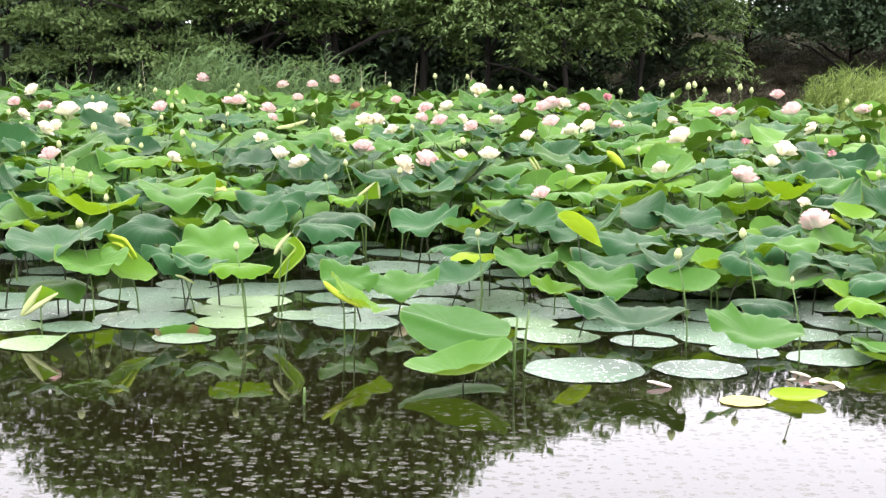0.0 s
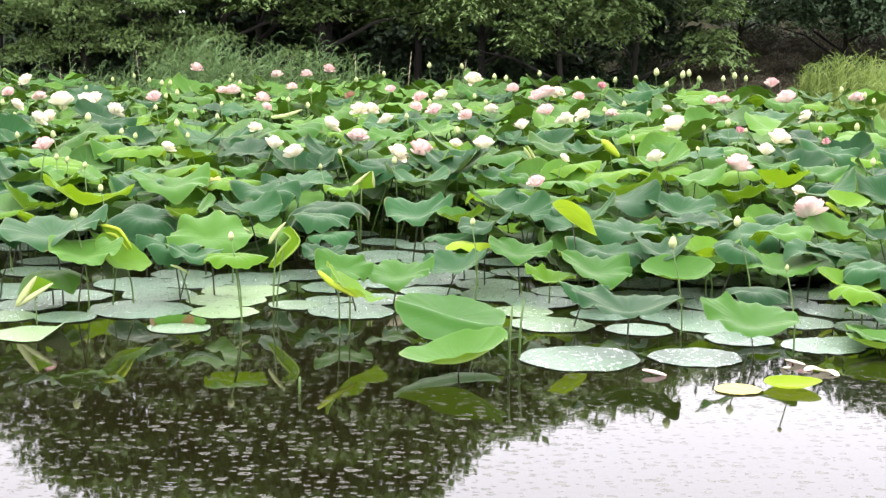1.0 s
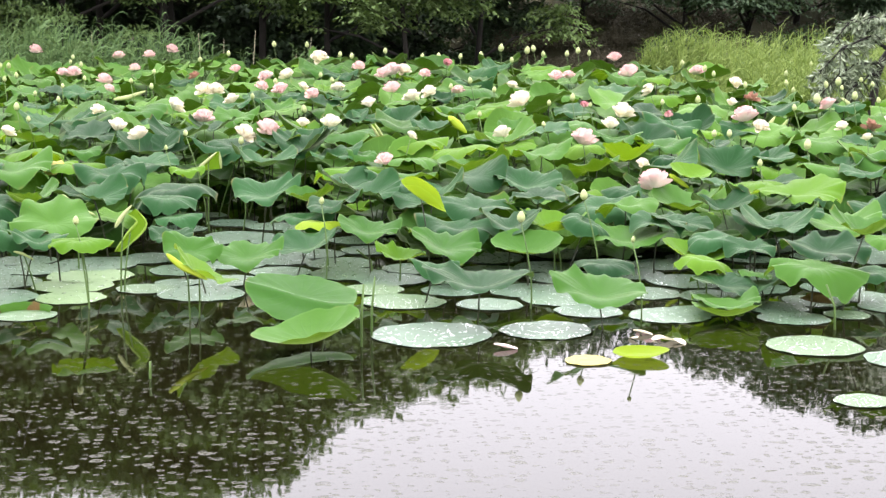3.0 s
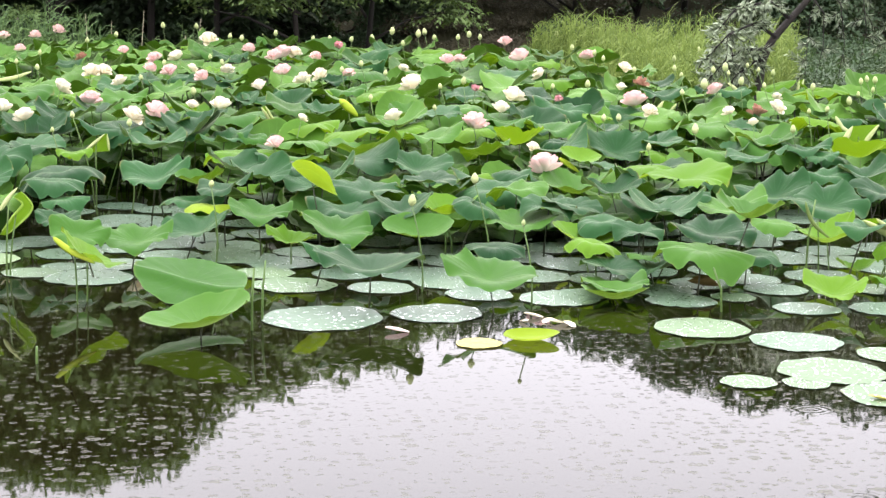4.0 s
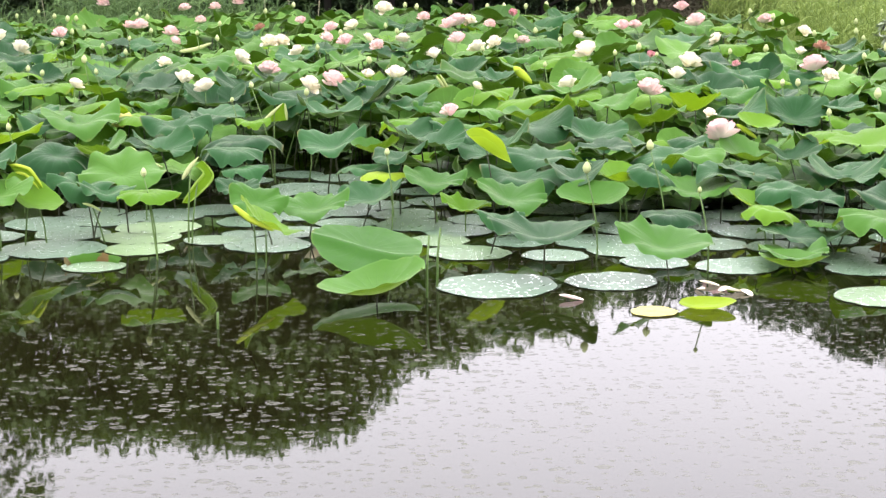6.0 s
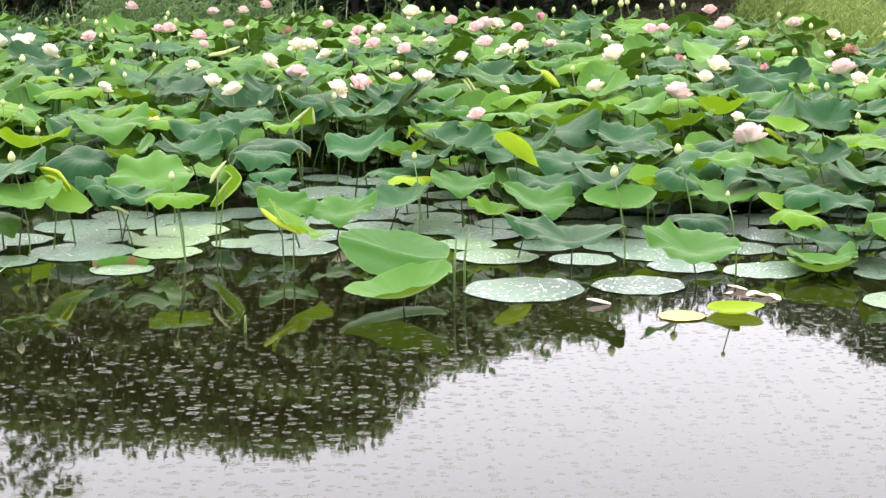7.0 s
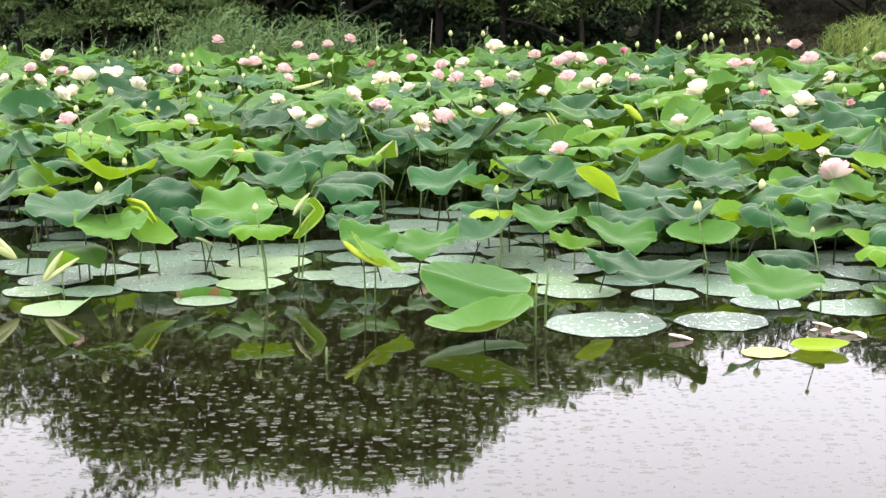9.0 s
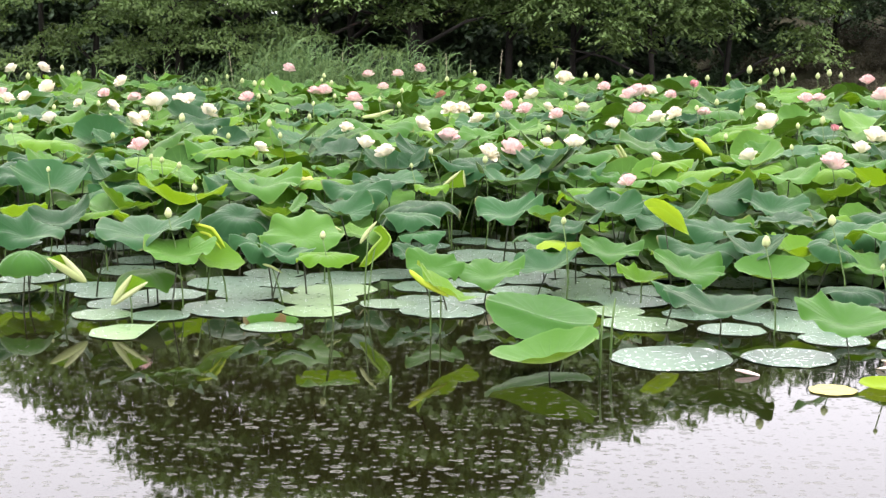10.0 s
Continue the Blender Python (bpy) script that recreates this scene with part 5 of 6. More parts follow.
lotus_flower(1.772, 13.315, 0.667, 0.168, "c", 15, 9, 190)
lotus_flower(0.998, 13.173, 0.673, 0.101, "c", 16, 5, 97)
lotus_flower(3.122, 18.904, 0.853, 0.204, "p", 22, 13, 27)
lotus_flower(3.294, 18.993, 0.863, 0.171, "p", 23, 13, 241)
lotus_flower(4.169, 19.747, 0.846, 0.284, "p", 1, 11, 46)
lotus_flower(4.658, 23.122, 0.911, 0.229, "p", 23, 5, 22)
lotus_flower(2.381, 13.01, 0.625, 0.246, "p", 4, 4, 205)
lotus_flower(2.74, 13.754, 0.696, 0.186, "o", 18, 12, 79)
lotus_flower(3.044, 14.719, 0.725, 0.239, "c", 0, 12, 5)
lotus_flower(3.809, 16.976, 0.812, 0.183, "c", 21, -11, 292)
lotus_flower(3.415, 14.414, 0.746, 0.11, "r", 19, 11, 198)
lotus_flower(2.57, 11.227, 0.479, 0.253, "p", 21, -8, 242)
lotus_flower(5.043, 19.902, 0.87, 0.197, "p", 8, 11, 278)
lotus_flower(2.617, 11.873, 0.572, 0.107, "c", 11, 1, 10)
lotus_flower(0.54, 17.14, 0.82, 0.17, "c", 1, 3, 176)
lotus_flower(-0.609, 20.13, 0.884, 0.154, "p", 21, 3, 50)
lotus_flower(-1.031, 18.876, 0.868, 0.144, "b", 9, 7, 188)
lotus_flower(2.799, 15.284, 0.773, 0.117, "r", 0, 9, 298)
lotus_flower(2.41, 17.439, 0.837, 0.141, "c", 2, 1, 137)
lotus_flower(0.17, 17.303, 0.835, 0.132, "c", 19, -5, 84)
lotus_flower(4.278, 15.517, 0.775, 0.14, "o", 12, 13, 34)
lotus_flower(4.096, 14.362, 0.708, 0.259, "p", 3, 3, 319)
lotus_flower(4.655, 16.097, 0.786, 0.174, "b", 12, -2, 309)
lotus_flower(5.223, 15.424, 0.762, 0.181, "p", 19, -12, 317)
lotus_flower(4.734, 13.61, 0.698, 0.135, "c", 5, -6, 301)
lotus_flower(4.996, 13.653, 0.689, 0.184, "b", 10, 8, 60)
lotus_flower(5.273, 13.926, 0.711, 0.176, "c", 21, -9, 54)
lotus_flower(4.738, 13.015, 0.66, 0.105, "c", 12, -5, 195)
lotus_flower(4.02, 13.645, 0.694, 0.16, "c", 22, 6, 2)
lotus_flower(5.119, 20.131, 0.878, 0.181, "p", 7, 1, 175)
lotus_flower(4.962, 17.859, 0.842, 0.177, "c", 17, -0, 27)
lotus_flower(5.57, 14.694, 0.755, 0.112, "c", 6, 10, 128)
lotus_flower(-7.644, 23.927, 0.926, 0.215, "c", 18, 14, 226)
lotus_flower(-7.34, 24.38, 0.924, 0.241, "c", 16, 3, 113)
lotus_flower(-5.787, 19.498, 0.848, 0.263, "c", 22, -1, 328)
lotus_flower(-5.539, 17.763, 0.839, 0.176, "c", 7, 10, 283)
lotus_flower(-5.691, 17.59, 0.834, 0.174, "c", 15, -2, 51)
lotus_flower(-4.579, 15.42, 0.765, 0.167, "c", 19, -4, 238)
lotus_flower(-6.019, 18.468, 0.86, 0.15, "p", 3, -12, 52)
lotus_flower(-4.74, 17.052, 0.827, 0.131, "c", 19, -9, 325)
lotus_flower(0.729, 12.1, 0.566, 0.159, "p", 8, 0, 40)
lotus_flower(-2.916, 12.108, 0.781, 0.175, "p", 8, 0, 40)

# ---- buds ----
lotus_bud(-2.2, 9.836, 0.558, 0.063, -2)
lotus_bud(-1.218, 9.563, 0.479, 0.05, 1)
lotus_bud(-2.345, 11.32, 0.564, 0.05, -2)
lotus_bud(-3.238, 15.102, 0.796, 0.08, 2)
lotus_bud(-3.228, 13.704, 0.748, 0.06, -6)
lotus_bud(-2.353, 14.683, 0.788, 0.069, -1)
lotus_bud(-2.545, 13.696, 0.751, 0.052, 6)
lotus_bud(-2.11, 13.753, 0.755, 0.052, -4)
lotus_bud(1.356, 9.369, 0.501, 0.066, 2)
lotus_bud(1.835, 9.963, 0.558, 0.064, -2)
lotus_bud(-0.892, 12.309, 0.653, 0.04, -3)
lotus_bud(-0.786, 13.004, 0.701, 0.05, -7)
lotus_bud(0.161, 14.459, 0.781, 0.068, -7)
lotus_bud(0.219, 10.408, 0.484, 0.046, 6)
lotus_bud(-0.348, 12.638, 0.67, 0.056, 5)
lotus_bud(1.931, 8.951, 0.443, 0.034, 4)
lotus_bud(3.553, 24.166, 0.965, 0.113, 4)
lotus_bud(3.206, 24.5, 0.987, 0.115, 6)
lotus_bud(3.702, 24.5, 0.987, 0.101, -5)
lotus_bud(2.949, 21.423, 0.944, 0.075, 1)
lotus_bud(2.697, 22.729, 0.954, 0.093, -0)
lotus_bud(3.623, 23.068, 0.965, 0.081, 1)
lotus_bud(2.365, 22.317, 0.956, 0.078, 6)
lotus_bud(2.739, 15.589, 0.815, 0.073, 4)
lotus_bud(2.081, 16.392, 0.849, 0.058, 7)
lotus_bud(2.428, 15.045, 0.807, 0.053, -5)
lotus_bud(2.777, 14.855, 0.806, 0.044, 2)
lotus_bud(3.986, 23.2, 0.967, 0.082, 2)
lotus_bud(4.308, 24.119, 0.972, 0.099, 3)
lotus_bud(4.328, 23.325, 0.969, 0.082, 2)
lotus_bud(3.438, 12.95, 0.693, 0.057, 5)
lotus_bud(3.508, 15.096, 0.809, 0.053, -3)
lotus_bud(-4.401, 16.524, 0.853, 0.058, 6)
lotus_bud(-3.265, 19.905, 0.924, 0.07, -1)
lotus_bud(-3.361, 19.871, 0.923, 0.07, 1)
lotus_bud(0.887, 22.361, 0.956, 0.079, 6)
lotus_bud(0.746, 22.76, 0.961, 0.08, 3)
lotus_bud(0.49, 17.509, 0.883, 0.062, -3)
lotus_bud(1.964, 17.488, 0.88, 0.067, -4)
lotus_bud(1.236, 15.456, 0.82, 0.054, -2)
lotus_bud(-0.111, 17.371, 0.879, 0.061, 2)
lotus_bud(-2.641, 12.182, 0.639, 0.05, 7)
lotus_bud(-2.936, 12.545, 0.667, 0.048, 6)
lotus_bud(-3.61, 20.429, 0.933, 0.066, -1)
lotus_bud(-2.458, 20.19, 0.93, 0.065, -1)
lotus_bud(-1.095, 21.346, 0.946, 0.069, 4)
lotus_bud(-0.785, 22.957, 0.967, 0.074, -3)
lotus_bud(-0.167, 24.5, 1.046, 0.086, -1)
lotus_bud(0.321, 24.5, 1.039, 0.086, -7)
lotus_bud(2.091, 22.509, 0.958, 0.079, -4)
lotus_bud(1.681, 16.75, 0.86, 0.059, 1)
lotus_bud(-1.477, 18.756, 0.911, 0.06, 3)
lotus_bud(-1.607, 17.386, 0.882, 0.056, 2)
lotus_bud(-2.078, 15.343, 0.817, 0.054, -2)
lotus_bud(-2.706, 13.939, 0.769, 0.053, 6)
lotus_bud(1.657, 14.024, 0.776, 0.049, 2)
lotus_bud(2.127, 13.451, 0.735, 0.047, -5)
lotus_bud(5.099, 20.88, 0.936, 0.073, -6)
lotus_bud(5.095, 19.737, 0.918, 0.075, 7)
lotus_bud(5.721, 24.5, 0.991, 0.086, 7)
lotus_bud(1.852, 22.421, 0.96, 0.072, 6)
lotus_bud(1.434, 23.823, 0.975, 0.084, 1)
lotus_bud(0.385, 18.298, 0.905, 0.059, -3)
lotus_bud(-0.315, 15.71, 0.828, 0.055, -6)
lotus_bud(-1.346, 16.745, 0.86, 0.059, -3)
lotus_bud(-3.931, 15.185, 0.812, 0.053, -4)
lotus_bud(-2.826, 12.423, 0.658, 0.047, 6)
lotus_bud(-4.023, 18.69, 0.913, 0.055, 5)
lotus_bud(-2.934, 17.591, 0.888, 0.057, 4)
lotus_bud(-2.887, 18.091, 0.9, 0.064, -5)
lotus_bud(-2.806, 16.221, 0.846, 0.052, -4)
lotus_bud(-3.982, 21.411, 0.953, 0.056, -3)
lotus_bud(-2.658, 20.776, 0.944, 0.055, 6)
lotus_bud(-2.762, 21.881, 0.956, 0.064, -5)
lotus_bud(-2.125, 17.71, 0.895, 0.052, 4)
lotus_bud(-2.378, 15.935, 0.837, 0.051, 3)
lotus_bud(-4.085, 20.523, 0.941, 0.054, 1)
lotus_bud(-2.229, 16.749, 0.865, 0.049, 6)
lotus_bud(5.351, 17.229, 0.875, 0.061, -3)
lotus_bud(5.172, 16.409, 0.852, 0.053, 0)
lotus_bud(5.767, 16.65, 0.859, 0.054, -5)
lotus_bud(5.667, 15.299, 0.813, 0.058, -6)
lotus_bud(6.26, 17.096, 0.873, 0.055, -7)
lotus_bud(6.337, 17.677, 0.891, 0.057, -3)
lotus_bud(7.072, 16.102, 0.835, 0.066, -5)
lotus_bud(6.304, 14.524, 0.791, 0.051, -6)
lotus_bud(6.757, 21.59, 0.952, 0.063, 7)
lotus_bud(6.739, 20.671, 0.937, 0.067, -3)
lotus_bud(5.347, 13.339, 0.727, 0.047, 5)
lotus_bud(6.637, 14.965, 0.805, 0.053, 3)
lotus_bud(4.035, 12.394, 0.64, 0.08, 3)
lotus_bud(3.434, 11.621, 0.589, 0.054, 2)
lotus_bud(5.586, 15.758, 0.816, 0.083, 6)
lotus_bud(5.988, 17.427, 0.865, 0.092, 5)
lotus_bud(6.295, 16.758, 0.858, 0.064, 3)
lotus_bud(4.847, 12.401, 0.647, 0.065, 1)
lotus_bud(5.098, 15.436, 0.797, 0.1, 3)
lotus_bud(3.91, 15.363, 0.808, 0.072, 3)
lotus_bud(6.893, 15.844, 0.827, 0.065, 1)
lotus_bud(7.105, 15.98, 0.827, 0.075, 0)
lotus_bud(5.968, 13.94, 0.759, 0.074, -5)
lotus_bud(7.239, 15.866, 0.81, 0.102, 5)
lotus_bud(3.564, 12.946, 0.691, 0.061, -0)
lotus_bud(5.733, 17.052, 0.864, 0.07, -6)
lotus_bud(4.618, 14.597, 0.789, 0.06, -5)
lotus_bud(6.126, 15.214, 0.804, 0.071, 5)
lotus_bud(4.83, 16.977, 0.864, 0.065, -3)
lotus_bud(4.911, 18.587, 0.906, 0.065, -2)
lotus_bud(5.798, 18.705, 0.908, 0.066, 3)
lotus_bud(5.551, 13.437, 0.73, 0.055, 5)
lotus_bud(-6.489, 20.951, 0.931, 0.086, -2)
lotus_bud(-4.768, 15.103, 0.805, 0.062, -2)
lotus_bud(-6.71, 23.267, 0.971, 0.075, -1)
lotus_bud(-6.052, 21.778, 0.952, 0.07, -7)
lotus_bud(-3.565, 11.929, 0.623, 0.042, 5)
lotus_bud(-4.521, 14.072, 0.771, 0.062, -7)
lotus_bud(-4.713, 16.015, 0.837, 0.056, 6)
lotus_bud(-3.511, 13.635, 0.747, 0.052, -5)

# ---- fallen petals, cut stalks, a withered leaf ----
fallen_petal(1.909, 8.541, 0.106, "c", 70)
fallen_petal(1.995, 8.354, 0.127, "c", 100)
fallen_petal(2.054, 8.305, 0.086, "c", 20)
fallen_petal(1.962, 8.401, 0.075, "c", 300)
fallen_petal(1.119, 8.22, 0.125, "p", 80)
fallen_petal(1.832, 8.413, 0.07, "c", 200)
fallen_petal(3.062, 6.627, 0.105, "s", 80)
cut_stalk(0.376, 8.336, 0.015, 0.328)
cut_stalk(0.441, 8.583, 0.022, 0.325)
cut_stalk(-0.652, 7.682, 0.002, 0.083)
cut_stalk(1.821, 10.635, -0.041, 0.18)
cut_stalk(0.589, 10.671, -0.134, 0.148)
cut_stalk(3.939, 9.757, 0.049, 0.472)
cut_stalk(3.014, 8.607, -0.071, 0.251)
lotus_leaf(3.069, 9.144, 0.05, 0.2, "fold", "b", 10, 8, 0)


# ---- the rest of the lotus bed ----
def canopy(d):
    """Height of the leaves above the water, by distance from the near bank."""
    return float(np.interp(d, (8, 9, 10, 12, 14, 18, 24, 30), (0.12, 0.2, 0.3, 0.48, 0.63, 0.76, 0.85, 0.9)))


def fill_bed():
    rng = random.Random(11)
    cells = {}
    for x, y, s in leaf_spots:
        cells.setdefault((int(x // 1), int(y // 1)), []).append((x, y, s))

    def clash(x, y, s):
        for i in (-1, 0, 1):
            for j in (-1, 0, 1):
                for a, b, c in cells.get((int(x // 1) + i, int(y // 1) + j), ()):
                    if math.hypot(a - x, (b - y) * 0.9) < 0.29 * (c + s):
                        return True
        return False

    verts, faces, uvs, stalks, stalk_faces = [], [], [], [], []
    shapes = ("wavy", "wavy", "dish", "droop", "saddle", "wavy", "flat")
    arrays = {(s, k): blade_arrays(s, k, 32, 4) for s in set(shapes) for k in range(7)}
    near = 0
    y = FILL_FROM
    while y < 25.0:
        x = y * -0.42
        while x < y * 0.56:
            px, py = x + rng.uniform(-0.17, 0.17), y + rng.uniform(-0.15, 0.15)
            x += 0.28
            if py > far_edge(px / py) - 0.1 or py < bed_front(px / py) + rng.uniform(-0.1, 0.3):
                continue
            size = rng.uniform(0.36, 0.60)
            if clash(px, py, size):
                continue
            z = canopy(py) + rng.uniform(-0.26, 0.0)
            if rng.random() < 0.22:
                z -= 0.2
            shape = rng.choice(shapes)
            tilt, side = rng.gauss(0, 10), rng.gauss(0, 11)
            if near < 40:
                near += 1
                tone = "d" if rng.random() < 0.62 else "m" if rng.random() < 0.75 else "y"
                lotus_leaf(px, py, z, size, shape, tone, tilt, side)
                continue
            cells.setdefault((int(px // 1), int(py // 1)), []).append((px, py, size * 0.9))
            v, f, uv = arrays[shape, rng.randrange(7)]
            m = pose(px, py, z, tilt, side, 0) @ pose(0, 0, 0, 0, 0, rng.gauss(0, 50)) @ Matrix.Scale(size / 2, 4)
            base = len(verts)
            verts.extend(tuple(m @ Vector(p)) for p in v)
            uvs.extend(uv)
            faces.extend(tuple(i + base for i in g) for g in f)
            sv, sf = tube([(px, py, z), (px + rng.uniform(-0.06, 0.06), py, z * 0.5), (px, py, -0.3)], [0.006, 0.006, 0.007], 4)
            base = len(stalks)
            stalks.extend(sv)
            stalk_faces.extend(tuple(i + base for i in g) for g in sf)
        y += 0.28
    # a lower storey in the shade of the first
    y = FILL_FROM - 0.2
    while y < 25.0:
        x = y * -0.42
        while x < y * 0.56:
            px, py = x + rng.uniform(-0.17, 0.17), y + rng.uniform(-0.15, 0.15)
            x += 0.30
            if py > far_edge(px / py) - 0.2 or py < bed_front(px / py) - 0.2 + rng.uniform(-0.2, 0.3):
                continue
            size, z = rng.uniform(0.34, 0.52), canopy(py) * rng.uniform(0.22, 0.66)
            v, f, uv = arrays[rng.choice(shapes), rng.randrange(7)]
            m = pose(px, py, z, rng.gauss(6, 12), rng.gauss(0, 12), 0) @ pose(0, 0, 0, 0, 0, rng.gauss(0, 50)) @ Matrix.Scale(size / 2, 4)
            base = len(verts)
            verts.extend(tuple(m @ Vector(p)) for p in v)
            uvs.extend(uv)
            faces.extend(tuple(i + base for i in g) for g in f)
        y += 0.32
    bed = new("lotus_bed", None)
    bed.matrix_basis = pose(0, 0, 0)
    leaves = new("leaves", mesh_of("leaves", verts, faces, LEAF_FIELD, uvs))
    leaves.parent = bed
    # bed stalks are coloured dark to stand for the shaded gaps
    stems = new("stems", mesh_of("stems", stalks, stalk_faces, STEM_SHADED))
    stems.parent = bed
    tagged(bed, "dense bed of green lotus leaves on stalks", "lotus leaves", kind="stuff")
    for ob in (leaves, stems):
        tagged(ob, kind="stuff")


def bed_front(bearing):
    """Where the dense bed begins, by bearing x / y."""
    return float(np.interp(bearing, (-0.35, -0.26, -0.22, -0.10, -0.07, 0.02, 0.06, 0.12, 0.30, 0.38, 0.5), (13.2, 13.0, 11.6, 11.8, 13.6, 13.6, 11.6, 10.9, 10.9, 12.4, 12.2)))


FILL_FROM = 10.6
fill_bed()


def fill_pads():
    """Older floating leaves that close the water in front of and under the bed."""
    rng = random.Random(5)
    for _ in range(1800):
        b, y = rng.uniform(-0.02, 0.40), rng.uniform(9.0, 12.6)
        x, size = b * y, rng.uniform(0.36, 0.54)
        if y > bed_front(b) + 0.7 or y < pad_front(b):
            continue
        if any(math.hypot(px - x, py - y) < 0.42 * (size + ps) for px, py, ps in pad_spots):
            continue
        lotus_leaf(x, y, 0.006 + 0.002 * rng.random(), size, "pad", "g", 0.0)


def pad_front(bearing):
    """The near edge of the close-set floating leaves."""
    return float(np.interp(bearing, (-0.02, 0.02, 0.08, 0.2, 0.3, 0.37), (10.2, 9.8, 9.45, 9.3, 9.2, 9.1)))


fill_pads()


# ---- the far bank: grass, reeds, trees ----
GRASS = plain_material("reed_green", (0.026, 0.066, 0.018), (0.125, 0.200, 0.068), 3.0, 0.6, 0.2, (0.14, 0.22, 0.06), 0.1, "island", 0.8)
MEADOW = plain_material("meadow_green", (0.052, 0.092, 0.016), (0.19, 0.25, 0.058), 3.0, 0.65, 0.2, (0.18, 0.26, 0.05), 0.1, "island", 0.8)
LITTER = plain_material("dead_brush", (0.045, 0.042, 0.024), (0.075, 0.066, 0.040), 0.5, 0.9, 0.0, (0, 0, 0), 0.2, "island", 0.3)
DRY = plain_material("dry_reed", (0.16, 0.15, 0.09), (0.26, 0.24, 0.16), 5.0, 0.7)
SILVER = plain_material("willow_silver", (0.020, 0.034, 0.018), (0.36, 0.43, 0.28), 3.5, 0.45, 0.08, (0.08, 0.12, 0.04), 0.1, "island", 0.55)
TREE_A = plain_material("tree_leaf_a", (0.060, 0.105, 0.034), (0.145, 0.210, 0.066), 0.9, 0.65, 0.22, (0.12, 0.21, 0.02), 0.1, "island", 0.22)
# foliage behind the front row: hollow shade is put into the leaf colour
TREE_SHADED = plain_material("tree_leaf_b", (0.024, 0.044, 0.024), (0.050, 0.082, 0.036), 0.8, 0.65, 0.2, (0.05, 0.10, 0.015), 0.1, "island", 0.35)


def blades(name, label, count, spot, height, material, seed, lean=0.5):
    """Long bent grass blades as one object; spot(rng) gives each one's foot."""
    rng = random.Random(seed)
    verts, faces = [], []
    for _ in range(count):
        x, y = spot(rng)
        foot = Vector((x, y, max(-0.1, ground_height(x, y)) - 0.05))
        tall = height(x, y) * rng.uniform(0.6, 1.1)
        way, bend, wide = rng.uniform(0, 2 * math.pi), rng.uniform(0.15, 1.0) * lean, rng.uniform(0.008, 0.024)
        across = Vector((math.cos(way + 1.57), math.sin(way + 1.57), 0)).lerp(Vector((1, 0, 0)), 0.6) * wide
        base, steps = len(verts), 5
        for k in range(steps + 1):
            t = k / steps
            out = bend * tall * t ** 2.4
            p = foot + Vector((math.cos(way) * out, math.sin(way) * out, tall * (t - 0.35 * bend * t ** 3.2)))
            half = across * (1 - t ** 1.6 * 0.93)
            verts.extend((tuple(p - half), tuple(p + half)))
        faces.extend((base + 2 * k, base + 2 * k + 1, base + 2 * k + 3, base + 2 * k + 2) for k in range(steps))
    ob = new(name, mesh_of(name, verts, faces, material))
    return tagged(ob, label, "grass", kind="stuff")


def leafy(boughs, leaf, cover, rng, slim=0.5):
    """Corners of many small pointed leaves over the tops of boughs: (centre, radius)."""
    out = []
    for centre, rad in boughs:
        k = int(cover * rad * rad / (leaf * leaf))
        d = rng.normal(size=(k, 3))
        d[:, 2] = np.where(d[:, 2] < -0.25, -d[:, 2] * 0.7, d[:, 2])
        d /= np.linalg.norm(d, axis=1)[:, None]
        lump = 1 + 0.22 * np.sin(5 * d[:, :1] + centre[0] * 3) * np.cos(4 * d[:, 1:2] + centre[2] * 5) + 0.12 * np.sin(9 * d[:, 2:] + centre[1])
        c = np.array(centre) + d * rad * rng.uniform(0.6, 1.05, (k, 1)) * lump * np.array((1.2, 1.2, 0.72))
        axis = d * 0.8 + rng.normal(size=(k, 3)) * 0.55
        axis[:, 2] -= 0.45
        axis /= np.linalg.norm(axis, axis=1)[:, None]
        up = d * 0.7 + rng.normal(size=(k, 3)) * 0.45 + np.array((0, 0, 0.8))
        wide = np.cross(axis, up)
        wide /= np.linalg.norm(wide, axis=1)[:, None] + 1e-9
        size = leaf * rng.uniform(0.6, 1.3, (k, 1))
        out.append(np.stack([c - axis * size, c + wide * size * slim, c + axis * size, c - wide * size * slim], 1))
    return np.concatenate(out)


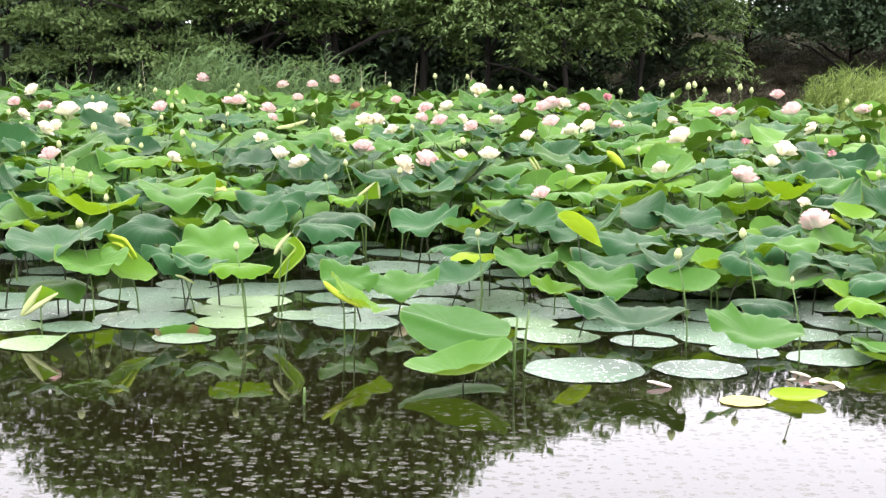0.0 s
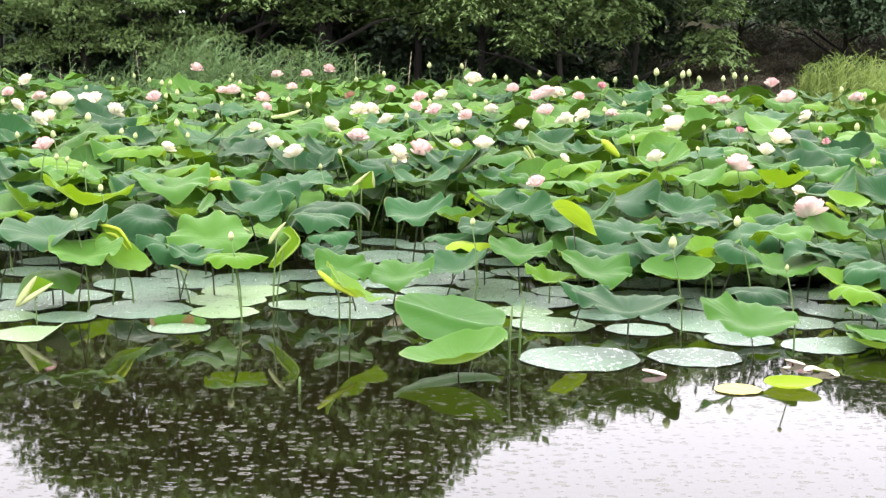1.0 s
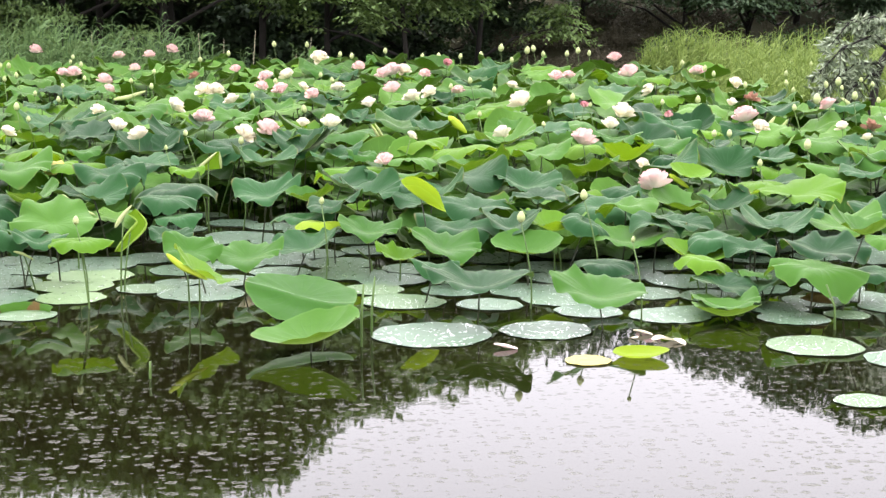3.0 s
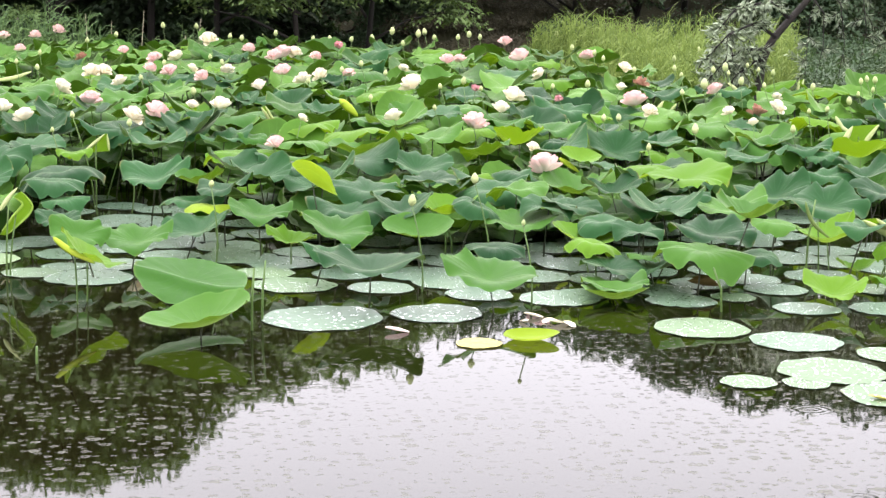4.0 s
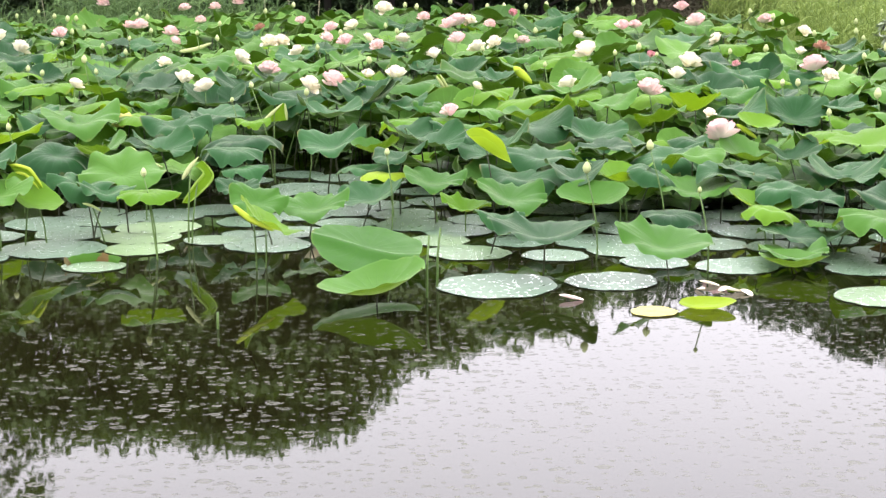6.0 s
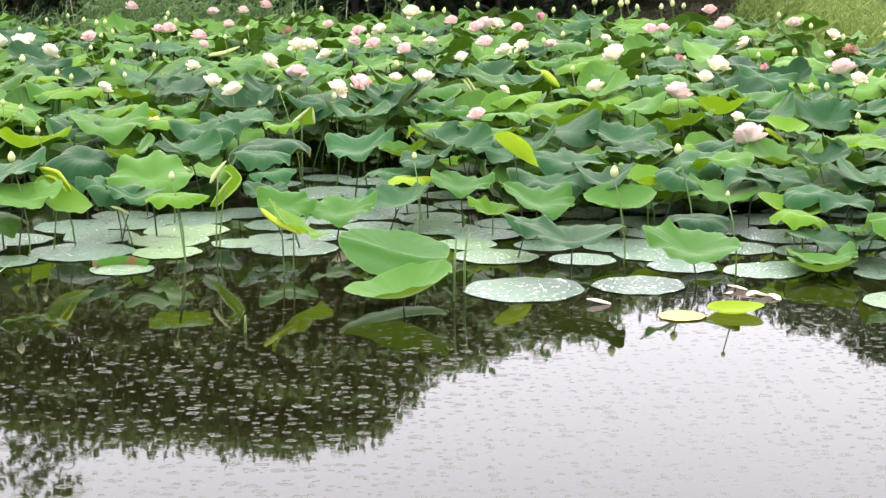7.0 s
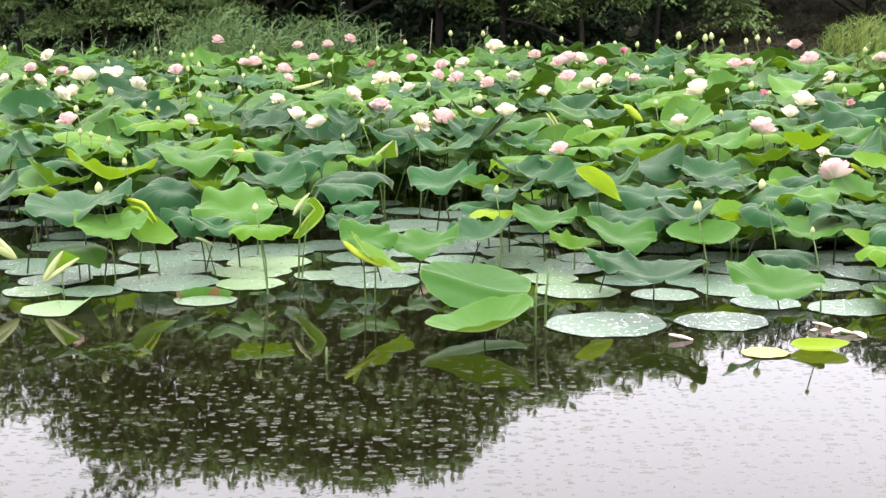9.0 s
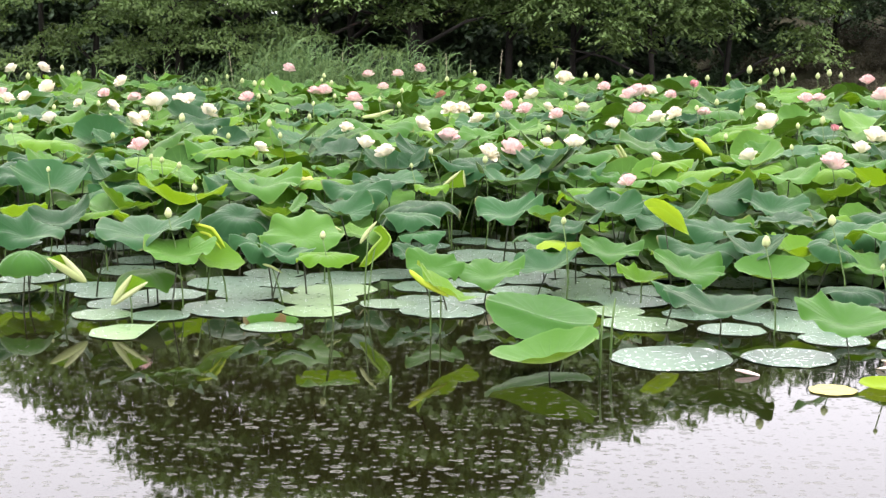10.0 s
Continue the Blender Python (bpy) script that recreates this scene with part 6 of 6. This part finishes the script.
def sprays(boughs, leaf, rng, thick=1.0):
    """Corners of leaves in drooping fans: each bough (centre, radius) carries layers of twigs that reach out and hang."""
    out = []
    for centre, rad in boughs:
        twigs = int(40 * thick * (rad / 0.5) ** 2)
        way = rng.uniform(0, 2 * math.pi, twigs)
        level = rng.uniform(-0.30, 0.55, twigs)
        long = rad * rng.uniform(0.7, 1.35, twigs) * (1 - 0.5 * np.abs(level))
        per = int(11 * rad / 0.5)
        t = (np.arange(per) + 0.6) / per
        t = np.clip(np.repeat(t[None, :], twigs, 0) + rng.uniform(-0.05, 0.05, (twigs, per)), 0.02, 1.1)
        outx, outy = np.cos(way)[:, None] * long[:, None] * t, np.sin(way)[:, None] * long[:, None] * t
        drop = level[:, None] * rad + 0.20 * rad * t - 0.36 * long[:, None] * t ** 2.2
        c = np.stack([outx, outy, drop], 2) + np.array(centre) + rng.normal(size=(twigs, per, 3)) * 0.35 * leaf
        flank = np.where(np.arange(per) % 2 == 0, 1.0, -1.0)[None, :]
        ahead = way[:, None] + flank * rng.uniform(0.3, 1.3, (twigs, per))
        axis = np.stack([np.cos(ahead), np.sin(ahead), -0.2 - 0.5 * t + rng.normal(size=t.shape) * 0.4], 2)
        axis /= np.linalg.norm(axis, axis=2)[:, :, None]
        up = rng.normal(size=axis.shape) * 0.35 + np.array((0, 0, 1.0)) + 0.5 * np.stack([np.cos(ahead), np.sin(ahead), 0 * t], 2)
        wide = np.cross(axis, up)
        wide /= np.linalg.norm(wide, axis=2)[:, :, None] + 1e-9
        size = leaf * rng.uniform(0.65, 1.3, (twigs, per, 1))
        quad = np.stack([c - axis * size * 0.5, c + wide * size * 0.42, c + axis * size * 1.2, c - wide * size * 0.42], 2)
        out.append(quad.reshape(-1, 4, 3))
    return np.concatenate(out)


def tree(name, label, x, y, tall, spread, low, material, seed, leaf=0.05, boughs=11, view=2.9, tufted=False, full=7.0):
    """A broad tree or bush: trunk with limbs, and leafy boughs from the height low up to tall; fine leaves below the height view."""
    rng = random.Random(seed)
    rand = np.random.default_rng(seed)
    root = new(name)
    z0 = ground_height(x, y)
    root.matrix_basis = pose(x, y, z0)
    verts, faces = tube([(0, 0, -0.2), (rng.uniform(-0.15, 0.15), 0, tall * 0.3), (rng.uniform(-0.3, 0.3), 0.1, tall * 0.75)],
                        [0.011 * tall, 0.008 * tall, 0.003 * tall], 8)

    trunk = new("trunk", mesh_of("trunk", verts, faces, BARK))
    trunk.parent = root

    def limb(h, c):
        tv, tf = tube([(0, 0, max(0.2, h - 0.35 * spread)), (c[0] * 0.5, c[1] * 0.5, h - 0.1 * spread), c], [0.006 * tall, 0.004 * tall, 0.0015 * tall], 5)
        new("limb", mesh_of("limb", tv, tf, BARK)).parent = trunk

    fine, coarse = [], []
    for k in range(boughs):
        u = (k + rng.random()) / boughs * 0.97
        h = low - z0 + (view - low) * u
        a = -math.pi / 2 + rng.uniform(-1.5, 1.5)
        r = spread * rng.uniform(0.25, 1.10) if tufted else spread * rng.uniform(0.55, 1.05)
        c = (r * math.cos(a) * 1.1, r * math.sin(a) * 0.75, h)
        fine.append((c, rng.uniform(0.24, 0.46) if tufted else rng.uniform(0.36, 0.80)))
        if k % 3 == 0:
            limb(h, c)
    upper = int((tall - view) * full)
    for k in range(upper):
        u = (k + rng.random()) / upper
        h = view - z0 + 0.3 + (tall - view - 0.5) * u
        a = k * 2.399 + rng.uniform(-0.4, 0.4)
        r = spread * math.sqrt(max(0.05, 1 - (u * 0.95) ** 4)) * rng.uniform(0.25, 0.95)
        c = (r * math.cos(a), r * math.sin(a) * 0.8, h)
        coarse.append((c, rng.uniform(0.4, 0.8)))
        if k % 3 == 0:
            limb(h, c)
    corners = leafy(coarse, 0.10, 8.0 * min(1.0, full / 5), rand)
    if fine:
        corners = np.concatenate([corners, leafy(fine, leaf * 0.75, 6.5, rand, 0.45) if tufted else sprays(fine, leaf, rand)])
    crown = new("crown", quads_mesh("crown", corners, material))
    crown.parent = root
    return tagged(root, label, "tree", "far bank trees")


WILLOW = (6.669, 18.2)


def reed_spot(rng):
    b = rng.uniform(-0.42, 0.02)
    if rng.random() < 0.5:
        b = rng.gauss(-0.13, 0.06)
    d = far_edge(b) + 0.5 + abs(rng.gauss(0.3, 0.7))
    return b * d, d


def right_spot(rng):
    b = rng.uniform(0.17, 0.388)
    d = min(24.5, far_edge(b) + 0.2 + rng.random() ** 1.2 * 8.0)
    if abs(b - WILLOW[0] / WILLOW[1] - 0.02) < 0.075 and d < WILLOW[1] + 0.3:
        d = WILLOW[1] + 0.3 + rng.random() * 5.0
    return b * d, d


def reed_plants(name, label, count, spot, height, material, seed, thin=1.0, reach=1.0):
    """Leafy reeds: thin stems with long blades that arch out and hang, joined as one object."""
    rng = random.Random(seed)
    verts, faces = [], []
    for _ in range(count):
        x, y = spot(rng)
        foot = Vector((x, y, max(-0.1, ground_height(x, y)) - 0.05))
        tall = height(x, y) * (0.5 + 0.65 * rng.random() ** 1.4)
        lean = Vector((rng.gauss(0.05, 0.10), rng.gauss(0, 0.1), 0))
        top = foot + Vector((0, 0, tall)) + lean * tall
        base = len(verts)
        for p, w in ((foot, 0.005), (top, 0.003)):
            verts.extend((tuple(p - Vector((w, 0, 0))), tuple(p + Vector((w, 0, 0)))))
        faces.append((base, base + 1, base + 3, base + 2))
        count_leaf = rng.randint(6, 9)
        for k in range(count_leaf):
            u = 0.3 + 0.7 * (k + rng.random() * 0.5) / count_leaf
            start = foot.lerp(top, u)
            way = k * 2.6 + rng.uniform(-0.6, 0.6)
            long = tall * reach * rng.uniform(0.32, 0.52)
            out = Vector((math.cos(way), math.sin(way) * 0.7, 0))
            across = Vector((-out.y, out.x, 0.9)).normalized() * thin * rng.uniform(0.008, 0.016)
            lift, hang = rng.uniform(0.55, 1.1), rng.uniform(0.25, 0.95)
            base, rng_out = len(verts), rng.uniform(0.25, 0.75)
            for i in range(6):
                t = i / 5
                p = start + out * long * rng_out * t + Vector((0, 0, long * (lift * t - hang * t ** 2.4)))
                half = across * (1.0 - 0.92 * t ** 2.0)
                verts.extend((tuple(p - half), tuple(p + half)))
            faces.extend((base + 2 * i, base + 2 * i + 1, base + 2 * i + 3, base + 2 * i + 2) for i in range(5))
    ob = new(name, mesh_of(name, verts, faces, material))
    return tagged(ob, label, "grass", kind="stuff")


def reed_tall(x, y):
    return 0.80 + 0.5 * math.exp(-((x / y + 0.12) / 0.075) ** 2) + 0.3 * noise.noise((x * 0.9, 0, 0))


reed_plants("reeds", "tall arching green reeds along the far bank", 1500, reed_spot, reed_tall, GRASS, 21, 0.75, 0.8)
reed_plants("long_grass", "tall feathery pale green grass on the bank", 4600, right_spot, lambda x, y: (0.80 + 0.25 * noise.noise((x * 0.9, 4, 0)) + 0.30 * noise.noise((x * 4.0, y * 1.5, 2))) * min(1.0, 0.93 + 1.0 * (x / y - 0.17)), MEADOW, 22, 0.5, 0.66)
blades("grass_sward", "shorter grass between the reeds on the bank", 9000, right_spot, lambda x, y: (0.6 + 0.2 * noise.noise((x * 0.9, 4, 0))) * min(1.0, 0.8 + 2.0 * (x / y - 0.17)), MEADOW, 23, 0.9)


def dry_stalk(b, d, tall, lean):
    """A dead reed stalk standing above the others."""
    x, y, z = b * d, d, ground_height(b * d, d)
    v, f = tube([(0, 0, -0.1), (lean * 0.4, 0, tall * 0.6), (lean, 0, tall)], [0.007, 0.006, 0.003], 5)
    ob = new("dry_reed", mesh_of("dry_reed", v, f, DRY))
    ob.matrix_basis = pose(x, y, z)
    tagged(ob, "dry upright reed stalk among green reeds", "reed", "dry reeds")


for b, tall, lean in ((-0.050, 1.45, -0.05), (-0.038, 1.35, 0.03), (-0.021, 1.5, 0.08), (0.004, 1.15, 0.06), (0.012, 1.4, 0.09), (-0.115, 1.45, 0.0), (-0.18, 1.45, -0.12), (-0.229, 1.15, -0.05)):
    dry_stalk(b, 25.0, tall, lean)

BUSHY = "dense green leafy tree on the far bank"


def tree_row(bearings, dist, tall, spread, low, seed, material, leaf=0.055, boughs=12, view=2.9, tufted=False, full=7.0):
    """Trees side by side along the bank, at bearings x / y."""
    for i, b in enumerate(bearings):
        rng = random.Random(seed + i)
        d = dist + rng.uniform(-0.5, 0.5)
        tree("tree", BUSHY, b * d, d, tall * rng.uniform(0.95, 1.05), spread, low, material, seed + i, leaf, boughs, view, tufted, full)


tree_row((-0.50, -0.42), 27.8, 3.9, 1.9, 0.85, 100, TREE_A, boughs=14, tufted=True)
tree_row((-0.34,), 27.8, 4.2, 1.9, 0.85, 102, TREE_A, boughs=14, tufted=True)
tree_row((-0.27,), 27.8, 5.5, 1.2, 0.85, 103, TREE_A, boughs=14, tufted=True, full=6.5)
tree_row((-0.225,), 27.8, 5.9, 1.3, 0.85, 104, TREE_A, boughs=14, tufted=True, full=5.0)
tree_row((-0.175,), 27.9, 6.5, 1.5, 0.85, 106, TREE_A, boughs=14, tufted=True, full=6.5)
tree_row((-0.215,), 28.4, 7.5, 0.8, 3.0, 131, TREE_A, boughs=6, view=4.2, full=3.4)
tree_row((-0.30,), 28.4, 5.5, 0.9, 2.4, 132, TREE_A, boughs=6, view=3.6, full=2.6)
tree_row((-0.11, -0.065), 28.8, 6.7, 1.8, 1.9, 112, TREE_A, boughs=9)
tree_row((-0.135,), 27.6, 6.7, 1.5, 0.8, 110, TREE_A, boughs=14, tufted=True)
tree_row((-0.070,), 28.2, 6.9, 1.9, 1.85, 121, TREE_A, boughs=10)
tree_row((0.025,), 28.0, 5.5, 1.9, 1.65, 122, TREE_A, boughs=11)
tree_row((-0.014,), 28.3, 6.7, 0.9, 1.6, 126, TREE_A, boughs=12)
tree_row((0.075, 0.115), 28.0, 5.0, 1.7, 1.25, 123, TREE_A, boughs=10)
# right-hand and back rows wear the leaf colour darkened for shade
tree_row((0.18,), 31.0, 5.0, 2.2, 2.2, 140, TREE_SHADED, boughs=12)
tree_row((0.245, 0.285), 30.5, 5.2, 2.1, 1.75, 141, TREE_SHADED, boughs=24, view=3.3)
tree_row((0.315,), 31.0, 5.8, 2.2, 1.5, 150, TREE_SHADED, boughs=20)
tree_row((0.355,), 31.0, 6.2, 2.2, 1.5, 151, TREE_SHADED, boughs=20)
tree_row((0.40,), 31.0, 6.6, 2.3, 0.9, 144, TREE_SHADED, boughs=16)
tree_row((0.48, 0.56), 31.0, 6.6, 2.4, 0.9, 145, TREE_SHADED, boughs=16)
tree_row((-0.5, -0.42, -0.34, -0.27), 33.0, 4.7, 2.4, 0.3, 190, TREE_SHADED, 0.09, 34)
tree_row((-0.13, -0.06, 0.01), 33.0, 6.2, 2.4, 0.3, 160, TREE_SHADED, 0.09, 34)
tree_row((-0.19,), 33.0, 5.9, 2.4, 0.3, 166, TREE_SHADED, 0.09, 34)
tree_row((0.08,), 33.0, 5.4, 2.4, 0.3, 165, TREE_SHADED, 0.09, 34)
tree_row((0.27, 0.34, 0.41, 0.48, 0.55), 37.0, 5.2, 2.8, 0.9, 170, TREE_SHADED, 0.09, 30)
tree_row((-0.48, -0.40, -0.32), 38.0, 5.0, 2.9, 0.2, 210, TREE_SHADED, 0.12, 26)
tree_row((-0.25, -0.18, -0.11, -0.04, 0.03, 0.09), 38.0, 6.0, 2.9, 0.2, 200, TREE_SHADED, 0.12, 26)
tree_row((0.15, 0.21), 38.0, 3.2, 2.6, 1.4, 180, TREE_SHADED, 0.09, 5, 2.6)


def undergrowth():
    """Low scrub and dead leaves over the bank under the trees."""
    rng = random.Random(31)
    rand = np.random.default_rng(31)
    for name, label, material, count in (("scrub", "low scrub on the shaded bank, darkened for shade", TREE_SHADED, 420), ("leaf_litter", "brown dead brush on the shaded bank", LITTER, 60)):
        tufts = []
        for _ in range(count):
            b, d = rng.uniform(-0.5, 0.56), rng.uniform(25.6, 36.0)
            if name == "leaf_litter":
                b, d = rng.gauss(0.19, 0.05), rng.uniform(27.0, 35.0)
            # extra dark tufts stand in for the shade beside the willow
            if name == "scrub" and rng.random() < 0.3:
                b = rng.uniform(0.375, 0.50)
                d = far_edge(b) + 0.1 + rng.random() * 8.0
            x, y = b * d, d
            tufts.append(((x, y, ground_height(x, y) + 0.05), rng.uniform(0.2, 0.5)))
        ob = new(name, quads_mesh(name, leafy(tufts, 0.022 if name == "leaf_litter" else 0.036, 4.0, rand), material))
        tagged(ob, label, "undergrowth", kind="stuff")


undergrowth()


# ---- the silver willow over the bank grass ----
def willow():
    rng = random.Random(77)
    x, y = WILLOW
    root = new("willow_tree")
    root.matrix_basis = pose(x, y, 0.0)
    line = [(0, 0, -0.2), (0.0, 0, 0.55), (0.03, 0, 0.92), (0.09, 0, 1.10), (0.20, 0.05, 1.24), (0.38, 0.1, 1.42), (0.9, 0.2, 1.95), (1.6, 0.3, 2.5), (2.4, 0.3, 3.05), (2.7, 0.3, 4.25)]
    verts, faces = tube(line, [0.06, 0.05, 0.043, 0.045, 0.043, 0.04, 0.034, 0.026, 0.016, 0.008], 8)
    trunk = new("trunk", mesh_of("trunk", verts, faces, BARK))
    trunk.parent = root
    verts, faces, twigs = [], [], []
    limbs = [((0.08, 0, 1.08), (-0.2, -0.05, 1.08), (-0.42, -0.1, 0.98), (-0.68, -0.12, 0.70)), ((0.18, 0, 1.22), (-0.1, -0.05, 1.38), (-0.42, -0.1, 1.25), (-0.70, -0.1, 0.95)),
             ((0.06, 0, 1.0), (-0.1, -0.05, 0.92), (-0.3, -0.05, 0.78), (-0.42, -0.05, 0.58)), ((0.38, 0.1, 1.42), (0.1, 0, 1.62), (-0.3, 0, 1.56), (-0.5, 0, 1.3)),
             ((0.64, 0.15, 1.7), (0.75, 0, 1.5), (0.72, -0.1, 1.1), (0.62, -0.1, 0.68)), ((0.8, 0.18, 1.85), (0.95, 0, 1.6), (0.98, -0.1, 1.15), (0.9, -0.15, 0.72)),
             ((1.07, 0.22, 2.08), (1.25, 0.1, 1.8), (1.28, 0, 1.3), (1.2, 0, 0.8)), ((1.07, 0.22, 2.08), (1.4, 0.1, 2.0), (1.62, 0, 1.5), (1.6, 0, 0.8)),
             ((1.35, 0.26, 2.3), (1.75, 0.3, 2.3), (2.0, 0.2, 1.7), (2.0, 0.2, 0.8)), ((1.6, 0.3, 2.5), (1.0, 0.3, 2.6), (0.3, 0.2, 2.3), (0.2, 0.2, 1.9)),
             ((0.75, 0.18, 1.8), (0.78, 0.5, 1.4), (0.8, 0.6, 1.0), (0.8, 0.6, 0.6)), ((1.92, 0.3, 2.72), (2.25, 0.3, 2.8), (2.55, 0.3, 2.5), (2.6, 0.3, 1.2)),
             ((2.69, 0.3, 4.2), (2.5, 0.1, 4.5), (2.1, -0.1, 4.55), (1.5, -0.2, 4.35)),
             ((2.69, 0.3, 4.2), (2.4, 0.0, 4.45), (1.8, -0.2, 4.5), (1.05, -0.3, 4.42))]
    for limb in limbs:
        tv, tf = tube(limb, [0.022, 0.016, 0.010, 0.004] if limb[3][0] < 0.1 else [0.014, 0.007, 0.004, 0.002], 6)
        new("limb", mesh_of("limb", tv, tf, BARK)).parent = trunk
        for k in range(38 if limb[3][0] < 0.1 else 26 if limb[3][2] > 4 else 6):
            t = rng.uniform(0.2, 1.0) * 3
            i = min(2, int(t))
            p = Vector(limb[i]).lerp(Vector(limb[i + 1]), t - i)
            way = Vector((rng.uniform(-1, 1), rng.uniform(-0.5, 1), rng.uniform(-1.0, 0.25))).normalized()
            twigs.append((p, way, rng.uniform(0.12, 0.3)))
    lv, lf = [], []
    for p, way, long in twigs:
        across = way.cross(Vector((rng.uniform(-0.5, 0.5), 1, rng.uniform(-0.5, 0.5)))).normalized()
        tv, tf = tube([tuple(p), tuple(p + way * long * 0.6), tuple(p + way * long + Vector((0, 0, -0.08)))], [0.005, 0.004, 0.002], 4)
        base = len(verts)
        verts.extend(tv)
        faces.extend(tuple(i + base for i in g) for g in tf)
        for k in range(24):
            q = p + way * long * (0.1 + 0.9 * k / 24)
            flank = across if k % 2 else -across
            d = (way * 0.75 + flank * rng.uniform(0.4, 0.9) + Vector((rng.gauss(0, 0.25), rng.gauss(0, 0.25), rng.gauss(-0.1, 0.25)))).normalized()
            s = d.cross(Vector((rng.uniform(-1, 1), rng.uniform(-1, 1), 0.7))).normalized()
            reach = rng.uniform(0.06, 0.11)
            base = len(lv)
            lv.extend((tuple(q), tuple(q + d * reach * 0.45 + s * 0.011), tuple(q + d * reach), tuple(q + d * reach * 0.45 - s * 0.011)))
            lf.append((base, base + 1, base + 2, base + 3))
    fine = new("twigs", mesh_of("twigs", verts, faces, BARK))
    fine.parent = root
    tagged(fine, kind="stuff")
    crown = new("crown", mesh_of("crown", lv, lf, SILVER))
    crown.parent = root
    # crown above direct view, added to keep sky light off the bank
    boughs = [((0.5 + 2.4 * rng.random(), rng.uniform(-0.6, 0.9), rng.uniform(2.05, 2.75)), rng.uniform(0.40, 0.62)) for _ in range(30)]
    upper = new("upper_crown", quads_mesh("upper_crown", leafy(boughs, 0.06, 6.0, np.random.default_rng(78), 0.22), SILVER))
    upper.parent = root
    tagged(root, "silver-leaved willow leaning over the bank grass", "tree")


willow()
